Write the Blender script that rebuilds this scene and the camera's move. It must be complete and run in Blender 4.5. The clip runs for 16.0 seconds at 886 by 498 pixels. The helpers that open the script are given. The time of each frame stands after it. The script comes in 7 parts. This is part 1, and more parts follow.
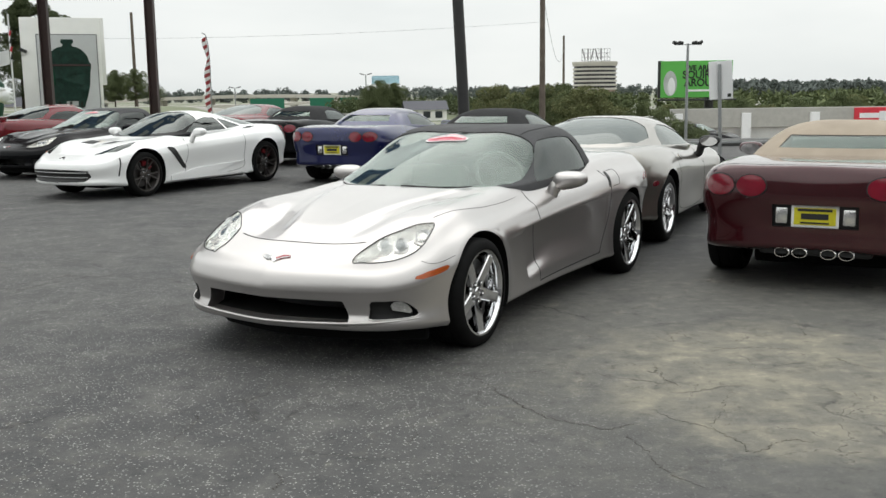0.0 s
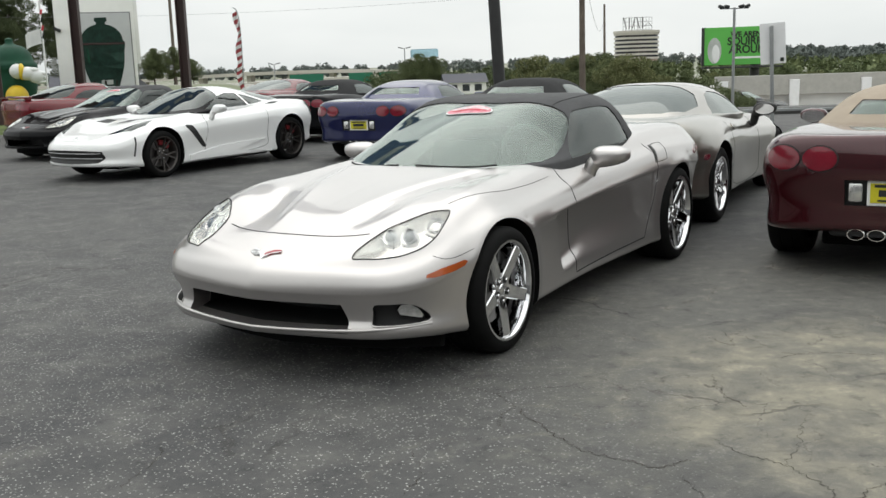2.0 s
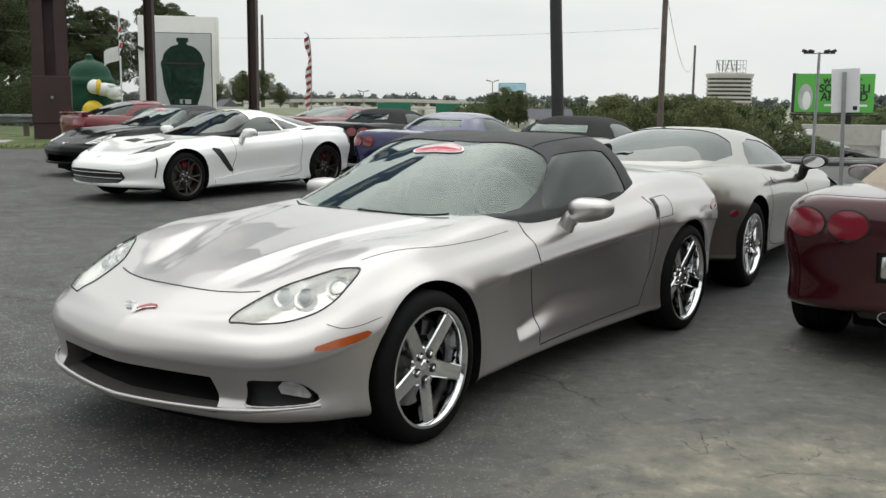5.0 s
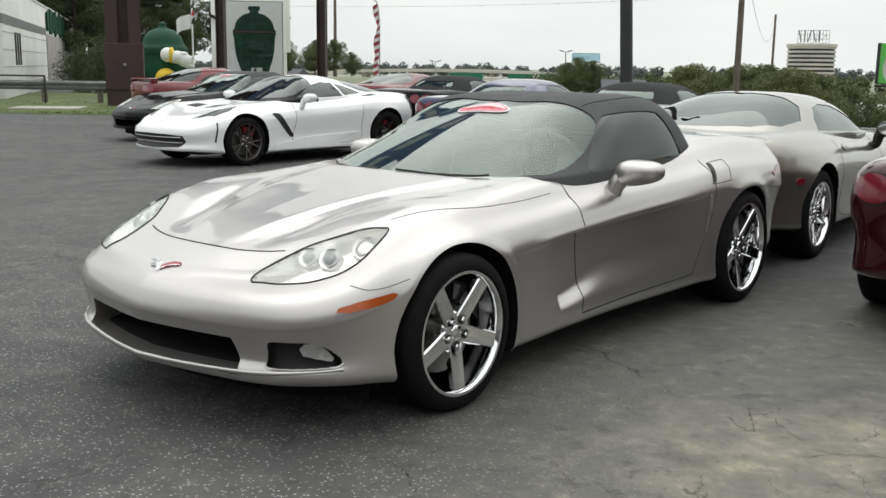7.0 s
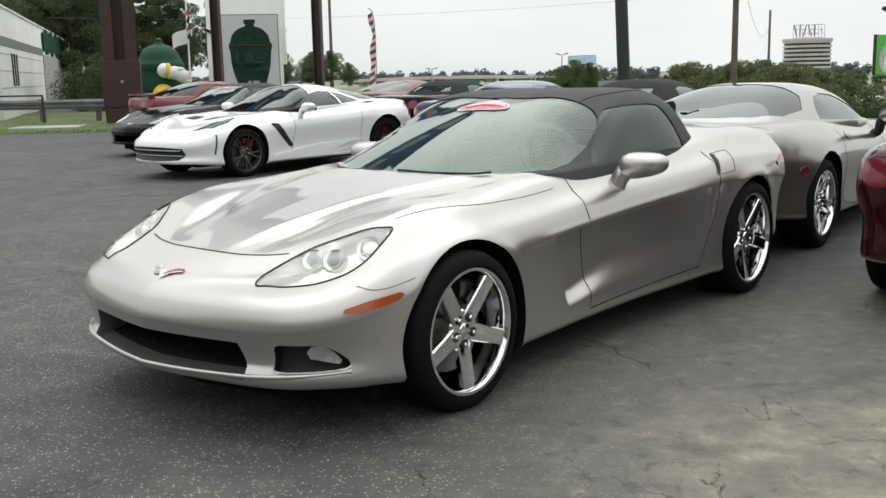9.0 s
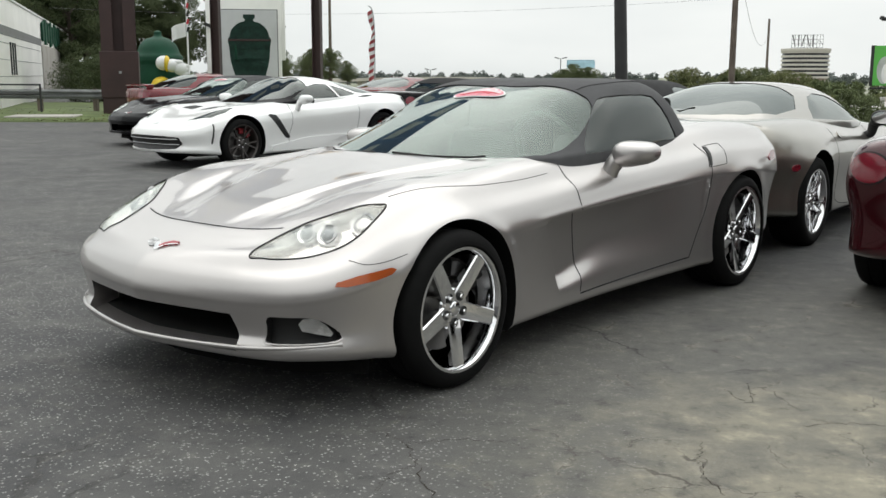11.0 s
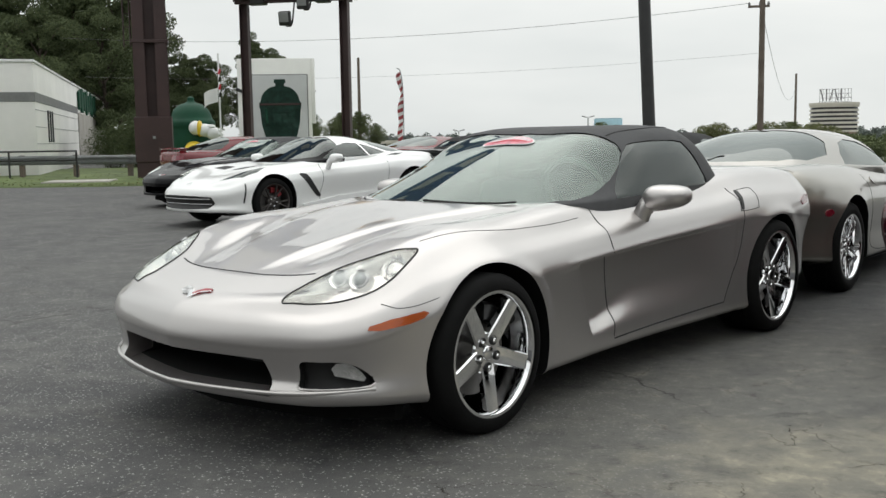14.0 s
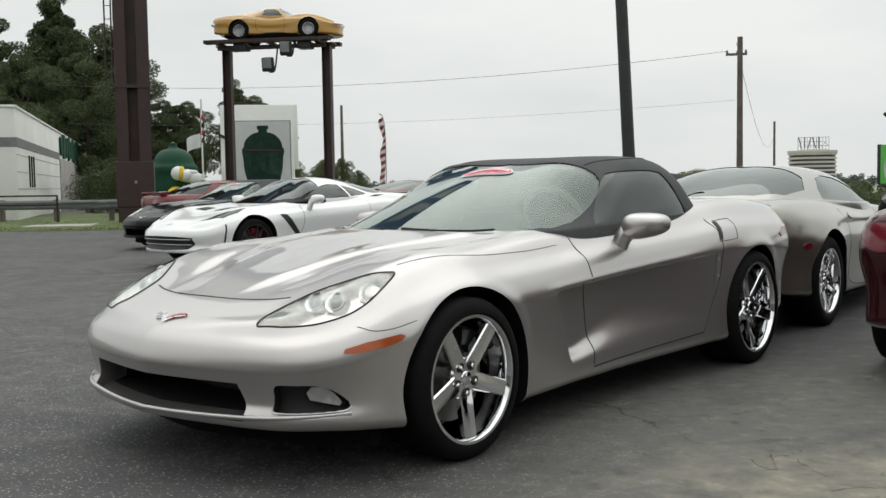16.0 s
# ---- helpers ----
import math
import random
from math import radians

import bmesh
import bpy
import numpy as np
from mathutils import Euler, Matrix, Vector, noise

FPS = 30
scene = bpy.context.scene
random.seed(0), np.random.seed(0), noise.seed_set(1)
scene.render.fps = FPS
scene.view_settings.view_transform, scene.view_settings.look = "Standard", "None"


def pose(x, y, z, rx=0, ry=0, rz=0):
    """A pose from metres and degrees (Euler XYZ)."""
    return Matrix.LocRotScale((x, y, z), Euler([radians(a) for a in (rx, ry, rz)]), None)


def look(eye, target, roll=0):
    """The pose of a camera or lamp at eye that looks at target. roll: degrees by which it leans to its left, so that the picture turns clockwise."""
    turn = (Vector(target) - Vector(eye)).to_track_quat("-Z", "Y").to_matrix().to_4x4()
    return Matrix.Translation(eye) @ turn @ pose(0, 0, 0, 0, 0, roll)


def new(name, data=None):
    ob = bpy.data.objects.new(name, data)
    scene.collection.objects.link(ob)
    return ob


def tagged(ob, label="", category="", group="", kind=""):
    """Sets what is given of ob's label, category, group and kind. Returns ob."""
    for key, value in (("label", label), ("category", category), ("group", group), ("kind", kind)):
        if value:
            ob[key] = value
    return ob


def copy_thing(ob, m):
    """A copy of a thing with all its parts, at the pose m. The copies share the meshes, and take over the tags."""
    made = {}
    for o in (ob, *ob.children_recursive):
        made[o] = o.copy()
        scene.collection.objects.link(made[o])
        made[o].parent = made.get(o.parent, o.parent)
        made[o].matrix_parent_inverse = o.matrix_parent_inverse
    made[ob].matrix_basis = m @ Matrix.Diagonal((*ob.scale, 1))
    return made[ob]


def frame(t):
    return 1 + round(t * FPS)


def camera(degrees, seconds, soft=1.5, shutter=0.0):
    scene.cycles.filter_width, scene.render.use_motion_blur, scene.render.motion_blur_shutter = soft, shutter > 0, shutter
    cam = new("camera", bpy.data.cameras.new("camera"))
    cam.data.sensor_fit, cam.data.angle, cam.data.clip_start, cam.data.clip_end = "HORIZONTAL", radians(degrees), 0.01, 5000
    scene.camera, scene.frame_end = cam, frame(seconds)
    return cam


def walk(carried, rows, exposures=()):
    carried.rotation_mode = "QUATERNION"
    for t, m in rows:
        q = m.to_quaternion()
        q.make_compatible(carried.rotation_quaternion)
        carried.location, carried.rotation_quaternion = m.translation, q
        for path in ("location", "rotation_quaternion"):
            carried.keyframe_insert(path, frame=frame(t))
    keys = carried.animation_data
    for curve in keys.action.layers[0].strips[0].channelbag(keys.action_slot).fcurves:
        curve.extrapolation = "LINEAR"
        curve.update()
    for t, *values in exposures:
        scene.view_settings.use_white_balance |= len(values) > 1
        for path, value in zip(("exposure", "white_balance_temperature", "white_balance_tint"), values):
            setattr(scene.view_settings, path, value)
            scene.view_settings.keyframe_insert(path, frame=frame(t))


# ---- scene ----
cam = camera(48.0, 16.0)
PATH = [
    (0, (0.324, 0.306, 1.521), (0.217, 2.278, 1.205), -0.8),
    (0.5, (0.336, 0.549, 1.5), (0.282, 2.524, 1.19), -0.3),
    (1, (0.388, 0.802, 1.461), (0.233, 2.767, 1.121), -0.1),
    (1.5, (0.384, 0.975, 1.48), (0.152, 2.922, 1.09), -0.7),
    (2, (0.399, 1.168, 1.471), (0.208, 3.124, 1.105), -1.9),
    (2.5, (0.524, 1.398, 1.451), (0.359, 3.358, 1.089), -0.1),
    (3, (0.641, 1.567, 1.433), (0.411, 3.523, 1.083), 0.2),
    (3.5, (0.732, 1.747, 1.441), (0.459, 3.698, 1.1), 0.6),
    (3.7, (0.771, 1.811, 1.457), (0.511, 3.765, 1.121), 0.2),
    (5.8, (1.105, 2.273, 1.439), (0.661, 4.202, 1.148), 0.7),
    (6, (1.12, 2.302, 1.425), (0.655, 4.224, 1.127), 0.6),
    (6.5, (1.132, 2.311, 1.406), (0.634, 4.22, 1.076), 0.5),
    (7, (1.121, 2.329, 1.384), (0.635, 4.235, 1.024), 0.8),
    (7.5, (1.113, 2.37, 1.36), (0.665, 4.282, 0.976), -0.2),
    (8, (1.109, 2.402, 1.345), (0.677, 4.315, 0.957), 0.1),
    (8.5, (1.105, 2.397, 1.337), (0.656, 4.309, 0.96), 0.0),
    (9, (1.104, 2.357, 1.341), (0.612, 4.264, 0.995), -1.2),
    (9.2, (1.116, 2.322, 1.343), (0.606, 4.227, 1.014), -0.6),
    (11.3, (1.133, 2.298, 1.255), (0.656, 4.209, 0.906), 0.3),
    (11.5, (1.145, 2.3, 1.273), (0.69, 4.216, 0.922), -0.2),
    (12, (1.143, 2.301, 1.267), (0.721, 4.227, 0.932), -0.3),
    (12.5, (1.129, 2.314, 1.244), (0.692, 4.241, 0.938), 0.1),
    (13, (1.124, 2.317, 1.231), (0.635, 4.239, 0.97), 0.4),
    (13.5, (1.131, 2.289, 1.221), (0.585, 4.201, 1.004), -0.4),
    (14, (1.123, 2.292, 1.196), (0.579, 4.203, 0.972), -0.9),
    (14.5, (1.108, 2.319, 1.168), (0.574, 4.233, 0.938), -0.4),
    (15, (1.125, 2.32, 1.148), (0.608, 4.24, 0.936), 0.8),
    (15.5, (1.131, 2.317, 1.129), (0.624, 4.244, 0.952), -0.5),
    (16, (1.138, 2.316, 1.1), (0.626, 4.245, 0.97), -0.9),
]
walk(cam, [(t, look(eye, aim, roll)) for t, eye, aim, roll in PATH], exposures=[(0, -0.08), (3.5, -0.11), (6, -0.22), (6.6, -0.13), (7.5, -0.06), (12.5, -0.08), (13.5, -0.22), (14.5, -0.22), (15.5, -0.2), (16, -0.3)])
from mathutils.interpolate import poly_3d_calc

# ---- world and light: a bright overcast sky ----
world = bpy.data.worlds.new("sky")
scene.world = world
world.use_nodes = True
wn, wl = world.node_tree.nodes, world.node_tree.links
wn.clear()
w_out = wn.new("ShaderNodeOutputWorld")
w_bg = wn.new("ShaderNodeBackground")
w_sky = wn.new("ShaderNodeTexSky")
w_sky.sky_type = "NISHITA"
w_sky.sun_disc = False
w_sky.sun_elevation = radians(66)
w_sky.sun_rotation = radians(-14)
w_hsv = wn.new("ShaderNodeHueSaturation")
w_hsv.inputs["Saturation"].default_value = 0.12
w_mix = wn.new("ShaderNodeMix")
w_mix.data_type = "RGBA"
w_mix.inputs["Factor"].default_value = 0.82
w_tc = wn.new("ShaderNodeTexCoord")
w_map = wn.new("ShaderNodeMapping")
w_map.inputs["Scale"].default_value = (1.0, 1.0, 3.2)
w_n = wn.new("ShaderNodeTexNoise")
w_n.inputs["Scale"].default_value = 1.6
w_n.inputs["Detail"].default_value = 5.0
w_n.inputs["Roughness"].default_value = 0.5
w_ramp = wn.new("ShaderNodeValToRGB")
w_ramp.color_ramp.elements[0].position = 0.30
w_ramp.color_ramp.elements[0].color = (7.75, 8.3, 8.28, 1)
w_ramp.color_ramp.elements[1].position = 0.68
w_ramp.color_ramp.elements[1].color = (11.35, 11.6, 11.3, 1)
wl.new(w_tc.outputs["Generated"], w_map.inputs["Vector"])
wl.new(w_map.outputs["Vector"], w_n.inputs["Vector"])
wl.new(w_n.outputs["Fac"], w_ramp.inputs["Fac"])
wl.new(w_sky.outputs["Color"], w_hsv.inputs["Color"])
wl.new(w_hsv.outputs["Color"], w_mix.inputs["A"])
wl.new(w_ramp.outputs["Color"], w_mix.inputs["B"])
# an overcast sky grows brighter towards the zenith
w_sep = wn.new("ShaderNodeSeparateXYZ")
wl.new(w_tc.outputs["Generated"], w_sep.inputs["Vector"])
w_up = wn.new("ShaderNodeMapRange")
w_up.interpolation_type = "SMOOTHSTEP"
w_up.inputs["From Min"].default_value = 0.12
w_up.inputs["From Max"].default_value = 1.0
w_up.inputs["To Min"].default_value = 1.0
w_up.inputs["To Max"].default_value = 1.95
wl.new(w_sep.outputs["Z"], w_up.inputs["Value"])
w_gain = wn.new("ShaderNodeVectorMath")
w_gain.operation = "SCALE"
wl.new(w_mix.outputs["Result"], w_gain.inputs["Vector"])
wl.new(w_up.outputs["Result"], w_gain.inputs["Scale"])
wl.new(w_gain.outputs["Vector"], w_bg.inputs["Color"])
w_bg.inputs["Strength"].default_value = 0.10
wl.new(w_bg.outputs["Background"], w_out.inputs["Surface"])
sun = new("sun", bpy.data.lights.new("sun", "SUN"))
sun.data.energy = 0.75
sun.data.angle = radians(70)
sun.data.color = (1.0, 0.97, 0.92)
sun.matrix_world = look((0, 0, 30), (1.5, -6, 16))


# ---- materials ----
def nodes_of(name):
    m = bpy.data.materials.new(name)
    m.use_nodes = True
    return m, m.node_tree.nodes, m.node_tree.links, m.node_tree.nodes["Principled BSDF"]


def ramp_node(n, stops):
    r = n.new("ShaderNodeValToRGB")
    e = r.color_ramp.elements
    e[0].position, e[0].color = stops[0][0], (*stops[0][1], 1)
    e[1].position, e[1].color = stops[-1][0], (*stops[-1][1], 1)
    for p, c in stops[1:-1]:
        q = e.new(p)
        q.color = (*c, 1)
    return r


def noise_node(n, l, scale, detail=6.0, rough=0.55, coord="Object", stretch=None):
    tc = n.new("ShaderNodeTexCoord")
    t = n.new("ShaderNodeTexNoise")
    t.inputs["Scale"].default_value = scale
    t.inputs["Detail"].default_value = detail
    t.inputs["Roughness"].default_value = rough
    if stretch:
        mp = n.new("ShaderNodeMapping")
        mp.inputs["Scale"].default_value = stretch
        l.new(tc.outputs[coord], mp.inputs["Vector"])
        l.new(mp.outputs["Vector"], t.inputs["Vector"])
    else:
        l.new(tc.outputs[coord], t.inputs["Vector"])
    return t


def bump_to(n, l, b, height, strength, distance):
    u = n.new("ShaderNodeBump")
    u.inputs["Strength"].default_value = strength
    u.inputs["Distance"].default_value = distance
    l.new(height, u.inputs["Height"])
    l.new(u.outputs["Normal"], b.inputs["Normal"])


def surface(name, color, rough=0.6, metal=0.0, vary=0.15, scale=3.0, fine=60.0, bump=0.1, coat=0.0, coord="Object", spec=0.5):
    """A plain surface with two scales of variation: broad tone and fine grain."""
    m, n, l, b = nodes_of(name)
    a = noise_node(n, l, scale, 4.0, 0.6, coord)
    f = noise_node(n, l, fine, 3.0, 0.6, coord)
    mix = n.new("ShaderNodeMath")
    mix.operation = "MULTIPLY_ADD"
    l.new(f.outputs["Fac"], mix.inputs[0])
    mix.inputs[1].default_value = 0.35
    l.new(a.outputs["Fac"], mix.inputs[2])
    lo = tuple(max(0.0, c * (1 - vary)) for c in color)
    hi = tuple(min(1.0, c * (1 + vary)) for c in color)
    r = ramp_node(n, [(0.45, lo), (0.9, hi)])
    l.new(mix.outputs["Value"], r.inputs["Fac"])
    l.new(r.outputs["Color"], b.inputs["Base Color"])
    b.inputs["Roughness"].default_value = rough
    b.inputs["Metallic"].default_value = metal
    b.inputs["Coat Weight"].default_value = coat
    b.inputs["Coat Roughness"].default_value = 0.05
    b.inputs["Specular IOR Level"].default_value = spec
    if bump:
        bump_to(n, l, b, f.outputs["Fac"], bump, 0.003)
    return m


def paint(name, color, metal, rough, flake=0.06):
    """Car paint: a metallic or solid base under a clear coat, with fine flake and faint dust."""
    m, n, l, b = nodes_of(name)
    f = noise_node(n, l, 900.0, 2.0, 0.6)
    d = noise_node(n, l, 2.2, 4.0, 0.6)
    lo = tuple(c * (1 - flake) for c in color)
    hi = tuple(min(1.0, c * (1 + flake)) for c in color)
    r = ramp_node(n, [(0.3, lo), (0.7, hi)])
    l.new(f.outputs["Fac"], r.inputs["Fac"])
    l.new(r.outputs["Color"], b.inputs["Base Color"])
    b.inputs["Metallic"].default_value = metal
    q = n.new("ShaderNodeMapRange")
    q.inputs["To Min"].default_value = rough - 0.04
    q.inputs["To Max"].default_value = rough + 0.05
    l.new(d.outputs["Fac"], q.inputs["Value"])
    l.new(q.outputs["Result"], b.inputs["Roughness"])
    b.inputs["Coat Weight"].default_value = 1.0
    b.inputs["Coat Roughness"].default_value = 0.03
    b.inputs["Coat IOR"].default_value = 1.5
    return m


def glass(name, tint, rough=0.0, f0=0.05):
    """Thin glass: it lets tinted light through and mirrors more at a flat angle."""
    m, n, l, b = nodes_of(name)
    n.remove(b)
    out = n["Material Output"]
    tr = n.new("ShaderNodeBsdfTransparent")
    tr.inputs["Color"].default_value = (*tint, 1)
    gl = n.new("ShaderNodeBsdfGlossy")
    gl.inputs["Roughness"].default_value = rough
    gl.inputs["Color"].default_value = (0.95, 1.0, 0.98, 1)
    lw = n.new("ShaderNodeLayerWeight")
    lw.inputs["Blend"].default_value = 0.5
    pw = n.new("ShaderNodeMath")
    pw.operation = "POWER"
    l.new(lw.outputs["Facing"], pw.inputs[0])
    pw.inputs[1].default_value = 4.0
    ma = n.new("ShaderNodeMath")
    ma.operation = "MULTIPLY_ADD"
    l.new(pw.outputs["Value"], ma.inputs[0])
    ma.inputs[1].default_value = 1.0 - f0
    ma.inputs[2].default_value = f0
    mx = n.new("ShaderNodeMixShader")
    l.new(ma.outputs["Value"], mx.inputs["Fac"])
    l.new(tr.outputs["BSDF"], mx.inputs[1])
    l.new(gl.outputs["BSDF"], mx.inputs[2])
    l.new(mx.outputs["Shader"], out.inputs["Surface"])
    return m


M_SILVER = paint("silver_paint", (0.525, 0.498, 0.486), 0.86, 0.34)
M_PEWTER = paint("pewter_paint", (0.33, 0.31, 0.275), 0.85, 0.30)
M_WHITE = paint("white_paint", (0.86, 0.86, 0.85), 0.0, 0.35, 0.02)
M_BLACK = paint("black_paint", (0.006, 0.006, 0.007), 0.0, 0.12)
M_BLACK.node_tree.nodes["Principled BSDF"].inputs["Coat Weight"].default_value = 0.05
M_BLACK.node_tree.nodes["Principled BSDF"].inputs["Specular IOR Level"].default_value = 0.1
M_BLUE = paint("blue_paint", (0.006, 0.010, 0.075), 0.35, 0.28)
M_MAROON = paint("maroon_paint", (0.050, 0.0035, 0.007), 0.35, 0.22)
M_RED = paint("red_paint", (0.13, 0.004, 0.008), 0.0, 0.2)
M_RED.node_tree.nodes["Principled BSDF"].inputs["Coat Weight"].default_value = 0.25
M_YELLOW = paint("yellow_paint", (0.48, 0.25, 0.025), 0.0, 0.35)
M_CANVAS_BLACK = surface("black_canvas", (0.065, 0.065, 0.068), 0.85, vary=0.2, scale=4, fine=400, bump=0.4)
M_CANVAS_JET = surface("jet_black_canvas", (0.014, 0.014, 0.015), 0.9, vary=0.2, scale=4, fine=400, bump=0.3)
M_CANVAS_TAN = surface("tan_canvas", (0.36, 0.30, 0.235), 0.9, vary=0.12, scale=4, fine=300, bump=0.4)
M_RUBBER = surface("tyre_rubber", (0.008, 0.008, 0.008), 0.75, vary=0.25, scale=8, fine=120, bump=0.2, spec=0.1)
M_CHROME = surface("chrome", (0.82, 0.82, 0.83), 0.06, 1.0, vary=0.02, scale=5, fine=50, bump=0)
M_DARKMETAL = surface("dark_metal", (0.05, 0.05, 0.05), 0.4, 0.8, vary=0.2)
M_GUNMETAL = surface("black_rim_metal", (0.11, 0.10, 0.095), 0.3, 0.8, vary=0.15)
M_ALLOY = surface("silver_alloy", (0.5, 0.5, 0.5), 0.3, 0.9, vary=0.1)
M_DISC = surface("brake_disc_steel", (0.13, 0.125, 0.12), 0.4, 0.9, vary=0.2, fine=200)
M_BLACKTRIM = surface("black_plastic", (0.014, 0.014, 0.014), 0.55, vary=0.2, fine=300, bump=0.2)
M_GAP = surface("panel_gap_shadow_rubber", (0.03, 0.03, 0.03), 0.8)
M_WELL = surface("wheel_well_liner", (0.008, 0.008, 0.008), 0.9, spec=0.1)
M_INTERIOR = surface("interior_grey_leather", (0.33, 0.33, 0.31), 0.6, vary=0.12, fine=40, bump=0)
M_DASH = surface("dash_vinyl", (0.05, 0.05, 0.05), 0.6, vary=0.1, fine=40, bump=0)
M_GLASS = glass("windscreen_glass", (0.60, 0.68, 0.64), 0.0, 0.050)
M_GLASS_DARK = glass("tinted_glass", (0.11, 0.13, 0.125), 0.0, 0.06)
M_LENS = glass("lamp_lens", (0.97, 0.96, 0.95), 0.02, 0.03)
M_PROJ = surface("projector_glass", (0.20, 0.22, 0.24), 0.08, 0.6, vary=0.3, bump=0)
M_AMBER = surface("amber_lens", (0.42, 0.075, 0.006), 0.2, vary=0.2, fine=80, coat=0.6)
M_REDLENS = surface("red_lens", (0.19, 0.005, 0.018), 0.15, vary=0.25, fine=90, coat=0.8)
M_REFLECTOR = surface("lamp_reflector", (0.80, 0.795, 0.78), 0.22, 0.85, vary=0.08, bump=0)
M_FOG = surface("fog_lamp_glass", (0.75, 0.75, 0.74), 0.10, 0.9, vary=0.4, scale=18, fine=70, bump=0.5)
M_EMBLEM = surface("emblem_red", (0.34, 0.05, 0.06), 0.4)
M_CHECK = surface("checkered_flag_print", (0.45, 0.45, 0.45), 0.3, 0.3, vary=0.85, scale=85, fine=120)
M_PLATE = surface("yellow_plate", (0.62, 0.55, 0.02), 0.5)
M_PLATEBAR = surface("plate_black_print", (0.02, 0.02, 0.02), 0.6)
M_CALIPER = surface("red_caliper_paint", (0.22, 0.015, 0.02), 0.4)
M_WHITEP = surface("white_print", (0.8, 0.8, 0.8), 0.5)
M_STICKER = surface("sticker_pink_red", (0.62, 0.20, 0.25), 0.5, vary=0.4, scale=30, fine=90)
M_REDP = surface("red_print", (0.6, 0.03, 0.05), 0.5)


# ---- mesh tools ----
def part(name, bm, material, parent=None, label="", smooth=None):
    """Links a bmesh or mesh as one mesh object, under a thing or a part."""
    if isinstance(bm, bmesh.types.BMesh):
        me = bpy.data.meshes.new(name)
        bm.to_mesh(me)
        bm.free()
    else:
        me = bm
    for m in material if isinstance(material, (list, tuple)) else [material]:
        me.materials.append(m)
    if smooth is not None:
        me.polygons.foreach_set("use_smooth", [True] * len(me.polygons))
        me.set_sharp_from_angle(angle=radians(smooth))
    ob = new(name, me)
    ob.parent = parent
    if label:
        ob["label"] = label
    return ob


def thing(name, m, label, category, group="", kind=""):
    """An empty at the base of a thing, that carries its parts."""
    e = new(name)
    e.empty_display_size = 0.2
    e.matrix_world = m
    return tagged(e, label, category, group, kind)


def add_box(bm, size, at=(0, 0, 0), rot=None, bevel=0.0, seg=2):
    m = Matrix.Translation(at) @ (rot if rot else Matrix.Identity(4)) @ Matrix.Diagonal((*size, 1))
    r = bmesh.ops.create_cube(bm, size=1.0, matrix=m)
    if bevel:
        es = list({e for v in r["verts"] for e in v.link_edges})
        bmesh.ops.bevel(bm, geom=es, offset=bevel, segments=seg, affect="EDGES", profile=0.5)
    return bm


def box(size, at=(0, 0, 0), rot=None, bevel=0.0, seg=2):
    return add_box(bmesh.new(), size, at, rot, bevel, seg)


def grid_mesh(name, V, F):
    me = bpy.data.meshes.new(name)
    me.from_pydata([tuple(v) for v in V], [], [tuple(f) for f in F])
    me.update()
    return me


def lathe(profile, n=48, axis="Y"):
    """Turns a profile of (radius, along) round an axis."""
    bm = bmesh.new()
    rings = []
    for r, a in profile:
        ring = []
        for k in range(n):
            t = 2 * math.pi * k / n
            c, s = r * math.cos(t), r * math.sin(t)
            p = (c, a, s) if axis == "Y" else (c, s, a)
            ring.append(bm.verts.new(p))
        rings.append(ring)
    for A, B in zip(rings, rings[1:]):
        for k in range(n):
            bm.faces.new((A[k], A[(k + 1) % n], B[(k + 1) % n], B[k]))
    bmesh.ops.remove_doubles(bm, verts=bm.verts, dist=1e-5)
    bmesh.ops.recalc_face_normals(bm, faces=bm.faces)
    return bm


def tube(points, radius, n=8, closed=False, taper=None):
    """A round bar along a line of points."""
    bm = bmesh.new()
    P = [Vector(p) for p in points]
    rings = []
    up = Vector((0, 0, 1))
    for i, p in enumerate(P):
        a = P[(i - 1) % len(P)] if (closed or i > 0) else p
        b = P[(i + 1) % len(P)] if (closed or i < len(P) - 1) else p
        d = (b - a).normalized()
        u = d.cross(up)
        if u.length < 1e-3:
            u = d.cross(Vector((1, 0, 0)))
        u.normalize()
        v = u.cross(d).normalized()
        r = radius if taper is None else radius + (taper - radius) * i / (len(P) - 1)
        rings.append([bm.verts.new(p + (u * math.cos(2 * math.pi * k / n) + v * math.sin(2 * math.pi * k / n)) * r) for k in range(n)])
    m = len(rings)
    for i in range(m if closed else m - 1):
        A, B = rings[i], rings[(i + 1) % m]
        for k in range(n):
            bm.faces.new((A[k], A[(k + 1) % n], B[(k + 1) % n], B[k]))
    if not closed:
        bm.faces.new(rings[0][::-1])
        bm.faces.new(rings[-1])
    bmesh.ops.recalc_face_normals(bm, faces=bm.faces)
    return bm


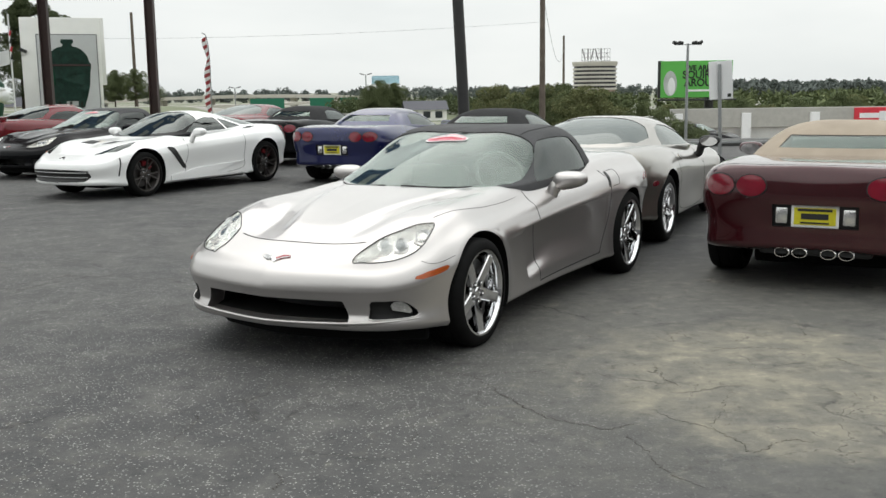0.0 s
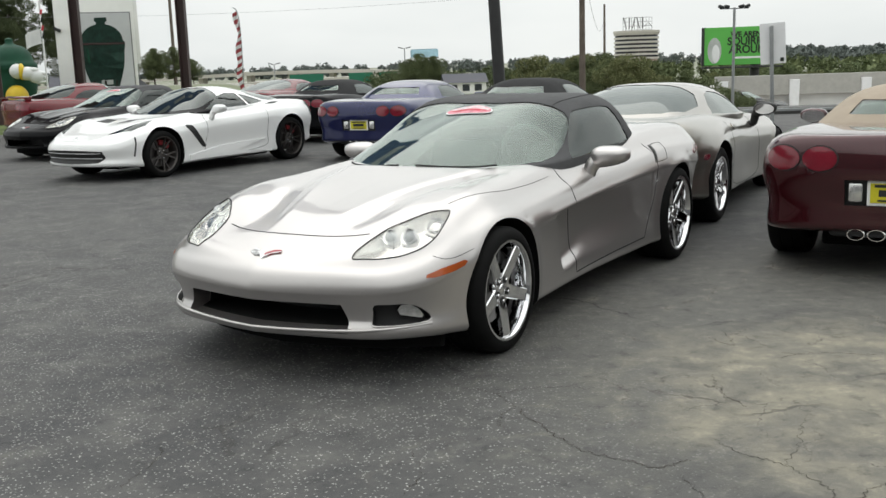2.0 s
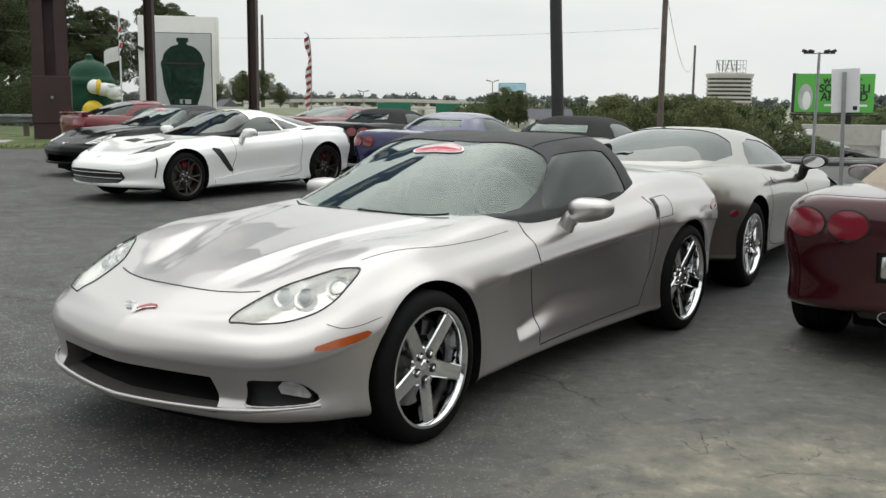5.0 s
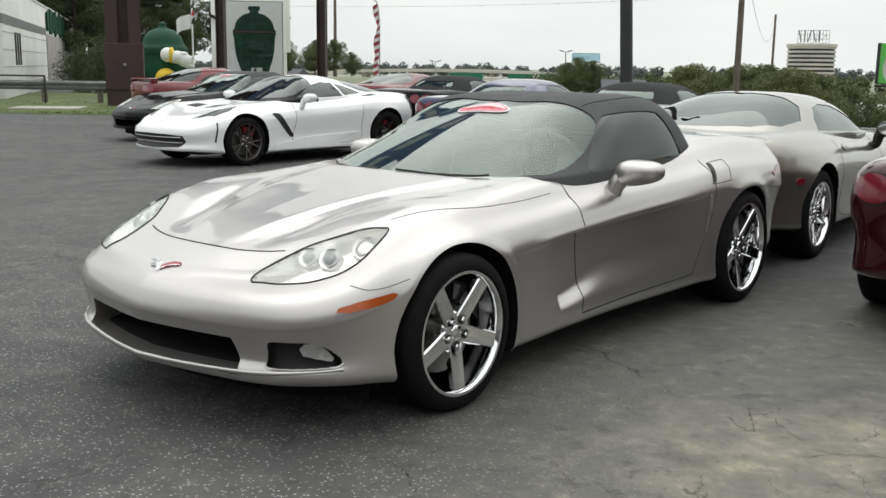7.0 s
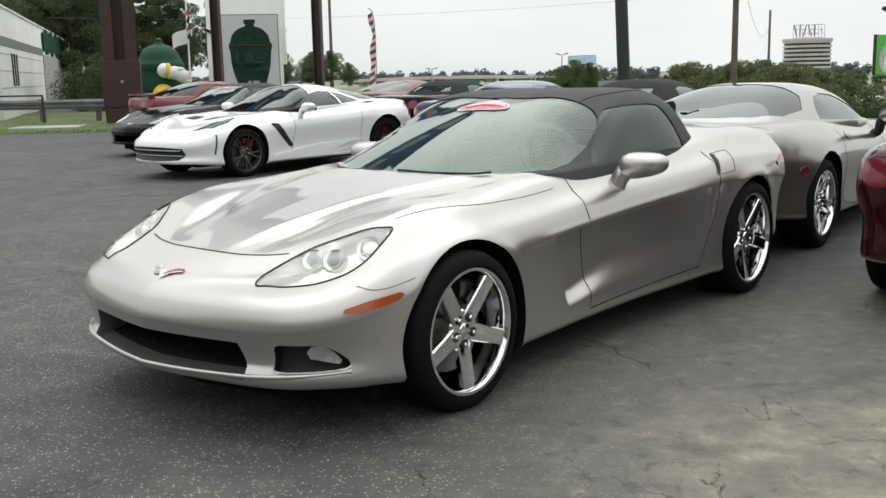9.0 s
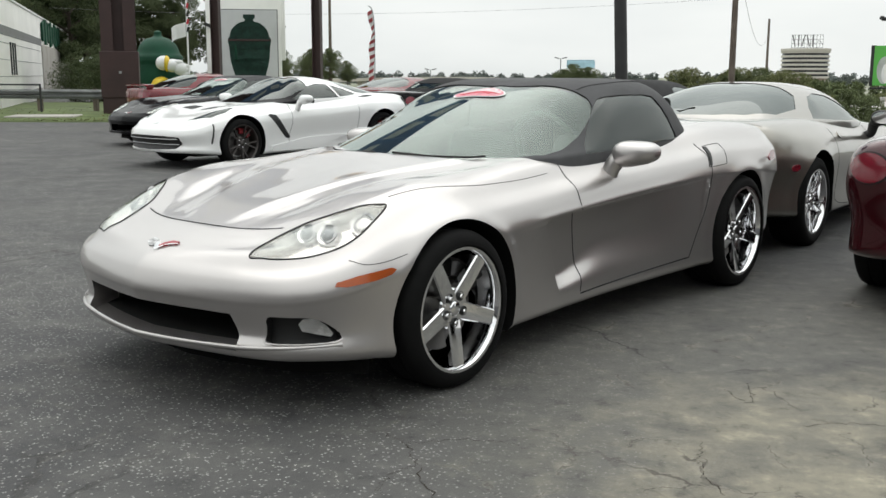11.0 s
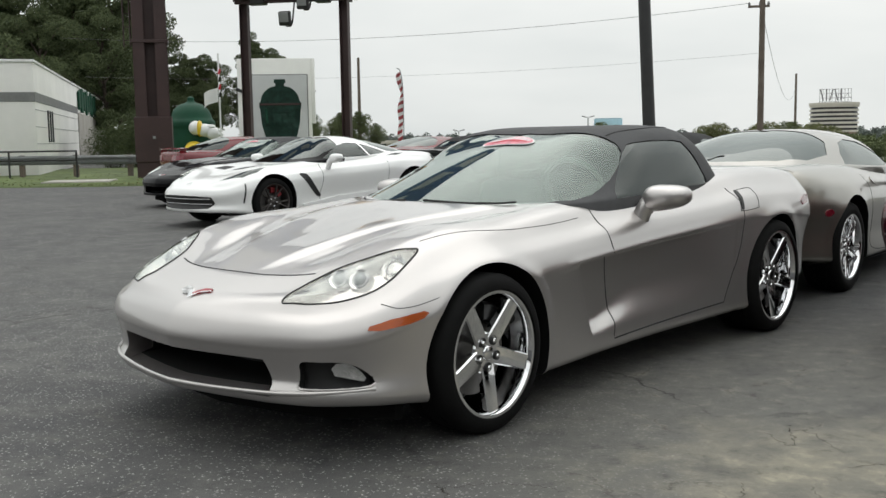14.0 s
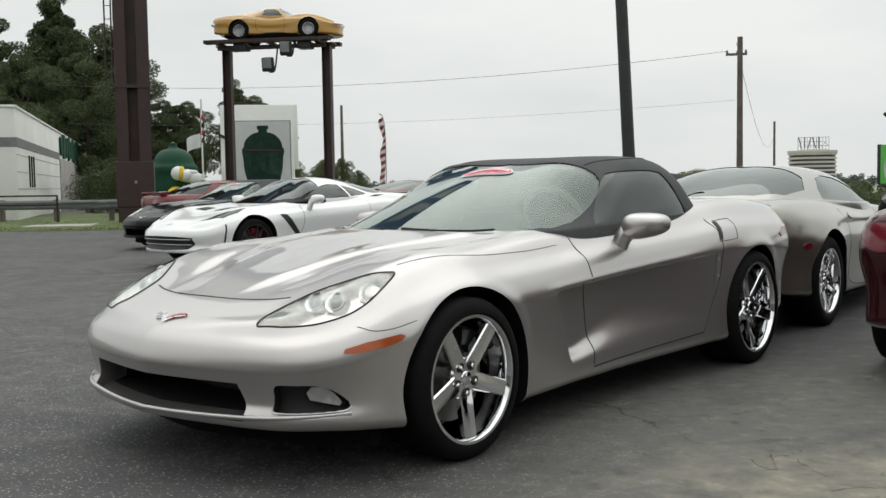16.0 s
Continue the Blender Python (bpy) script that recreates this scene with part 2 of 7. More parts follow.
def pchip(pairs):
    """A smooth monotone curve through (x, value) pairs, as a function of numpy arrays."""
    p = sorted(pairs)
    X = np.array([a for a, _ in p], float)
    Y = np.array([b for _, b in p], float)
    h = np.diff(X)
    d = np.diff(Y) / h
    s = np.zeros_like(Y)
    for i in range(1, len(X) - 1):
        if d[i - 1] * d[i] > 0:
            w1, w2 = 2 * h[i] + h[i - 1], h[i] + 2 * h[i - 1]
            s[i] = (w1 + w2) / (w1 / d[i - 1] + w2 / d[i])
    s[0], s[-1] = d[0], d[-1]

    def f(x):
        x = np.clip(np.asarray(x, float), X[0], X[-1])
        i = np.clip(np.searchsorted(X, x) - 1, 0, len(h) - 1)
        t = (x - X[i]) / h[i]
        return ((1 + 2 * t) * (1 - t) ** 2 * Y[i] + t * (1 - t) ** 2 * h[i] * s[i] + t * t * (3 - 2 * t) * Y[i + 1] + t * t * (t - 1) * h[i] * s[i + 1])

    return f


def catmull(pts, n, closed=False):
    """Points along a Catmull-Rom curve through pts, n for each span."""
    P = [np.array(p, float) for p in pts]
    out = []
    m = len(P)
    for i in range(m if closed else m - 1):
        p1, p2 = P[i], P[(i + 1) % m]
        p0 = P[(i - 1) % m] if (closed or i > 0) else 2 * p1 - p2
        p3 = P[(i + 2) % m] if (closed or i + 2 < m) else 2 * p2 - p1
        for k in range(n):
            t = k / n
            out.append(0.5 * (2 * p1 + (p2 - p0) * t + (2 * p0 - 5 * p1 + 4 * p2 - p3) * t * t + (3 * p1 - p0 - 3 * p2 + p3) * t ** 3))
    if not closed:
        out.append(P[-1])
    return np.array(out)


def rows_pchip(D, Z, per):
    """For rows of control points (D, Z), points along the smooth curve of each row, per to a span."""
    C = np.sqrt(np.diff(D, axis=1) ** 2 + np.diff(Z, axis=1) ** 2) + 1e-6

    def slopes(Y):
        d = np.diff(Y, axis=1) / C
        s = np.zeros_like(Y)
        a, b, h0, h1 = d[:, :-1], d[:, 1:], C[:, :-1], C[:, 1:]
        w1, w2 = 2 * h1 + h0, h1 + 2 * h0
        same = a * b > 0
        with np.errstate(divide="ignore", invalid="ignore"):
            v = (w1 + w2) / (w1 / a + w2 / b)
        s[:, 1:-1] = np.where(same, v, 0)
        s[:, 0], s[:, -1] = d[:, 0], d[:, -1]
        return s

    sd, sz = slopes(D), slopes(Z)
    oD, oZ = [], []
    for i in range(C.shape[1]):
        for k in range(per):
            t = k / per
            c = C[:, i]
            h = ((1 + 2 * t) * (1 - t) ** 2, t * (1 - t) ** 2 * c, t * t * (3 - 2 * t), t * t * (t - 1) * c)
            oD.append(h[0] * D[:, i] + h[1] * sd[:, i] + h[2] * D[:, i + 1] + h[3] * sd[:, i + 1])
            oZ.append(h[0] * Z[:, i] + h[1] * sz[:, i] + h[2] * Z[:, i + 1] + h[3] * sz[:, i + 1])
    oD.append(D[:, -1])
    oZ.append(Z[:, -1])
    return np.array(oD).T, np.array(oZ).T


def smoothstep(a, b, x):
    t = np.clip((x - a) / (b - a), 0, 1)
    return t * t * (3 - 2 * t)


def shell(outline, inset, rows, disp=None, per=4, weld=True):
    """A closed symmetric solid: half a plan outline from nose to tail, and for each of its points a section of (way in, height) towards the middle line.
    inset gives the inner end of each section; rows gives the control distances and heights."""
    O = outline
    Q = inset
    L = np.linalg.norm(Q - O, axis=1)
    U = (Q - O) / np.maximum(L, 1e-6)[:, None]
    D, Z = rows(O, Q, L, U)
    D, Z = rows_pchip(D, Z, per)
    X = O[:, 0:1] + U[:, 0:1] * D
    Y = np.maximum(O[:, 1:2] + U[:, 1:2] * D, 0)
    Y[:, -1] = 0
    Y[:, 0] = 0
    Y[0, :] = 0
    Y[-1, :] = 0
    if disp is not None:
        X, Y, Z = disp(X, Y, Z)
    ns, nv = X.shape
    V = np.stack([X, Y, Z], -1).reshape(-1, 3)
    V2 = V * np.array([1, -1, 1])
    idx = np.arange(ns * nv).reshape(ns, nv)
    F = np.stack([idx[:-1, :-1], idx[1:, :-1], idx[1:, 1:], idx[:-1, 1:]], -1).reshape(-1, 4)
    bm = bmesh.new()
    vs = [bm.verts.new(v) for v in np.concatenate([V, V2])]
    o = ns * nv
    for f in F:
        bm.faces.new([vs[i] for i in f])
        bm.faces.new([vs[o + i] for i in f[::-1]])
    bmesh.ops.remove_doubles(bm, verts=bm.verts, dist=3e-5)
    bmesh.ops.dissolve_degenerate(bm, edges=bm.edges, dist=1e-5)
    bmesh.ops.recalc_face_normals(bm, faces=bm.faces)
    return bm


def tree_of(bm):
    from mathutils.bvhtree import BVHTree
    return BVHTree.FromBMesh(bm)


def inside_points(poly, step):
    """The polygon's rim and a grid of points inside it, meshed in the plane."""
    from mathutils.geometry import delaunay_2d_cdt
    P = np.asarray(poly, float)
    rim = []
    for a, b in zip(P, np.roll(P, -1, 0)):
        k = max(1, int(np.linalg.norm(b - a) / step))
        rim += [a + (b - a) * i / k for i in range(k)]
    n = len(rim)
    R = np.array(rim)
    lo, hi = R.min(0), R.max(0)
    gx, gy = np.meshgrid(np.arange(lo[0] + step / 2, hi[0], step), np.arange(lo[1] + step / 2, hi[1], step))
    G = np.stack([gx.ravel(), gy.ravel()], 1)
    ok = np.zeros(len(G), bool)
    near = np.full(len(G), 9.0)
    for i in range(n):
        a, b = R[i], R[(i + 1) % n]
        c = ((a[1] > G[:, 1]) != (b[1] > G[:, 1])) & (G[:, 0] < (b[0] - a[0]) * (G[:, 1] - a[1]) / (b[1] - a[1] + 1e-12) + a[0])
        ok ^= c
        near = np.minimum(near, np.hypot(G[:, 0] - a[0], G[:, 1] - a[1]))
    G = G[ok & (near > step * 0.45)]
    pts = [Vector(p) for p in np.concatenate([R, G])]
    v, e, f, *_ = delaunay_2d_cdt(pts, [], [list(range(n))], 1, 1e-6)
    return [tuple(p) for p in v], [list(t) for t in f]


VIEWS = {
    "top": lambda a, b: ((a, b, 3.0), (0, 0, -1)),
    "left": lambda a, b: ((a, 3.0, b), (0, -1, 0)),
    "right": lambda a, b: ((a, -3.0, b), (0, 1, 0)),
    "front": lambda a, b: ((4.0, a, b), (-1, 0, 0)),
    "back": lambda a, b: ((-8.0, a, b), (1, 0, 0)),
}


def drape(bvh, poly, view, over, under, step=0.03, flat=None):
    """A closed piece that follows the surface met from that side: its face lies over the surface, its back under it. flat: the back in one plane."""
    v2, f2 = inside_points(poly, step)
    top, bot = [], []
    last = None
    for a, b in v2:
        o, d = VIEWS[view](a, b)
        hit, nrm, *_ = bvh.ray_cast(Vector(o), Vector(d))
        if hit is None:
            hit, nrm, *_ = bvh.find_nearest(last if last is not None else Vector(o) + Vector(d) * 3)
        if nrm.dot(Vector(d)) > 0:
            nrm = -nrm
        last = hit
        top.append(hit + nrm * over)
        bot.append(hit - nrm * under if flat is None else hit + Vector(d) * under)
    bm = bmesh.new()
    T = [bm.verts.new(p) for p in top]
    B = [bm.verts.new(p) for p in bot]
    for f in f2:
        bm.faces.new([T[i] for i in f])
        bm.faces.new([B[i] for i in reversed(f)])
    bm.edges.ensure_lookup_table()
    for e in [e for e in bm.edges if len(e.link_faces) == 1]:
        i = [T.index(v) if v in T else None for v in e.verts]
        if None not in i and T[i[0]].is_valid:
            try:
                bm.faces.new((e.verts[0], e.verts[1], B[i[1]], B[i[0]]))
            except ValueError:
                pass
    bmesh.ops.recalc_face_normals(bm, faces=bm.faces)
    return bm


def seam(bvh, line, view, width=0.006, lift=0.0012, n=10):
    """A narrow dark joint that lies along the surface."""
    P = catmull(line, n)
    hits = []
    for a, b in P:
        o, d = VIEWS[view](a, b)
        h, nn, *_ = bvh.ray_cast(Vector(o), Vector(d))
        if h is not None:
            hits.append((h, nn if nn.dot(Vector(d)) < 0 else -nn))
    bm = bmesh.new()
    rows = []
    for i, (h, nn) in enumerate(hits):
        a, b = hits[max(i - 1, 0)][0], hits[min(i + 1, len(hits) - 1)][0]
        s = (b - a).cross(nn).normalized() * width / 2
        rows.append([bm.verts.new(h + s - nn * 0.002), bm.verts.new(h + s + nn * lift), bm.verts.new(h - s + nn * lift), bm.verts.new(h - s - nn * 0.002)])
    for A, B in zip(rows, rows[1:]):
        for k in range(3):
            bm.faces.new((A[k], A[k + 1], B[k + 1], B[k]))
    return bm


def carve(mesh, cutters, name):
    """The mesh less the closed cutters (mesh, material index ignored: each brings its own material)."""
    ob = new(name, mesh)
    tools = []
    for cm in cutters:
        c = new("cutter", cm)
        tools.append(c)
        md = ob.modifiers.new("cut", "BOOLEAN")
        md.operation, md.solver, md.object, md.material_mode = "DIFFERENCE", "EXACT", c, "TRANSFER"
    dg = bpy.context.evaluated_depsgraph_get()
    res = bpy.data.meshes.new_from_object(ob.evaluated_get(dg), preserve_all_data_layers=True, depsgraph=dg)
    bpy.data.objects.remove(ob)
    for c in tools:
        bpy.data.objects.remove(c)
    res.name = name
    return res


def solid(bm, material):
    me = bpy.data.meshes.new("solid")
    bm.to_mesh(me)
    bm.free()
    me.materials.append(material)
    return me


def smooth(me, angle=35):
    me.polygons.foreach_set("use_smooth", [True] * len(me.polygons))
    me.set_sharp_from_angle(angle=radians(angle))
    return me


# ---- ground ----
def ground_z(x, y):
    """The lot is level; beyond its far edge the land drops to the road below."""
    a = smoothstep(30.0, 42.0, y) * smoothstep(-9.0, -4.0, x + 0.0 * y)
    b = smoothstep(70.0, 100.0, y) * smoothstep(-40, -25, x)
    c = smoothstep(120.0, 200.0, y)
    return -4.5 * np.maximum(np.maximum(a, b), c)


def asphalt():
    """Old asphalt: grey binder with pale grit, broad stains, a light worn patch and hairline cracks."""
    m, n, l, b = nodes_of("asphalt")
    tc = n.new("ShaderNodeTexCoord")

    def noise_at(scale, detail=5.0, rough=0.6):
        t = n.new("ShaderNodeTexNoise")
        t.inputs["Scale"].default_value, t.inputs["Detail"].default_value, t.inputs["Roughness"].default_value = scale, detail, rough
        l.new(tc.outputs["Object"], t.inputs["Vector"])
        return t

    def mix(fac, a, c, blend="MIX"):
        x = n.new("ShaderNodeMix")
        x.data_type, x.blend_type = "RGBA", blend
        for s, v in (("Factor", fac), ("A", a), ("B", c)):
            if isinstance(v, (int, float)):
                x.inputs[s].default_value = v
            elif isinstance(v, tuple):
                x.inputs[s].default_value = (*v, 1)
            else:
                l.new(v, x.inputs[s])
        return x.outputs["Result"]

    def ramp(src, p0, p1, inv=False):
        r = n.new("ShaderNodeMapRange")
        r.interpolation_type = "SMOOTHSTEP"
        r.inputs["From Min"].default_value, r.inputs["From Max"].default_value = p0, p1
        r.inputs["To Min"].default_value, r.inputs["To Max"].default_value = (1, 0) if inv else (0, 1)
        l.new(src, r.inputs["Value"])
        return r.outputs["Result"]

    def math_of(op, a, c):
        x = n.new("ShaderNodeMath")
        x.operation = op
        for i, v in enumerate((a, c)):
            if isinstance(v, (int, float)):
                x.inputs[i].default_value = v
            else:
                l.new(v, x.inputs[i])
        return x.outputs["Value"]

    broad, mid, fine = noise_at(0.35, 4), noise_at(2.6, 6), noise_at(150, 2, 0.7)
    col = mix(ramp(broad.outputs["Fac"], 0.35, 0.68), (0.038, 0.038, 0.040), (0.067, 0.066, 0.064))
    col = mix(ramp(mid.outputs["Fac"], 0.40, 0.72), col, (0.088, 0.086, 0.082))
    # pale grit showing through the binder
    vor = n.new("ShaderNodeTexVoronoi")
    vor.inputs["Scale"].default_value = 50.0
    l.new(tc.outputs["Object"], vor.inputs["Vector"])
    grit = math_of("MULTIPLY", ramp(vor.outputs["Distance"], 0.14, 0.34, True), ramp(fine.outputs["Fac"], 0.44, 0.55))
    # less of it shows on the worn side of the lot
    sep = n.new("ShaderNodeSeparateXYZ")
    l.new(tc.outputs["Object"], sep.inputs["Vector"])
    open_grit = ramp(math_of("ADD", sep.outputs["X"], math_of("MULTIPLY", broad.outputs["Fac"], 2.0)), 1.0, 2.6, True)
    grit = math_of("MULTIPLY", grit, math_of("ADD", math_of("MULTIPLY", open_grit, 0.85), 0.15))
    col = mix(math_of("MULTIPLY", grit, 0.95), col, (0.42, 0.415, 0.40))
    # the worn, sandy patch beside the cars
    def patch(cx, cy, rx, ry):
        dx = math_of("DIVIDE", math_of("SUBTRACT", sep.outputs["X"], cx), rx)
        dy = math_of("DIVIDE", math_of("SUBTRACT", sep.outputs["Y"], cy), ry)
        d = math_of("ADD", math_of("MULTIPLY", dx, dx), math_of("MULTIPLY", dy, dy))
        return math_of("ADD", d, math_of("MULTIPLY", math_of("SUBTRACT", mid.outputs["Fac"], 0.5), 2.2))

    p1 = ramp(patch(1.75, 5.5, 1.0, 1.25), 0.25, 1.3, True)
    p2 = ramp(patch(2.3, 6.2, 2.2, 2.9), 0.3, 1.35, True)
    col = mix(math_of("MULTIPLY", p2, 0.60), col, (0.128, 0.124, 0.108))
    streak = noise_at(3.4, 7, 0.68)
    col = mix(math_of("MULTIPLY", p1, math_of("ADD", math_of("MULTIPLY", ramp(streak.outputs["Fac"], 0.36, 0.66), 0.70), 0.26)), col, (0.235, 0.216, 0.165))
    # dark mottles, as of old oil, all over the worn side
    oil = noise_at(1.9, 5, 0.62)
    col = mix(math_of("MULTIPLY", ramp(oil.outputs["Fac"], 0.52, 0.68), 0.55), col, (0.050, 0.049, 0.048))
    # blotches of wear, darker and paler, a hand's width across
    blot = noise_at(9.0, 6, 0.72)
    col = mix(ramp(blot.outputs["Fac"], 0.50, 0.72), col, mix(1.0, col, (1.55, 1.52, 1.46), "MULTIPLY"))
    col = mix(ramp(blot.outputs["Fac"], 0.30, 0.47, True), col, mix(1.0, col, (0.55, 0.55, 0.56), "MULTIPLY"))
    # hairline cracks
    wob = noise_at(1.3, 4)
    mp = n.new("ShaderNodeVectorMath")
    mp.operation = "MULTIPLY_ADD"
    l.new(wob.outputs["Color"], mp.inputs[0])
    mp.inputs[1].default_value = (0.6, 0.6, 0)
    fray = noise_at(17.0, 3)
    mq = n.new("ShaderNodeVectorMath")
    mq.operation = "MULTIPLY_ADD"
    l.new(fray.outputs["Color"], mq.inputs[0])
    mq.inputs[1].default_value = (0.11, 0.11, 0)
    l.new(tc.outputs["Object"], mq.inputs[2])
    l.new(mq.outputs["Vector"], mp.inputs[2])
    cr = n.new("ShaderNodeTexVoronoi")
    cr.feature = "DISTANCE_TO_EDGE"
    cr.inputs["Scale"].default_value = 0.85
    l.new(mp.outputs["Vector"], cr.inputs["Vector"])
    gate = ramp(noise_at(0.8, 3).outputs["Fac"], 0.50, 0.62)
    crack = math_of("MULTIPLY", ramp(cr.outputs["Distance"], 0.003, 0.013, True), gate)
    col = mix(math_of("MULTIPLY", crack, 0.8), col, (0.028, 0.026, 0.024))
    # a finer net of cracks through the worn stretch, its edges crumbled pale
    cf = n.new("ShaderNodeTexVoronoi")
    cf.feature = "DISTANCE_TO_EDGE"
    cf.inputs["Scale"].default_value = 2.3
    l.new(mp.outputs["Vector"], cf.inputs["Vector"])
    worn = math_of("MULTIPLY", ramp(noise_at(1.6, 4).outputs["Fac"], 0.46, 0.58), math_of("MAXIMUM", p2, 0.25))
    pale = math_of("MULTIPLY", ramp(cf.outputs["Distance"], 0.010, 0.050, True), math_of("MULTIPLY", worn, ramp(blot.outputs["Fac"], 0.42, 0.6)))
    col = mix(math_of("MULTIPLY", pale, 0.5), col, (0.24, 0.225, 0.185))
    net = math_of("MULTIPLY", ramp(cf.outputs["Distance"], 0.003, 0.013, True), worn)
    col = mix(math_of("MULTIPLY", net, 0.75), col, (0.040, 0.031, 0.024))
    # beyond the lot's far edge: dry grass and roads, haze painted in as paleness
    field = ramp(math_of("ADD", sep.outputs["Y"], math_of("MULTIPLY", broad.outputs["Fac"], 8.0)), 66.0, 84.0)
    col = mix(field, col, mix(ramp(noise_at(0.05, 5).outputs["Fac"], 0.45, 0.60), (0.13, 0.15, 0.075), (0.30, 0.29, 0.26)))
    l.new(col, b.inputs["Base Color"])
    b.inputs["Roughness"].default_value = 0.74
    hgt = math_of("SUBTRACT", math_of("ADD", math_of("MULTIPLY", grit, 0.6), fine.outputs["Fac"]), math_of("MULTIPLY", crack, 3.0))
    bump_to(n, l, b, hgt, 0.55, 0.004)
    return m


M_ASPHALT = asphalt()
M_CRACK = surface("crack_dirt", (0.030, 0.023, 0.017), 0.95, vary=0.4, fine=80)
M_GRASS = surface("mown_grass", (0.085, 0.115, 0.035), 0.9, vary=0.5, scale=0.8, fine=25, bump=0.8)
M_CONCRETE = surface("pale_concrete", (0.36, 0.34, 0.31), 0.85, vary=0.2, scale=0.8, fine=40, bump=0.3)
gx = np.concatenate([np.linspace(-3000, -120, 12), np.linspace(-100, 100, 101), np.linspace(120, 3000, 12)])
gy = np.concatenate([np.linspace(-2000, -60, 8), np.linspace(-40, 260, 151), np.linspace(300, 3500, 14)])
GX, GY = np.meshgrid(gx, gy, indexing="ij")
GZ = ground_z(GX, GY)
gi = np.arange(GX.size).reshape(GX.shape)
gF = np.stack([gi[:-1, :-1], gi[1:, :-1], gi[1:, 1:], gi[:-1, 1:]], -1).reshape(-1, 4)
ground = part("ground", grid_mesh("ground", np.stack([GX, GY, GZ], -1).reshape(-1, 3), gF), M_ASPHALT, smooth=60)
tagged(ground, "cracked grey asphalt of a car lot", "ground", kind="structure")

rng = random.Random(5)


def crack_line(pts, width):
    """An open crack: a ragged dark groove along the asphalt."""
    bm = bmesh.new()
    P = catmull(pts, 14)
    rows = []
    for i, p in enumerate(P):
        a, b = P[max(i - 1, 0)], P[min(i + 1, len(P) - 1)]
        d = (b - a) / (np.linalg.norm(b - a) + 1e-9)
        s = np.array([-d[1], d[0]])
        c = p + s * (rng.uniform(-0.014, 0.014) + 0.016 * noise.noise(Vector((p[0] * 9, p[1] * 9, 3.0))))
        w = 0.30 * width * rng.uniform(0.12, 1.0) ** 1.3 * min(1.0, 0.2 + min(i, len(P) - 1 - i) * 0.3)
        q = c + s * w
        r = c - s * w
        rows.append((bm.verts.new((q[0], q[1], 0.0022)), bm.verts.new((c[0], c[1], 0.0016)), bm.verts.new((r[0], r[1], 0.0022))))
    for A, B in zip(rows, rows[1:]):
        bm.faces.new((A[0], A[1], B[1], B[0]))
        bm.faces.new((A[1], A[2], B[2], B[1]))
    return bm


cracks = bmesh.new()
for pts, w in (
    ([(0.1, 5.53), (0.2, 5.46), (0.29, 5.28), (0.47, 4.93), (0.57, 4.78), (0.7, 4.7), (0.82, 4.64), (0.95, 4.7)], 0.010),
    ([(1.06, 4.92), (1.16, 4.76), (1.28, 4.66), (1.37, 4.46), (1.4, 4.36), (1.57, 4.5), (1.68, 4.47)], 0.009),
    ([(1.28, 4.66), (1.38, 4.89), (1.47, 5.15)], 0.006),
    ([(-0.11, 4.78), (-0.04, 4.56), (-0.08, 4.38)], 0.007),
    ([(0.89, 4.57), (0.96, 4.31), (1.01, 4.13), (1.11, 3.97)], 0.008),
    ([(1.29, 6.37), (1.39, 6.21), (1.39, 6.49)], 0.008),
    ([(1.2, 5.74), (1.19, 5.52), (1.26, 5.28)], 0.007),
    ([(1.56, 5.99), (1.78, 6.06), (2.04, 6.03)], 0.006),
    ([(2.23, 5.83), (2.28, 5.73), (2.37, 5.6)], 0.008),
    ([(2.23, 6.54), (2.22, 6.34)], 0.007),
    ([(-0.6, 4.13), (-0.53, 4.02), (-0.55, 3.88)], 0.007),
    ([(-1.12, 4.39), (-1.09, 4.73), (-1.13, 4.81)], 0.006),
    ([(0.29, 5.28), (0.22, 5.15), (0.25, 5.02)], 0.007),
    ([(0.2, 5.46), (0.45, 5.55), (0.62, 5.52)], 0.005),
):
    t = crack_line(pts, w)
    me = bpy.data.meshes.new("t")
    t.to_mesh(me)
    t.free()
    cracks.from_mesh(me)
tagged(part("asphalt_cracks", cracks, M_CRACK), "dark open cracks in the asphalt", "cracks", kind="stuff")


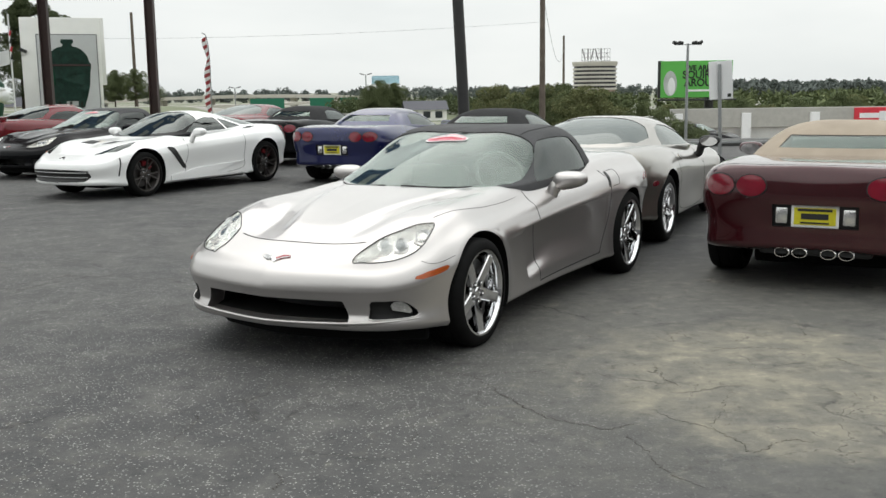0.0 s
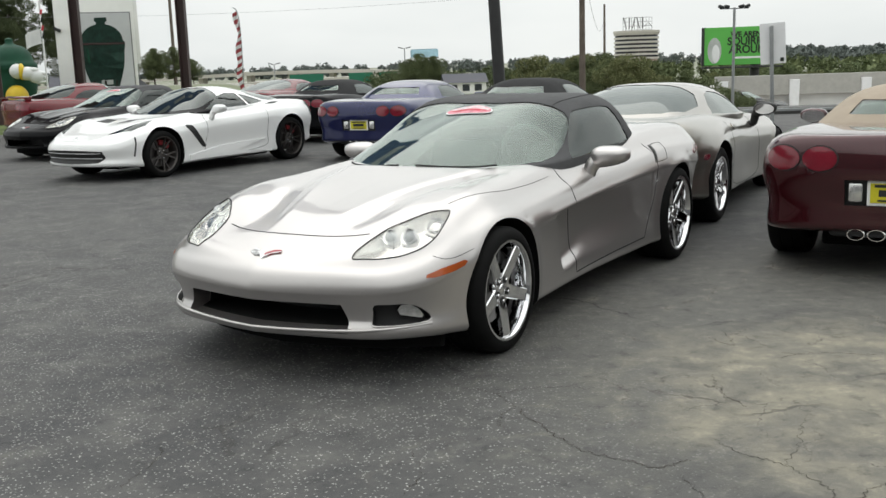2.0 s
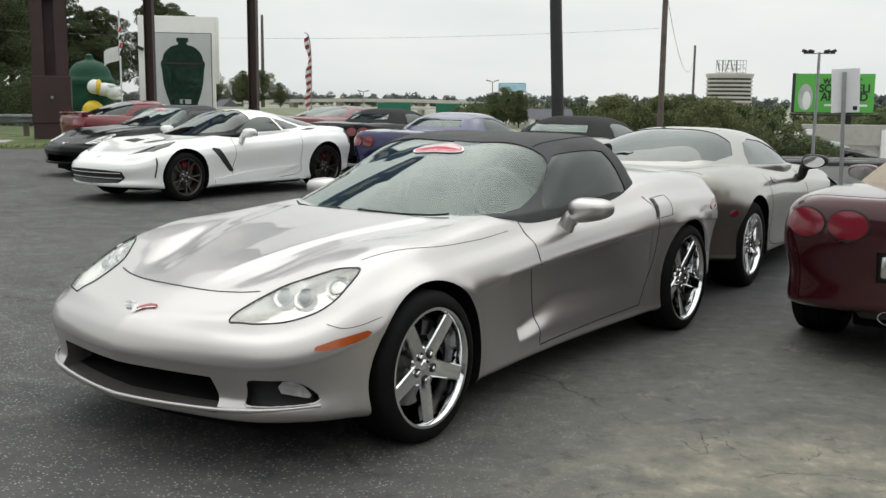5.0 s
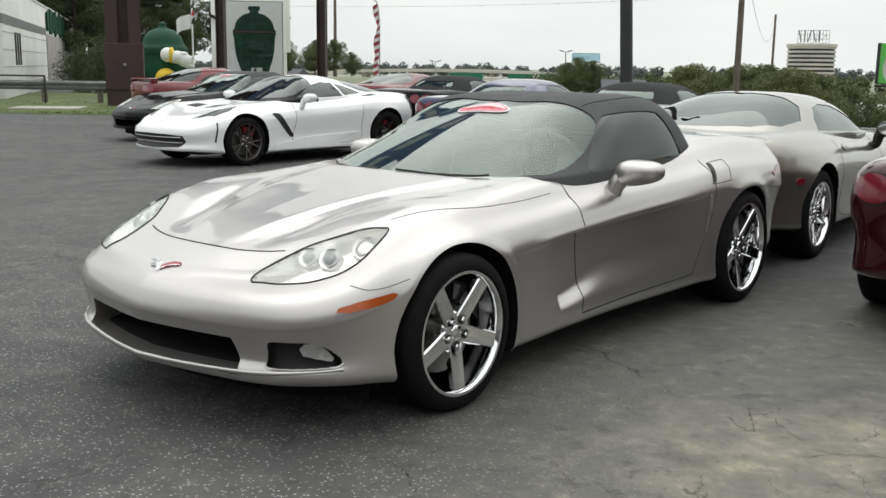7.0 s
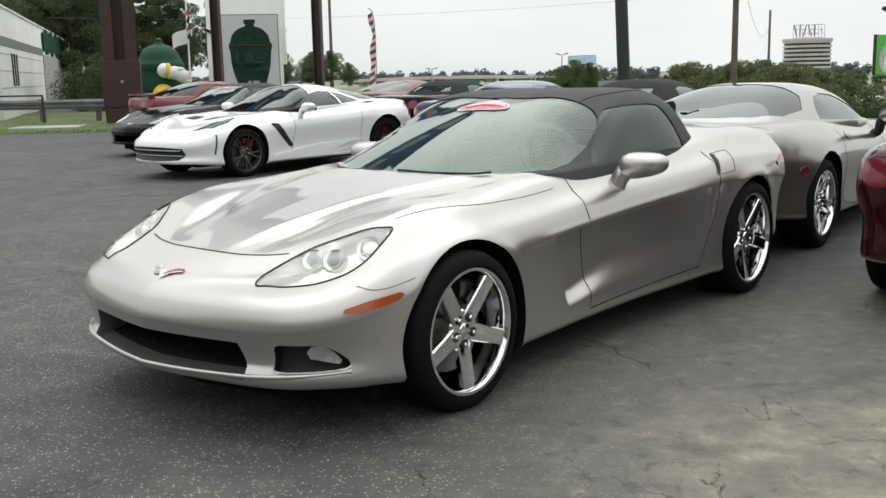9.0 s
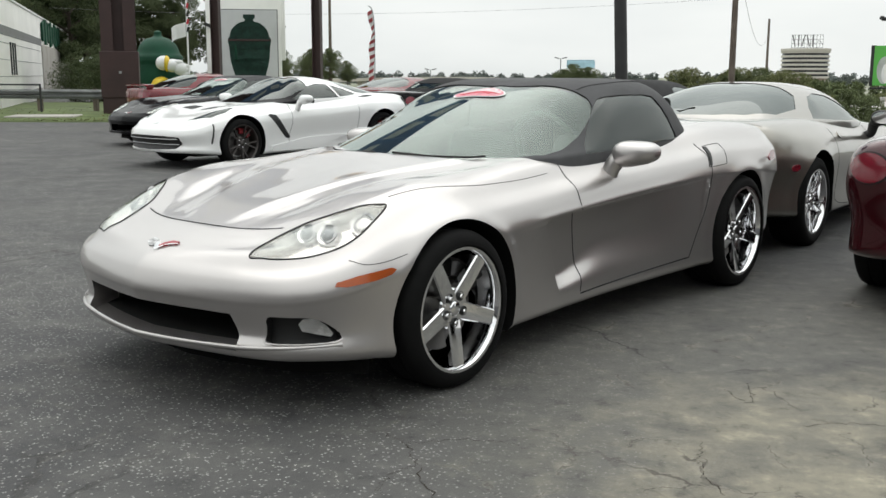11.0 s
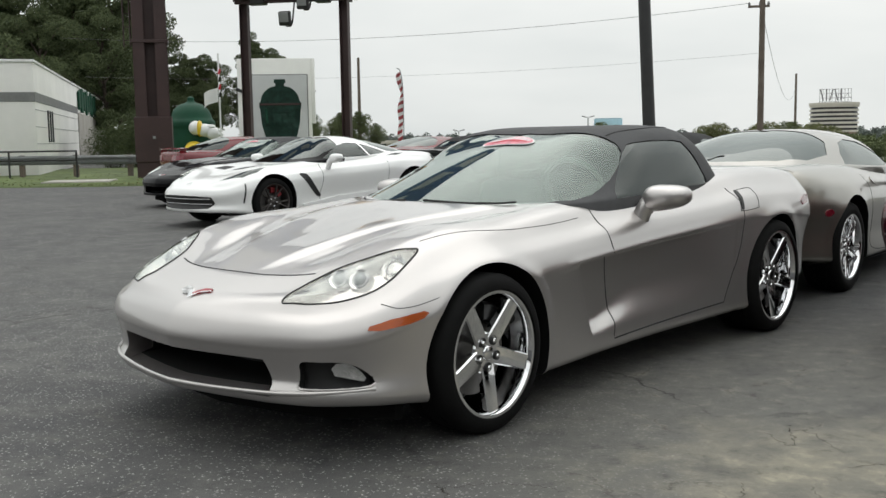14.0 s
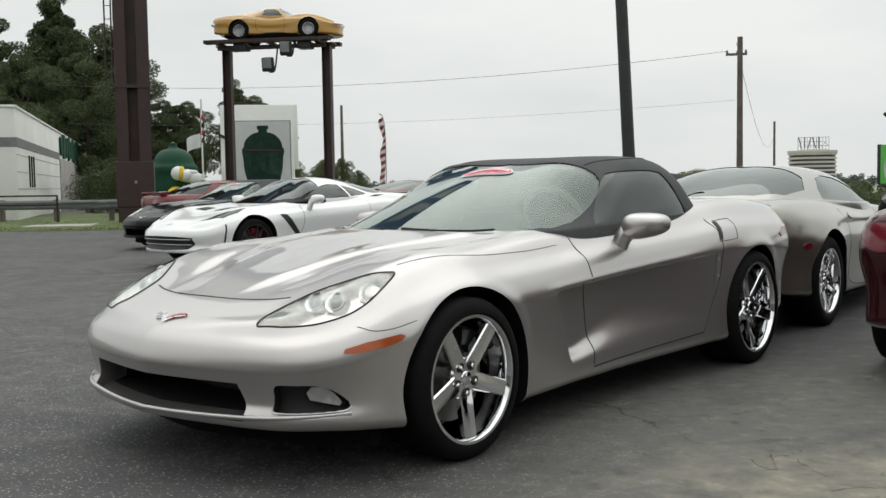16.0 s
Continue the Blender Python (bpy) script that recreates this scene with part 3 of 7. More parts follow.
# ---- cars ----
def body_shell(P, fine=1.0):
    """The closed body of a car without its cabin: x ahead from the front axle, y to its left, z up."""
    out = catmull(P["out"], int(10 * fine))
    seg = np.r_[0, np.cumsum(np.linalg.norm(np.diff(out, axis=0), axis=1))]
    s = np.linspace(0, seg[-1], int(150 * fine))
    if "dense" in P:
        s = np.unique(np.r_[s, np.interp(-np.array(P["dense"]), -out[:, 0], seg)])
    O = np.stack([np.interp(s, seg, out[:, 0]), np.maximum(np.interp(s, seg, out[:, 1]), 0)], 1)
    xf, xr = O[0, 0], O[-1, 0]
    Qx = np.clip(O[:, 0], xr + P.get("fan_r", 0.35), xf - P.get("fan_f", 0.5))
    # ease the fan so that rows do not bunch up
    Q = np.stack([Qx, np.zeros_like(Qx)], 1)
    f = {k: pchip(P[k]) for k in ("zc", "zk", "zs", "zw", "zb", "tb", "tm", "zm", "ts", "yk")}
    im = int(np.argmax(O[:, 1]))
    fx, fy = O[: im + 1, 0][::-1], O[: im + 1, 1][::-1]
    rx, ry = O[im:, 0][::-1], O[im:, 1][::-1]
    xm = O[im, 0]

    def width(x):
        return np.where(x > xm, np.interp(x, fx, fy), np.interp(x, rx, ry))

    def top(x, y):
        w = np.maximum(width(x) - f["ts"](x), 0.02)
        k = np.minimum(f["yk"](x), 0.8 * w)
        y = np.minimum(np.abs(y), w)
        zc, zk, zs = f["zc"](x), f["zk"](x), f["zs"](x)
        a = y / k
        crest = zc + (zk - zc) * (3 * np.minimum(a, 1) ** 2 - 2 * np.minimum(a, 1) ** 3)
        b = np.clip((y - k) / np.maximum(w - k, 1e-3), 0, 1)
        return np.where(a <= 1, crest, zk + (zs - zk) * b ** 2.0)

    def rows(O, Q, L, U):
        x = O[:, 0]
        zb, zw, zs, tb, tm, zm, ts = (f[k](x) for k in ("zb", "zw", "zs", "tb", "tm", "zm", "ts"))
        one = np.ones_like(x)
        D = [L, tb + 0.10, tb, tb * 0.3, tm, 0 * one, ts * 0.3, ts]
        Z = [zb + 0.02, zb + 0.005, zb + 0.012, zb + 0.05, zm, zw, zw + (zs - zw) * 0.62, zs]
        if "dense" in P:
            D.insert(5, tm * 0.22)
            Z.insert(5, zw - 0.024)
        for g in (0.1, 0.22, 0.36, 0.52, 0.68, 0.84, 1.0):
            d = ts + (L - ts) * g
            px, py = x + U[:, 0] * d, O[:, 1] + U[:, 1] * d
            D.append(d)
            Z.append(top(px, py))
        return np.stack(D, 1), np.stack(Z, 1)

    return shell(O, Q, rows, P.get("disp"), per=P.get("per", 4)), top


def canopy_shell(P, shrink=0.0, fine=1.0):
    """The closed cabin: windscreen, roof and tail in one smooth form, standing into the body."""
    out = catmull(P["c_out"], int(8 * fine))
    seg = np.r_[0, np.cumsum(np.linalg.norm(np.diff(out, axis=0), axis=1))]
    s = np.linspace(0, seg[-1], int(90 * fine))
    O = np.stack([np.interp(s, seg, out[:, 0]), np.maximum(np.interp(s, seg, out[:, 1]), 0)], 1)
    x0, x1 = P["c_spine"]
    zt, zb, pw = pchip(P["c_zt"]), pchip(P["c_zb"]), pchip(P["c_pow"])
    t = s / s[-1]
    Q = np.stack([x1 + (x0 - x1) * np.clip((O[:, 0] - P["c_out"][-1][0]) / (P["c_out"][0][0] - P["c_out"][-1][0]), 0, 1), 0 * s], 1)
    G = [0.0, 0.04, 0.1, 0.18, 0.28, 0.4, 0.55, 0.72, 0.86, 1.0]

    def rows(O, Q, L, U):
        x = O[:, 0]
        b, p, tt = zb(x), pw(x), zt(Q[:, 0])
        D = [L, 0 * x + shrink]
        Z = [b - 0.35, b - 0.33]
        for g in G:
            D.append(shrink + (L - shrink) * g)
            Z.append(b + (tt - shrink - b) * (1 - (1 - g) ** p))
        return np.stack(D, 1), np.stack(Z, 1)

    return shell(O, Q, rows, None, per=3)


SOURCES = {}


def true_normals(me, src, tree, limit=4e-4):
    """Shade the cut mesh with the normals of the uncut, even surface wherever it still lies on it."""
    norms, faces, places = src
    got = {}
    for v in me.vertices:
        h, nn, i, d = tree.find_nearest(v.co)
        if h is not None and d < limit:
            idx = faces[i]
            w = poly_3d_calc([places[k] for k in idx], h)
            got[v.index] = sum((norms[k] * q for k, q in zip(idx, w)), Vector()).normalized()
    cn = [Vector(c.vector) for c in me.corner_normals]
    for p in me.polygons:
        for li in p.loop_indices:
            g = got.get(me.loops[li].vertex_index)
            if g is not None and g.dot(p.normal) > 0.72:
                cn[li] = g
            elif g is not None and limit > 1e-3 and g.dot(p.normal) < -0.72:
                cn[li] = -g
    me.normals_split_custom_set(cn)


def source_of(bm):
    bm.normal_update()
    bm.verts.index_update()
    return [v.normal.copy() for v in bm.verts], [[v.index for v in f.verts] for f in bm.faces], [v.co.copy() for v in bm.verts]


def wheel_thing(R, W, rr, style, side, parent, at):
    """A wheel under its car: tyre, rim, spokes, hub, nuts and brake disc; the outside faces +y before it is turned to its side."""
    w = new("wheel")
    w.parent = parent
    w.matrix_basis = pose(*at, 0, {"five": 0, "split": 10, "mesh": 0, "steel": 0}[style], 0 if side > 0 else 180)
    h = W / 2
    ty = [(rr - 0.012, -h * 0.8), (rr + 0.004, -h * 0.92), (rr + 0.03, -h), (R - 0.035, -h * 0.99), (R - 0.010, -h * 0.88), (R, -h * 0.70), (R, -h * 0.36), (R - 0.007, -h * 0.33), (R - 0.007, -h * 0.29), (R, -h * 0.26),
          (R, h * 0.26), (R - 0.007, h * 0.29), (R - 0.007, h * 0.33), (R, h * 0.36), (R, h * 0.70), (R - 0.010, h * 0.88), (R - 0.035, h * 0.99), (R - 0.06, h * 1.01), (rr + 0.03, h), (rr + 0.012, h * 0.97), (rr + 0.004, h * 0.93), (rr - 0.012, h * 0.80)]
    part("tyre", lathe(ty, 56), M_RUBBER, w, smooth=40)
    met = {"five": M_CHROME, "mesh": M_CHROME, "split": M_GUNMETAL, "steel": M_ALLOY}[style]
    rim = [(rr + 0.002, h * 0.86), (rr + 0.008, h * 0.93), (rr + 0.006, h * 0.965), (rr - 0.006, h * 0.96), (rr - 0.012, h * 0.90), (rr - 0.016, h * 0.78), (rr - 0.030, h * 0.35), (rr - 0.040, -h * 0.5), (rr - 0.006, -h * 0.9)]
    part("rim", lathe(rim, 56), met, w, smooth=40)
    part("brake_disc", lathe([(0.06, h * 0.10), (rr * 0.72, h * 0.10), (rr * 0.72, -h * 0.02), (0.06, -h * 0.02)], 40), M_DISC, w, smooth=40)
    bm = bmesh.new()
    secs = []
    for t in np.linspace(radians(95), radians(160), 12):
        c, q = math.cos(t), math.sin(t)
        secs.append([bm.verts.new((r * c, y, r * q)) for r, y in ((rr * 0.50, h * 0.30), (rr * 0.53, h * 0.42), (rr * 0.76, h * 0.42), (rr * 0.82, h * 0.30), (rr * 0.82, -h * 0.20), (rr * 0.50, -h * 0.20))])
    for A, B in zip(secs, secs[1:]):
        for k in range(6):
            bm.faces.new((A[k], A[(k + 1) % 6], B[(k + 1) % 6], B[k]))
    bm.faces.new(secs[0][::-1])
    bm.faces.new(secs[-1])
    bmesh.ops.recalc_face_normals(bm, faces=bm.faces)
    part("brake_caliper", bm, M_CALIPER if style == "split" else M_DARKMETAL, w)
    n, face = (5, h * 0.80), h * 0.86

    def spoke(a0, w0, w1, r0, r1, bow):
        """One tapered, ridged spoke."""
        bm = bmesh.new()
        secs = []
        for i in range(7):
            u = i / 6
            r = r0 + (r1 - r0) * u
            ww = (w0 + (w1 - w0) * u) / 2
            off = a0 * (1 - u)
            y = h * 0.62 + (face - h * 0.62) * (u ** bow)
            th = 0.036 - 0.012 * u
            secs.append([bm.verts.new((r, yy, z + off)) for z, yy in ((-ww, y - th), (-ww, y - 0.006), (-ww * 0.86, y), (-ww * 0.2, y - 0.002), (ww * 0.2, y - 0.002), (ww * 0.86, y), (ww, y - 0.006), (ww, y - th))])
        for A, B in zip(secs, secs[1:]):
            for k in range(8):
                bm.faces.new((A[k], A[(k + 1) % 8], B[(k + 1) % 8], B[k]))
        bm.faces.new(secs[0][::-1])
        bm.faces.new(secs[-1])
        bmesh.ops.recalc_face_normals(bm, faces=bm.faces)
        return bm

    if style == "five":
        count, forms = 5, [(0, 0.078, 0.066, 0.040, rr - 0.008)]
    elif style == "split":
        count, forms = 5, [(0.018, 0.022, 0.020, 0.045, rr - 0.010), (-0.018, 0.022, 0.020, 0.045, rr - 0.010)]
    elif style == "mesh":
        count, forms = 5, [(0.012, 0.026, 0.024, 0.045, rr - 0.010), (-0.012, 0.026, 0.024, 0.045, rr - 0.010)]
    else:
        count, forms = 10, [(0, 0.05, 0.05, 0.05, rr - 0.02)]
    for j, (a0, w0, w1, r0, r1) in enumerate(forms):
        spread = 0 if len(forms) == 1 else (8 if j == 0 else -8) * (1.5 if style == "split" else 1.2)
        me = None
        for k in range(count):
            if me is None:
                ob = part("spoke", spoke(a0, w0, w1, r0, r1, 0.8), met, w, smooth=30)
                me = ob.data
            else:
                ob = new("spoke", me)
                ob.parent = w
            ob.matrix_basis = Matrix.Rotation(radians(90 + spread + k * 360 / count), 4, "Y")
    part("hub", lathe([(0.0, h * 0.70), (0.026, h * 0.70), (0.030, h * 0.68), (0.032, h * 0.645), (0.080, h * 0.63), (0.088, h * 0.57), (0.090, h * 0.1), (0.0, h * 0.1)], 40), met, w, smooth=35)
    me = mn = None
    for k in range(5):
        t = radians(54 + 72 * k)
        if me is None:
            ob = part("nut_recess", lathe([(0.0, 0.001), (0.016, 0.001), (0.018, 0.004), (0.020, 0.004), (0.021, -0.01), (0.0, -0.01)], 20), M_DARKMETAL, w, smooth=35)
            nu = part("lug_nut", lathe([(0.0, 0.014), (0.008, 0.013), (0.011, 0.009), (0.011, 0.0)], 6), M_CHROME, w)
            me, mn = ob.data, nu.data
        else:
            ob, nu = new("nut_recess", me), new("lug_nut", mn)
            ob.parent = nu.parent = w
        ob.matrix_basis = nu.matrix_basis = Matrix.Translation((0.058 * math.cos(t), h * 0.645, 0.058 * math.sin(t)))
    return w


def mirror_part(car, at, side, mat, size=(0.10, 0.115, 0.062)):
    """A door mirror: a rounded shell on a curved stalk, with its glass."""
    bm = bmesh.new()
    bmesh.ops.create_icosphere(bm, subdivisions=4, radius=1.0)
    for v in bm.verts:
        x, y, z = v.co
        e = 0.72
        p = [math.copysign(abs(c) ** e, c) for c in (x, y, z)]
        x = p[0] * size[0] * (1.0 if p[0] > 0 else 0.45)
        taper = 1 - 0.22 * p[1] * side
        v.co = (x, p[1] * size[1], p[2] * size[2] * taper + 0.012 * p[1] * side)
    for v in bm.verts:
        v.co += Vector(at)
    sh = part("mirror", bm, mat, car, smooth=60)
    a = Vector(at)
    pts = catmull([a + Vector((0.02, -side * 0.03, -0.004)), a + Vector((0.040, -side * 0.072, -0.022)), a + Vector((0.058, -side * 0.105, -0.070)), a + Vector((0.066, -side * 0.125, -0.135)), a + Vector((0.060, -side * 0.17, -0.16))], 6)
    part("mirror_stalk", tube(pts, 0.050, 14, taper=0.036), mat, sh, smooth=60)
    g = lathe([(0.0, 0.0), (0.9, 0.0), (1.0, 0.02), (1.0, 0.06), (0.0, 0.06)], 24)
    for v in g.verts:
        x, y, z = v.co
        v.co = Vector(at) + Vector((-size[0] * 0.40 - y * 0.1, x * size[1] * 0.84, z * size[2] * 0.8))
    part("mirror_glass", g, M_CHROME, sh)
    return sh


def cutter_cyl(x, z, r, y0, y1):
    bm = bmesh.new()
    bmesh.ops.create_cone(bm, segments=64, radius1=r, radius2=r, depth=abs(y1 - y0), cap_ends=True, matrix=Matrix.Translation((x, (y0 + y1) / 2, z)) @ Matrix.Rotation(radians(90), 4, "X"))
    return solid(bm, M_WELL)


def mirrored(poly):
    return [(a, -b) for a, b in poly][::-1]


def flipped(poly):
    return [(-a, b) for a, b in poly][::-1]


def loft(secs):
    """A closed solid through equal rings of points."""
    bm = bmesh.new()
    V = [[bm.verts.new(p) for p in r] for r in secs]
    n = len(V[0])
    for A, B in zip(V, V[1:]):
        for k in range(n):
            bm.faces.new((A[k], A[(k + 1) % n], B[(k + 1) % n], B[k]))
    bm.faces.new(V[0][::-1])
    bm.faces.new(V[-1])
    bmesh.ops.recalc_face_normals(bm, faces=bm.faces)
    return bm


def make_car(name, P, m, label, mat, canopy_mat, category="car", fine=1.0):
    """A whole car from its table of curves: body, cabin, glass, wheels and seats; returns its empty and the surfaces that details lie on."""
    car = thing(name, m, label, category, "cars on the lot")
    bm, top = body_shell(P, fine)
    bvh = tree_of(bm)
    whole = SOURCES[name, m.translation.x] = source_of(bm)
    cutters = []
    for key, (wx, r) in P["arch"].items():
        rw = P["wheel"][key][0]
        for sd in (1, -1):
            cutters.append(cutter_cyl(wx, rw + P.get("arch_dz", 0.012), r, sd * 0.52, sd * 1.2))
    cock = canopy_shell(P, 0.05, 0.6)
    cutters.append(solid(cock, M_DASH))
    for view, poly, over, under, mt in P.get("pockets", []):
        if view == "loft":
            cutters.append(solid(loft(poly), mt))
            continue
        if view == "prism":
            bm2 = bmesh.new()
            A = [bm2.verts.new((over, a, b)) for a, b in poly]
            B = [bm2.verts.new((under, a, b)) for a, b in poly]
            bm2.faces.new(A)
            bm2.faces.new(B[::-1])
            for i in range(len(A)):
                bm2.faces.new((A[i], B[i], B[(i + 1) % len(A)], A[(i + 1) % len(A)]))
            bmesh.ops.recalc_face_normals(bm2, faces=bm2.faces)
            cutters.append(solid(bm2, mt))
            continue
        for pl in ((poly, mirrored(poly)) if view == "top" else (poly, flipped(poly)) if P.get("both", True) and min(a for a, _ in poly) > 0 else (poly,)):
            cutters.append(solid(drape(bvh, pl, view, over, under, 0.04), mt))
    body = carve(solid(bm, mat), cutters, "body")
    smooth(body, 40)
    if fine >= 1:
        true_normals(body, whole, bvh)
    ob = new("body", body)
    ob.parent = car
    # cabin
    cm = canopy_shell(P, 0.0, fine)
    cb = tree_of(cm)
    whole = source_of(cm)
    cuts = [solid(canopy_shell(P, 0.028, fine), M_DASH)]
    panes = []
    for nm, view, poly, g in P["glass"]:
        for pl, vw in [(poly, view)] + ([(poly, "right")] if view == "left" else []):
            cuts.append(solid(drape(cb, pl, vw, 0.03, 0.09, 0.05), M_BLACKTRIM))
            panes.append((nm, vw, pl, g))
    roof = carve(solid(cm, canopy_mat), cuts, "cabin")
    smooth(roof, 35)
    if fine >= 1:
        true_normals(roof, whole, cb)
    if "rail_mat" in P:
        # body-coloured rails over the doors and haunches; pillars and roof panel stay dark
        roof.materials.append(P["rail_mat"])
        for p in roof.polygons:
            c = p.center
            if p.material_index == 0 and c.x < -1.44:
                p.material_index = len(roof.materials) - 1
    ro = new(P.get("cabin_name", "roof"), roof)
    ro.parent = car
    for nm, view, pl, g in panes:
        pane = part(nm, drape(cb, pl, view, -0.004, 0.009, 0.045), g, car, smooth=30)
        if fine >= 1:
            true_normals(pane.data, whole, cb, 0.02)
    # wheels
    for key, (wx, r) in P["arch"].items():
        R, W, rr, yo = P["wheel"][key]
        for sd in (1, -1):
            wheel_thing(R, W, rr, P["style"], sd, car, (wx + P.get("wheel_dx", {}).get(key, 0.0), sd * (yo - W / 2), R))
    # underside
    part("floor_pan", box((P["out"][0][0] - P["out"][-1][0] - 0.9, 1.0, 0.10), ((P["out"][0][0] + P["out"][-1][0]) / 2, 0, 0.20), bevel=0.02), M_WELL, car)
    a, b = P["arch"]["f"][0] - P["arch"]["f"][1] - 0.03, P["arch"]["r"][0] + P["arch"]["r"][1] + 0.03
    part("belly_pan", box((a - b, 1.52, 0.10), ((a + b) / 2, 0, 0.19), bevel=0.02), M_WELL, car)
    # seats, wheel and dash
    sx, sz = P["seat"]
    for sd in (1, -1):
        b = box((0.16, 0.46, 0.62), (sx - 0.30, sd * 0.37, sz + 0.20), Matrix.Rotation(radians(-18), 4, "Y"), 0.05, 3)
        add_box(b, (0.50, 0.48, 0.16), (sx, sd * 0.37, sz - 0.06), None, 0.05, 3)
        part("seat", b, M_INTERIOR, car, smooth=50)
    wx, wz = P.get("steer", (sx + 0.42, sz + 0.22))
    pts = [(wx + 0.07 * math.sin(t), 0.37 + 0.18 * math.cos(t), wz + 0.165 * math.sin(t)) for t in np.linspace(0, 2 * math.pi, 29)[:-1]]
    part("steering_wheel", tube(pts, 0.014, 8, closed=True), M_INTERIOR if "steer" in P else M_DASH, car, smooth=60)
    part("dashboard", box((0.34, 1.28, 0.20), (sx + 0.72, 0, sz + 0.12), Matrix.Rotation(radians(8), 4, "Y"), 0.05, 3), M_DASH, car, smooth=50)
    return car, bvh, cb


C6 = dict(
    out=[(0.945, 0), (0.936, 0.08), (0.922, 0.18), (0.888, 0.345), (0.838, 0.53), (0.762, 0.675), (0.63, 0.785), (0.48, 0.840), (0.27, 0.876), (0.0, 0.895), (-0.35, 0.880), (-0.8, 0.862), (-1.4, 0.862), (-1.95, 0.885), (-2.4, 0.916), (-2.75, 0.918), (-3.1, 0.90), (-3.33, 0.835), (-3.45, 0.67), (-3.50, 0.38), (-3.51, 0)],
    zc=[(0.97, 0.520), (0.9, 0.549), (0.78, 0.598), (0.6, 0.665), (0.3, 0.737), (0, 0.792), (-0.4, 0.850), (-0.75, 0.885), (-1.2, 0.91), (-2.0, 0.95), (-2.7, 0.985), (-3.2, 0.98), (-3.48, 0.95)],
    zk=[(0.97, 0.522), (0.8, 0.582), (0.6, 0.652), (0.4, 0.728), (0.2, 0.795), (0, 0.828), (-0.3, 0.842), (-0.7, 0.872), (-1.2, 0.895), (-1.8, 0.925), (-2.4, 0.975), (-2.7, 0.985), (-3.2, 0.965), (-3.48, 0.93)],
    yk=[(0.97, 0.5), (0.6, 0.58), (0.2, 0.68), (-0.5, 0.70), (-1.5, 0.72), (-2.6, 0.72), (-3.48, 0.66)],
    zs=[(0.97, 0.559), (0.88, 0.557), (0.8, 0.554), (0.7, 0.566), (0.55, 0.604), (0.3, 0.688), (0, 0.742), (-0.3, 0.752), (-0.7, 0.77), (-1.3, 0.815), (-2, 0.85), (-2.5, 0.89), (-3, 0.88), (-3.48, 0.85)],
    zw=[(0.97, 0.440), (0.8, 0.445), (0.7, 0.455), (0.45, 0.51), (0, 0.592), (-0.45, 0.611), (-0.6, 0.6195), (-1.3, 0.658), (-2.1, 0.702), (-2.3, 0.715), (-2.7, 0.71), (-3.48, 0.64)],
    zm=[(0.97, 0.31), (0.4, 0.33), (0, 0.36), (-0.6, 0.36), (-2.2, 0.40), (-3.48, 0.42)],
    tm=[(0.97, 0.050), (0.905, 0.048), (0.85, 0.038), (0.7, 0.030), (0.5, 0.02), (0, 0.0), (-0.6, 0.02), (-1.4, 0.03), (-2.2, 0.02), (-3.48, 0.05)],
    zb=[(0.97, 0.212), (0.7, 0.205), (0.5, 0.19), (0.3, 0.175), (-0.3, 0.150), (-0.6, 0.152), (-2.2, 0.165), (-2.8, 0.2), (-3.48, 0.28)],
    tb=[(0.97, 0.03), (0.5, 0.035), (-0.3, 0.04), (-0.6, 0.055), (-2.2, 0.055), (-2.8, 0.08), (-3.48, 0.2)],
    ts=[(0.97, 0.070), (0.8, 0.075), (0.6, 0.075), (0, 0.09), (-1.3, 0.10), (-2.6, 0.10), (-3.48, 0.06)],
    arch={"f": (0.022, 0.379), "r": (-2.645, 0.385)},
    wheel={"f": (0.326, 0.255, 0.252, 0.905), "r": (0.338, 0.290, 0.264, 0.925)},
    style="five",
    c_out=[(-0.50, 0), (-0.53, 0.25), (-0.64, 0.48), (-0.86, 0.66), (-1.15, 0.725), (-1.6, 0.735), (-2.05, 0.715), (-2.3, 0.62), (-2.44, 0.35), (-2.48, 0)],
    c_spine=(-1.50, -1.92),
    c_zt=[(-1.95, 1.235), (-1.7, 1.248), (-1.5, 1.225)],
    c_zb=[(-0.5, 0.845), (-0.75, 0.86), (-1.2, 0.875), (-2.0, 0.905), (-2.5, 0.95)],
    c_pow=[(-0.5, 1.28), (-0.7, 1.35), (-0.95, 2.0), (-1.2, 3.0), (-1.9, 2.8), (-2.2, 2.2), (-2.48, 1.6)],
    seat=(-1.45, 0.42),
)


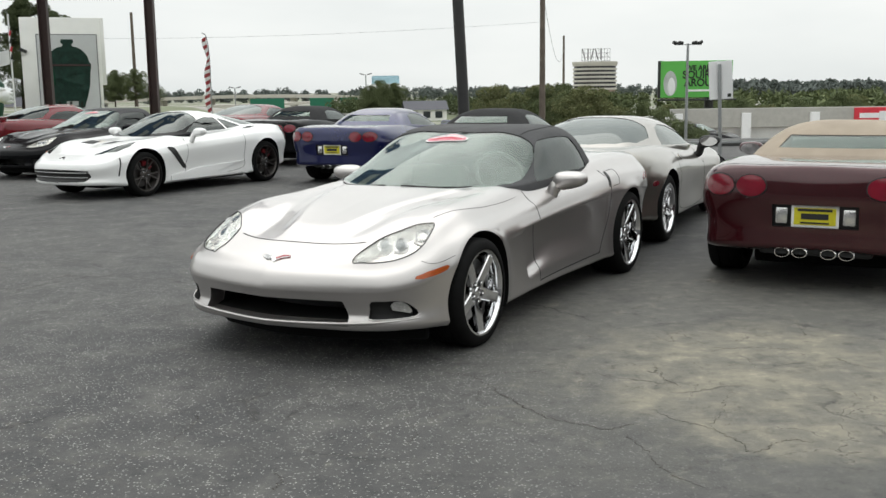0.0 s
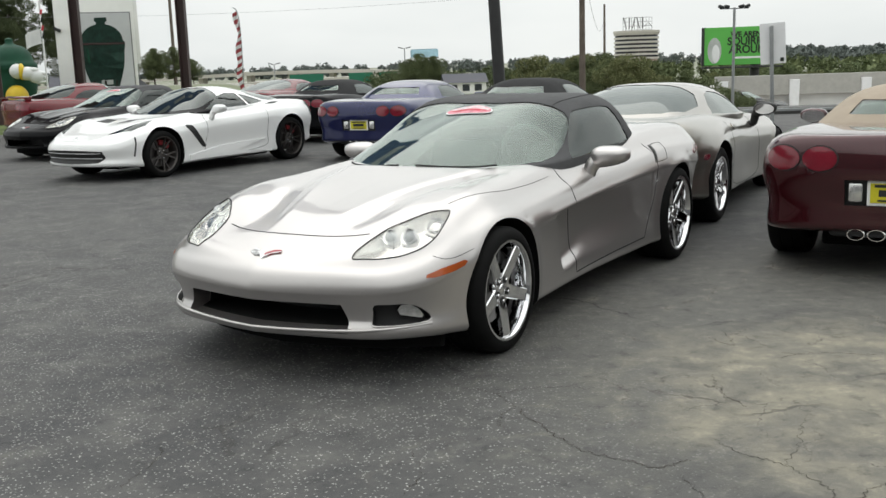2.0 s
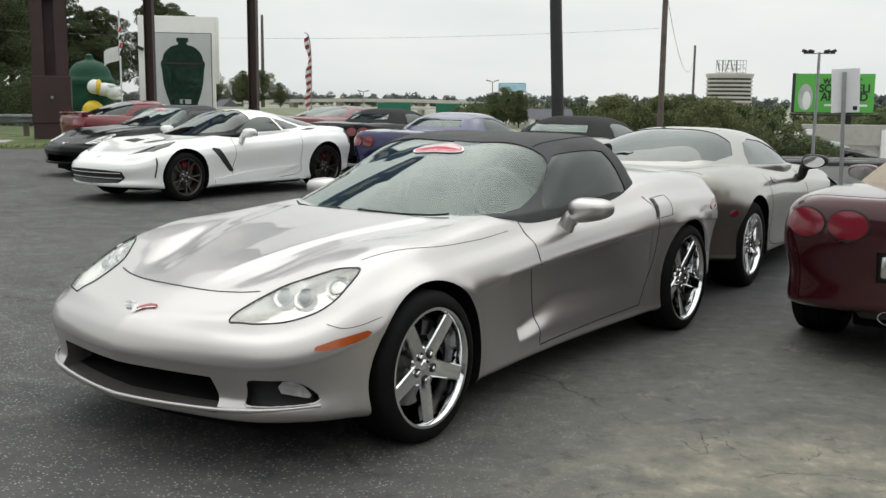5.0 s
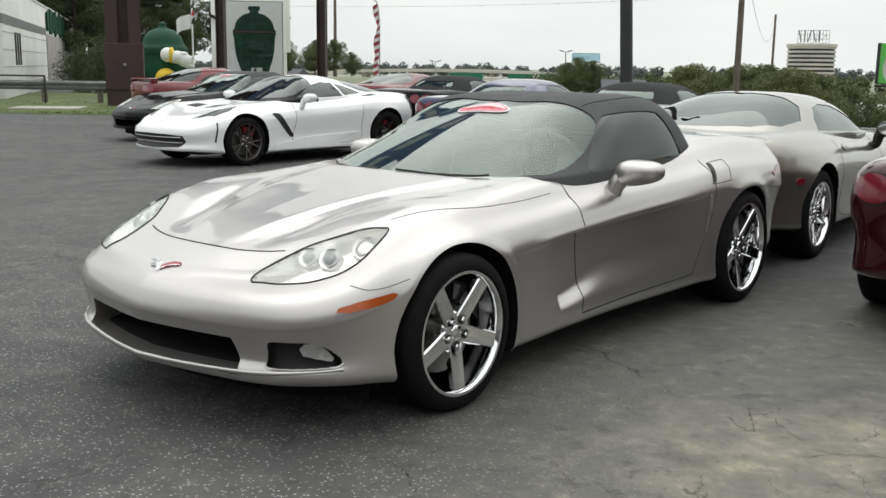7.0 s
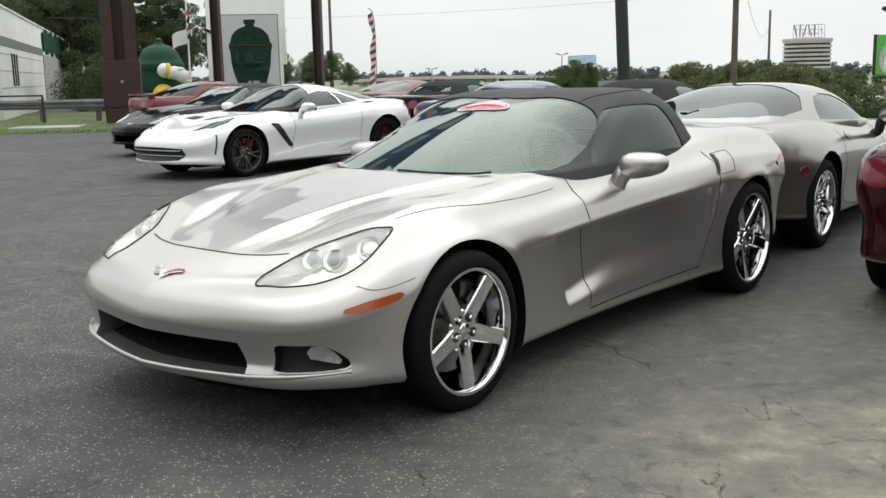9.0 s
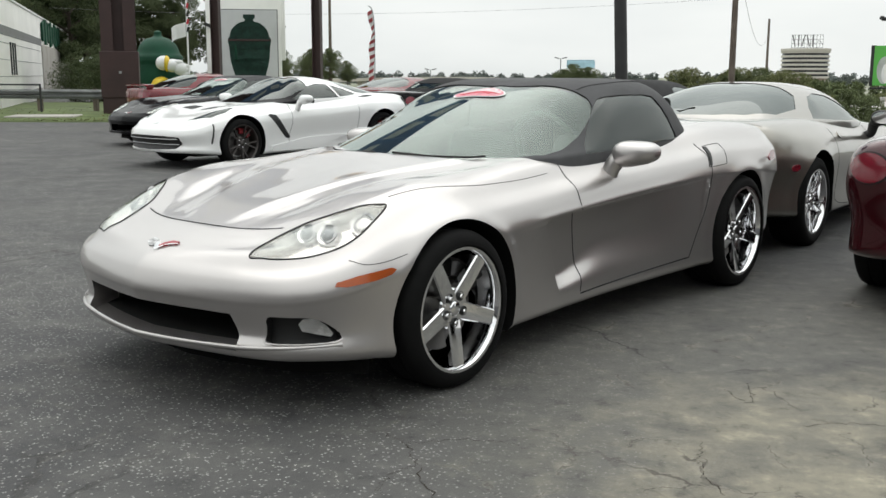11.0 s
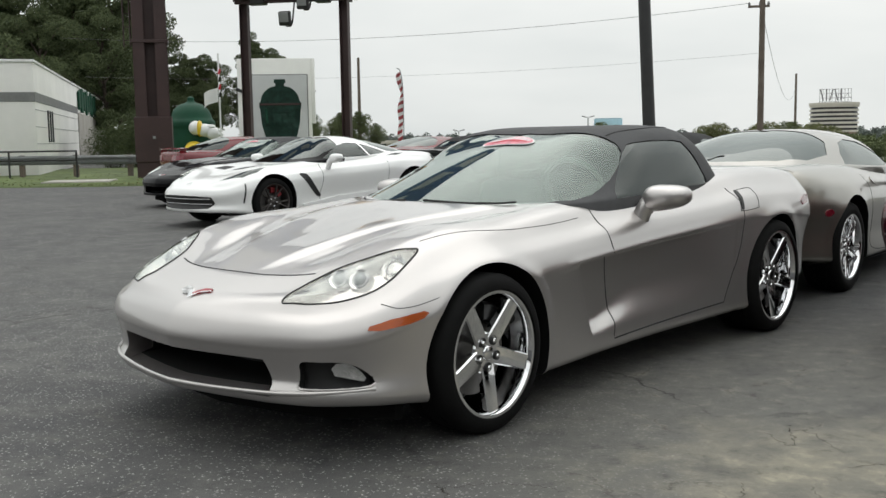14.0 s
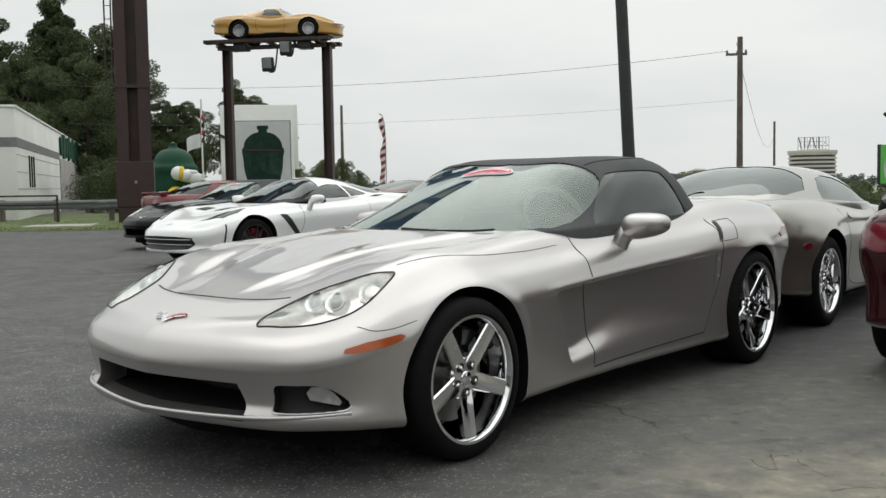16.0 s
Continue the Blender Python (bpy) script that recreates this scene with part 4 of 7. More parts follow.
def c6_cove(X, Y, Z):
    """The scooped door panel behind the front wheel, and the lips of the arches."""
    side = smoothstep(0.70, 0.80, Y)
    # slide the rows so that they run along the slanted front edge of the scoop
    X = X - 0.39 * (0.61 - np.minimum(Z, 0.66)) * side * smoothstep(0.37, 0.56, -X) * (1 - smoothstep(0.85, 1.25, -X))
    crease = 0.614 + 0.055 * (-(X + 0.50))
    front = -0.612 - 0.39 * (0.61 - Z)
    depth = 0.046 * (1 - smoothstep(0.75, 2.05, -X)) + 0.003
    a = smoothstep(0.0, 0.014, crease - Z) * smoothstep(0.0, 1.0, (Z - 0.262 - 0.02 * (-X)) / (0.045 + 0.13 * smoothstep(0.78, 1.25, -X))) * smoothstep(0.0, 0.014, front - X) * (X > -2.15)
    Y = Y - side * a * depth
    # raised centre of the bonnet, narrowing towards the nose, and the crease along the fender
    rid = 0.16 + 0.30 * np.clip((0.62 - X) / 1.15, 0, 1)
    on_hood = smoothstep(-0.62, -0.5, X) * (1 - smoothstep(0.35, 0.62, X)) * (Z > 0.55)
    Z = Z + 0.016 * on_hood * (1 - smoothstep(rid - 0.05, rid + 0.02, Y))
    Z = Z - 0.010 * on_hood * np.exp(-(((Y - rid - 0.10) / 0.06) ** 2))
    fade = smoothstep(0.48, 0.62, -X) * (1 - smoothstep(1.7, 2.15, -X))
    Y = Y + side * 0.006 * fade * np.exp(-(((Z - crease - 0.008) / 0.018) ** 2))
    for wx, wz, r in ((0.022, 0.322, 0.382), (-2.645, 0.334, 0.385)):
        d = np.hypot(X - wx, Z - wz)
        Y = Y + side * 0.014 * np.exp(-(((d - r) / 0.045) ** 2))
    return X, Y, Z


def arch_lips(axles, wz=0.345, r=0.375):
    def f(X, Y, Z):
        side = smoothstep(0.66, 0.78, Y)
        for wx in axles:
            d = np.hypot(X - wx, Z - wz)
            Y = Y + side * 0.014 * np.exp(-(((d - r) / 0.05) ** 2))
        return X, Y, Z
    return f


C6["disp"] = c6_cove
C6["c_out"] = [(-0.46, 0), (-0.505, 0.25), (-0.615, 0.455), (-0.73, 0.595), (-0.875, 0.692), (-1.08, 0.736), (-1.6, 0.748), (-2.08, 0.738), (-2.33, 0.67), (-2.48, 0.42), (-2.52, 0)]
C6["c_spine"] = (-1.48, -2.07)
C6["c_zt"] = [(-2.07, 1.236), (-1.9, 1.248), (-1.68, 1.236), (-1.48, 1.212)]
C6["c_pow"] = [(-0.46, 1.30), (-0.62, 1.33), (-0.82, 1.55), (-1.0, 2.1), (-1.2, 3.4), (-1.5, 5.8), (-2.05, 7.6), (-2.25, 6.0), (-2.52, 2.6)]
C6["per"] = 8
C6["dense"] = list(np.linspace(-0.595, -0.64, 15)) + list(np.linspace(-0.66, -2.2, 64))
C6["arch_dz"] = -0.012
C6["wheel_dx"] = {"f": 0.016}
C6["steer"] = (-1.34, 0.90)
LAMP6 = [(0.758, 0.472), (0.72, 0.462), (0.679, 0.460), (0.592, 0.474), (0.496, 0.502), (0.423, 0.552), (0.336, 0.620), (0.285, 0.680), (0.269, 0.703), (0.300, 0.720), (0.375, 0.733), (0.46, 0.737), (0.558, 0.714), (0.648, 0.658), (0.716, 0.581), (0.748, 0.51)]
LAMP6 = [tuple(p) for p in catmull(LAMP6, 4, closed=True)]


def nose_x(y):
    """How far ahead the nose reaches at that distance from the middle."""
    return float(np.interp(abs(y), [0, 0.08, 0.18, 0.345, 0.53, 0.68], [0.945, 0.936, 0.922, 0.888, 0.838, 0.76]))


def mouth(half, x_in, x_back, z_lip, z_back):
    """The cutter of the air intake: a tray that slopes up from the lip, with slanted ends."""
    secs = []
    for y in np.linspace(-half, half, 33):
        zt = z_back + 0.010 + (0.386 - z_back - 0.010) * float(1 - smoothstep(half - 0.022, half, abs(y)))
        x = nose_x(y)
        secs.append([(x + x_in, y, zt), (x + x_in, y, z_lip), (x - 0.012, y, z_lip + 0.001) if x_in > 0 else (x + x_in - 0.02, y, z_lip), (x - x_back, y, z_back), (x - x_back, y, zt)])
    return secs


FOG6 = [tuple(p) for p in catmull([(0.586, 0.300), (0.590, 0.345), (0.600, 0.385), (0.66, 0.387), (0.715, 0.383), (0.750, 0.360), (0.776, 0.312), (0.770, 0.292), (0.70, 0.287), (0.606, 0.288)], 3, closed=True)]
C6["pockets"] = [
    ("loft", mouth(0.484, 0.25, 0.15, 0.248, 0.282), 0, 0, M_SILVER),
    ("loft", mouth(0.482, -0.075, 0.38, 0.268, 0.270), 0, 0, M_BLACKTRIM),
    ("front", FOG6, 0.05, 0.05, M_BLACKTRIM),
    ("top", LAMP6, 0.04, 0.05, M_REFLECTOR),
]
WS6 = [(-0.485, 0), (-0.53, 0.25), (-0.64, 0.440), (-0.75, 0.570), (-0.885, 0.665), (-1.006, 0.685), (-1.20, 0.665), (-1.335, 0.635), (-1.41, 0.60), (-1.435, 0.56), (-1.455, 0.28), (-1.46, 0)]
WS6 = WS6 + [(a, -b) for a, b in WS6[-2:0:-1]]
C6["glass"] = [
    ("windscreen", "top", WS6, M_GLASS),
    ("side_window", "left", [(-1.135, 0.880), (-1.175, 0.925), (-1.26, 0.992), (-1.34, 1.052), (-1.42, 1.105), (-1.484, 1.140), (-1.56, 1.152), (-1.70, 1.160), (-1.90, 1.160), (-1.985, 1.150), (-2.03, 1.09), (-2.06, 1.03), (-2.095, 0.915), (-1.6, 0.890)], M_GLASS_DARK),
]
C6["cabin_name"] = "soft_top"

C5 = dict(
    out=[(1.0, 0), (0.985, 0.2), (0.935, 0.42), (0.82, 0.62), (0.62, 0.77), (0.3, 0.865), (0, 0.90), (-0.4, 0.885), (-1.0, 0.865), (-1.5, 0.875), (-2.0, 0.905), (-2.5, 0.930), (-2.9, 0.925), (-3.22, 0.89), (-3.42, 0.82), (-3.52, 0.66), (-3.56, 0.35), (-3.57, 0)],
    zc=[(1.0, 0.46), (0.9, 0.55), (0.7, 0.63), (0.3, 0.735), (0, 0.79), (-0.4, 0.85), (-0.75, 0.885), (-1.2, 0.91), (-2.0, 0.93), (-2.7, 0.955), (-3.2, 0.955), (-3.57, 0.935)],
    zk=[(1.0, 0.46), (0.8, 0.58), (0.6, 0.66), (0.2, 0.775), (0, 0.80), (-0.3, 0.83), (-0.7, 0.865), (-1.2, 0.885), (-1.8, 0.91), (-2.4, 0.945), (-2.9, 0.955), (-3.3, 0.945), (-3.57, 0.925)],
    yk=[(1.0, 0.5), (0.6, 0.58), (0, 0.70), (-1.5, 0.72), (-2.6, 0.74), (-3.57, 0.70)],
    zs=[(1.0, 0.44), (0.8, 0.50), (0.4, 0.62), (0, 0.70), (-0.6, 0.76), (-1.3, 0.80), (-2, 0.84), (-2.5, 0.86), (-3, 0.865), (-3.57, 0.885)],
    zw=[(1.0, 0.40), (0.5, 0.48), (0, 0.58), (-1.3, 0.60), (-2.2, 0.62), (-2.7, 0.64), (-3.57, 0.70)],
    zm=[(1.0, 0.30), (0, 0.36), (-2.2, 0.40), (-3.57, 0.48)],
    tm=[(1.0, 0.02), (0, 0.0), (-1.4, 0.03), (-2.2, 0.02), (-3.57, 0.05)],
    zb=[(1.0, 0.14), (-0.3, 0.16), (-2.2, 0.19), (-2.9, 0.22), (-3.57, 0.29)],
    tb=[(1.0, 0.04), (-0.3, 0.05), (-2.2, 0.06), (-2.9, 0.09), (-3.57, 0.16)],
    ts=[(1.0, 0.03), (0.5, 0.08), (-1.3, 0.10), (-2.6, 0.09), (-3.3, 0.05), (-3.57, 0.03)],
    arch={"f": (0.0, 0.368), "r": (-2.654, 0.378)},
    wheel={"f": (0.325, 0.245, 0.23, 0.885), "r": (0.335, 0.275, 0.238, 0.915)},
    style="mesh",
    c_out=[(-0.50, 0), (-0.53, 0.27), (-0.62, 0.48), (-0.82, 0.67), (-1.15, 0.735), (-1.6, 0.75), (-2.1, 0.75), (-2.6, 0.70), (-3.0, 0.58), (-3.2, 0.32), (-3.24, 0)],
    c_spine=(-1.48, -2.02),
    c_zt=[(-2.1, 1.205), (-1.75, 1.215), (-1.48, 1.195)],
    c_zb=[(-0.5, 0.845), (-0.75, 0.86), (-1.2, 0.875), (-2.0, 0.90), (-3.25, 0.945)],
    c_pow=[(-0.5, 1.28), (-0.7, 1.35), (-0.95, 2.0), (-1.2, 3.4), (-1.9, 3.6), (-2.3, 3.0), (-2.8, 2.2), (-3.24, 1.6)],
    seat=(-1.45, 0.42),
    cabin_name="roof",
)
C5["disp"] = arch_lips((0.0, -2.654))
WS5 = [(-0.54, 0), (-0.57, 0.25), (-0.66, 0.45), (-0.84, 0.615), (-1.02, 0.605), (-1.25, 0.55), (-1.37, 0.49), (-1.42, 0.25), (-1.43, 0)]
WS5 = WS5 + [(a, -b) for a, b in WS5[-2:0:-1]]
SW5 = [(-1.02, 0.895), (-1.16, 0.965), (-1.34, 1.055), (-1.48, 1.105), (-1.75, 1.125), (-1.98, 1.10), (-2.16, 1.02), (-2.26, 0.935), (-1.5, 0.90)]
HATCH5 = [(-2.06, 0), (-2.08, 0.36), (-2.16, 0.52), (-2.40, 0.625), (-2.75, 0.60), (-3.0, 0.46), (-3.12, 0.25), (-3.15, 0)]
HATCH5 = HATCH5 + [(a, -b) for a, b in HATCH5[-2:0:-1]]
C5["glass"] = [("windscreen", "top", WS5, M_GLASS), ("side_window", "left", SW5, M_GLASS_DARK), ("hatch_glass", "top", HATCH5, M_GLASS_DARK)]
PLATE5 = [(-0.30, 0.485), (-0.30, 0.655), (0.30, 0.655), (0.30, 0.485)]
C5["pockets"] = [("back", PLATE5, 0.05, 0.03, M_BLACKTRIM)]

# the convertible and the fixed-roof coupe share the shorter cabin
C5S = dict(C5)
C5S["c_out"] = [(-0.50, 0), (-0.53, 0.27), (-0.62, 0.48), (-0.82, 0.67), (-1.15, 0.735), (-1.6, 0.75), (-2.05, 0.745), (-2.35, 0.70), (-2.52, 0.50), (-2.57, 0)]
C5S["c_spine"] = (-1.48, -1.95)
C5S["c_pow"] = [(-0.5, 1.28), (-0.7, 1.35), (-0.95, 2.0), (-1.2, 3.4), (-1.9, 3.6), (-2.2, 3.0), (-2.57, 1.6)]
BACK5 = [(-0.47, 1.005), (-0.40, 1.105), (0.40, 1.105), (0.47, 1.005)]
C5S["glass"] = [("windscreen", "top", WS5, M_GLASS), ("side_window", "left", [(-1.02, 0.895), (-1.16, 0.965), (-1.34, 1.055), (-1.48, 1.105), (-1.75, 1.12), (-1.93, 1.09), (-2.05, 0.94), (-1.5, 0.90)], M_GLASS_DARK), ("rear_window", "back", BACK5, M_GLASS)]
C5S["cabin_name"] = "soft_top"

C7 = dict(C6)
C7["per"] = 5
for k in ("dense", "steer", "arch_dz", "wheel_dx"):
    del C7[k]
C7["out"] = [(0.955, 0), (0.945, 0.18), (0.90, 0.42), (0.80, 0.62), (0.62, 0.78), (0.30, 0.885), (0.0, 0.925), (-0.4, 0.90), (-0.9, 0.875), (-1.4, 0.88), (-1.95, 0.905), (-2.45, 0.935), (-2.8, 0.930), (-3.15, 0.89), (-3.38, 0.80), (-3.47, 0.60), (-3.51, 0.3), (-3.52, 0)]
for k in ("zc", "zk", "zs", "zw", "zm", "tm", "zb", "tb", "ts", "yk"):
    C7[k] = [(a if a > -3.4 else -3.52, b) for a, b in C6[k]]
C7["arch"] = {"f": (0.0, 0.378), "r": (-2.71, 0.39)}
C7["wheel"] = {"f": (0.332, 0.245, 0.25, 0.90), "r": (0.347, 0.285, 0.265, 0.925)}
C7["style"] = "split"
C7["c_out"] = [(-0.47, 0), (-0.49, 0.25), (-0.56, 0.46), (-0.76, 0.665), (-1.10, 0.735), (-1.6, 0.745), (-2.1, 0.74), (-2.6, 0.68), (-3.0, 0.55), (-3.2, 0.3), (-3.24, 0)]
C7["c_spine"] = (-1.45, -1.95)
C7["c_zt"] = [(-2.0, 1.228), (-1.7, 1.238), (-1.45, 1.215)]
C7["c_zb"] = [(-0.47, 0.845), (-0.75, 0.86), (-1.2, 0.88), (-2.0, 0.92), (-3.24, 0.95)]
C7["c_pow"] = [(-0.47, 1.28), (-0.7, 1.35), (-0.95, 2.0), (-1.2, 3.0), (-1.9, 2.9), (-2.3, 2.2), (-2.8, 1.5), (-3.24, 1.25)]
LAMP7 = [(0.62, 0.48), (0.56, 0.60), (0.42, 0.735), (0.20, 0.78), (0.02, 0.735), (0.22, 0.69), (0.42, 0.58)]
C7["pockets"] = [
    ("front", [(-0.56, 0.31), (-0.60, 0.375), (-0.4, 0.425), (0, 0.44), (0.4, 0.425), (0.60, 0.375), (0.56, 0.31), (0.4, 0.27), (0, 0.26), (-0.4, 0.27)], 0.05, 0.06, M_BLACKTRIM),
    ("top", LAMP7, 0.04, 0.03, M_BLACKTRIM),
]
C7["glass"] = [
    ("windscreen", "top", [(a - 0.02, b * 0.93) for a, b in WS6], M_GLASS_DARK),
    ("side_window", "left", [(-1.05, 0.91), (-1.25, 1.01), (-1.42, 1.09), (-1.65, 1.13), (-1.85, 1.12), (-1.92, 0.93), (-1.5, 0.915)], M_GLASS_DARK),
    ("quarter_window", "left", [(-1.96, 0.94), (-1.90, 1.11), (-2.1, 1.06), (-2.36, 0.965)], M_GLASS_DARK),
    ("hatch_glass", "top", HATCH5, M_GLASS_DARK),
]
C7["disp"] = arch_lips((0.0, -2.71), 0.35, 0.38)
C7["cabin_name"] = "roof"
C7["rail_mat"] = M_WHITE

C3 = dict(C5)
C3["out"] = [(1.02, 0), (1.0, 0.15), (0.95, 0.36), (0.80, 0.60), (0.55, 0.76), (0.25, 0.85), (0, 0.87), (-0.4, 0.83), (-0.9, 0.77), (-1.4, 0.765), (-1.9, 0.81), (-2.35, 0.87), (-2.7, 0.865), (-3.1, 0.81), (-3.4, 0.70), (-3.55, 0.5), (-3.6, 0)]
C3["zc"] = [(1.02, 0.50), (0.8, 0.58), (0.4, 0.68), (0, 0.75), (-0.6, 0.84), (-1.2, 0.86), (-2.5, 0.88), (-3.2, 0.86), (-3.6, 0.80)]
C3["zk"] = [(1.02, 0.50), (0.8, 0.60), (0.4, 0.76), (0, 0.86), (-0.3, 0.87), (-0.8, 0.83), (-1.4, 0.80), (-1.9, 0.84), (-2.5, 0.91), (-2.9, 0.90), (-3.3, 0.86), (-3.6, 0.80)]
C3["zs"] = [(1.02, 0.48), (0.6, 0.58), (0, 0.74), (-0.8, 0.74), (-1.4, 0.72), (-2.4, 0.80), (-3.6, 0.76)]
C3["zw"] = [(1.02, 0.46), (0.5, 0.52), (0, 0.58), (-1.3, 0.50), (-2.4, 0.60), (-3.6, 0.62)]
C3["arch"] = {"f": (0.0, 0.375), "r": (-2.489, 0.375)}
C3["wheel"] = {"f": (0.335, 0.21, 0.20, 0.83), "r": (0.335, 0.21, 0.20, 0.84)}
C3["style"] = "steel"
for k in ("zm", "tm", "zb", "tb", "ts", "yk"):
    C3[k] = [(a if a > -3.5 else -3.6, b) for a, b in C5[k]]
C3["c_out"] = [(-0.55, 0), (-0.58, 0.25), (-0.66, 0.44), (-0.82, 0.58), (-1.1, 0.64), (-1.5, 0.65), (-1.9, 0.64), (-2.4, 0.60), (-2.8, 0.52), (-2.95, 0.3), (-2.98, 0)]
C3["c_spine"] = (-1.25, -1.72)
C3["c_zt"] = [(-1.75, 1.18), (-1.5, 1.20), (-1.25, 1.18)]
C3["c_zb"] = [(-0.55, 0.80), (-1.2, 0.80), (-2.0, 0.84), (-2.98, 0.87)]
C3["c_pow"] = [(-0.55, 1.3), (-0.8, 1.8), (-1.1, 3.0), (-1.7, 2.8), (-2.2, 1.6), (-2.98, 1.15)]
C3["glass"] = [("windscreen", "top", [(-0.62, 0), (-0.66, 0.25), (-0.80, 0.46), (-0.95, 0.50), (-1.13, 0.42), (-1.17, 0), (-1.13, -0.42), (-0.95, -0.50), (-0.80, -0.46), (-0.66, -0.25)], M_GLASS_DARK), ("side_window", "left", [(-0.98, 0.83), (-1.18, 1.04), (-1.35, 1.10), (-1.66, 1.09), (-1.72, 0.85)], M_GLASS_DARK)]
C3["pockets"] = []
C3["disp"] = arch_lips((0.0, -2.489), 0.345, 0.38)
C3["cabin_name"] = "roof"

FB = dict(C5)
FB["c_out"] = [(-0.35, 0), (-0.40, 0.3), (-0.58, 0.55), (-0.85, 0.68), (-1.2, 0.73), (-1.7, 0.73), (-2.2, 0.70), (-2.7, 0.62), (-3.0, 0.5), (-3.1, 0.3), (-3.13, 0)]
FB["c_zt"] = [(-2.0, 1.275), (-1.7, 1.29), (-1.35, 1.265)]
FB["c_spine"] = (-1.40, -1.95)
FB["style"] = "five"
FB["pockets"] = []


def repaint(src, m, label, swap, extra=""):
    """A copy of a car at another place, in other paint."""
    c = copy_thing(src, m)
    tagged(c, label)
    for o in c.children_recursive:
        if o.type == "MESH" and any(q in swap for q in o.data.materials):
            o.data = o.data.copy()
            for i, q in enumerate(o.data.materials):
                if q in swap:
                    o.data.materials[i] = swap[q]
    return c


# ---- the cars on the lot ----
def on(m, name, bm, mat, parent, label="", angle=35):
    return part(name, bm, mat, parent, label, smooth=angle)


def oval(cx, cy, rx, ry, n=28, power=2.0):
    return [(cx + rx * math.copysign(abs(math.cos(t)) ** (2 / power), math.cos(t)), cy + ry * math.copysign(abs(math.sin(t)) ** (2 / power), math.sin(t))) for t in np.linspace(0, 2 * math.pi, n, endpoint=False)]


def plate_part(car, x, z, tilt=0):
    """A yellow dealer plate in a white frame, its print as plain bars."""
    r = Matrix.Rotation(radians(tilt), 4, "Y")
    p = part("number_plate", box((0.012, 0.33, 0.165), (x, 0, z), r, 0.004, 1), M_WHITEP, car, "yellow dealer plate in a white frame")
    q = [("plate_field", (0.290, 0.125), 0.0, 0.0, M_PLATE, 0.009), ("plate_bar", (0.19, 0.042), 0.0, 0.0, M_PLATEBAR, 0.012), ("plate_bar", (0.24, 0.018), 0.0, 0.046, M_PLATEBAR, 0.012), ("plate_bar", (0.20, 0.012), 0.0, -0.047, M_PLATEBAR, 0.012)]
    for nm, (w, h), dy, dz, mt, o in q:
        part(nm, box((0.004, w, h), (x - o, dy, z + dz), r), mt, p)


def c5_rear(car, bv, mat):
    """Round tail lamps, plate, reversing lamps and four exhaust tips."""
    for y in (-0.69, -0.455, 0.455, 0.69):
        ring = part("tail_lamp", drape(bv, oval(y, 0.785, 0.108, 0.078), "back", 0.012, 0.02, 0.03), M_REDLENS, car, smooth=50)
        part("lamp_gasket", drape(bv, oval(y, 0.785, 0.117, 0.087), "back", 0.003, 0.02, 0.04), M_GAP, ring, smooth=50)
    x = bv.ray_cast(Vector((-8, 0, 0.57)), Vector((1, 0, 0)))[0].x
    plate_part(car, x + 0.012, 0.572)
    for sd in (1, -1):
        part("reversing_lamp", box((0.02, 0.085, 0.12), (x + 0.016, sd * 0.235, 0.572), None, 0.012), M_REFLECTOR, car, smooth=40)
        for k in (0.10, 0.225):
            o = lathe([(0.046, 0.0), (0.050, 0.004), (0.050, 0.12), (0.042, 0.12), (0.042, 0.0), (0.046, 0.0)], 24)
            for v in o.verts:
                a, b, c = v.co
                v.co = (x + 0.02 + b, sd * k + a * 1.15, 0.295 + c * 0.8)
            part("exhaust_tip", o, M_CHROME, car, smooth=40)
        part("rear_marker", drape(bv, oval(-3.12, 0.62, 0.062, 0.026), "left" if sd > 0 else "right", 0.006, 0.01, 0.03), M_REDLENS, car, smooth=50)
        part("door_handle", drape(bv, oval(-1.98, 0.80, 0.075, 0.028), "left" if sd > 0 else "right", 0.010, 0.01, 0.03), mat, car, smooth=50)
        part("panel_gap", seam(bv, [(-0.93, 0.86), (-0.90, 0.6), (-0.93, 0.26), (-2.05, 0.27), (-2.16, 0.5), (-2.2, 0.86)], "left" if sd > 0 else "right"), M_GAP, car)
    part("rear_valance", box((0.10, 0.80, 0.12), (x + 0.10, 0, 0.33), None, 0.03), M_BLACKTRIM, car, smooth=40)
    part("raised_script", drape(bv, [(-0.30, 0.755), (-0.30, 0.79), (0.30, 0.79), (0.30, 0.755)], "back", 0.003, 0.01, 0.05), mat, car)
    part("panel_gap", seam(bv, [(-3.40, 0.74), (-3.45, 0.4), (-3.46, 0), (-3.45, -0.4), (-3.40, -0.74)], "top", 0.008), M_GAP, car)


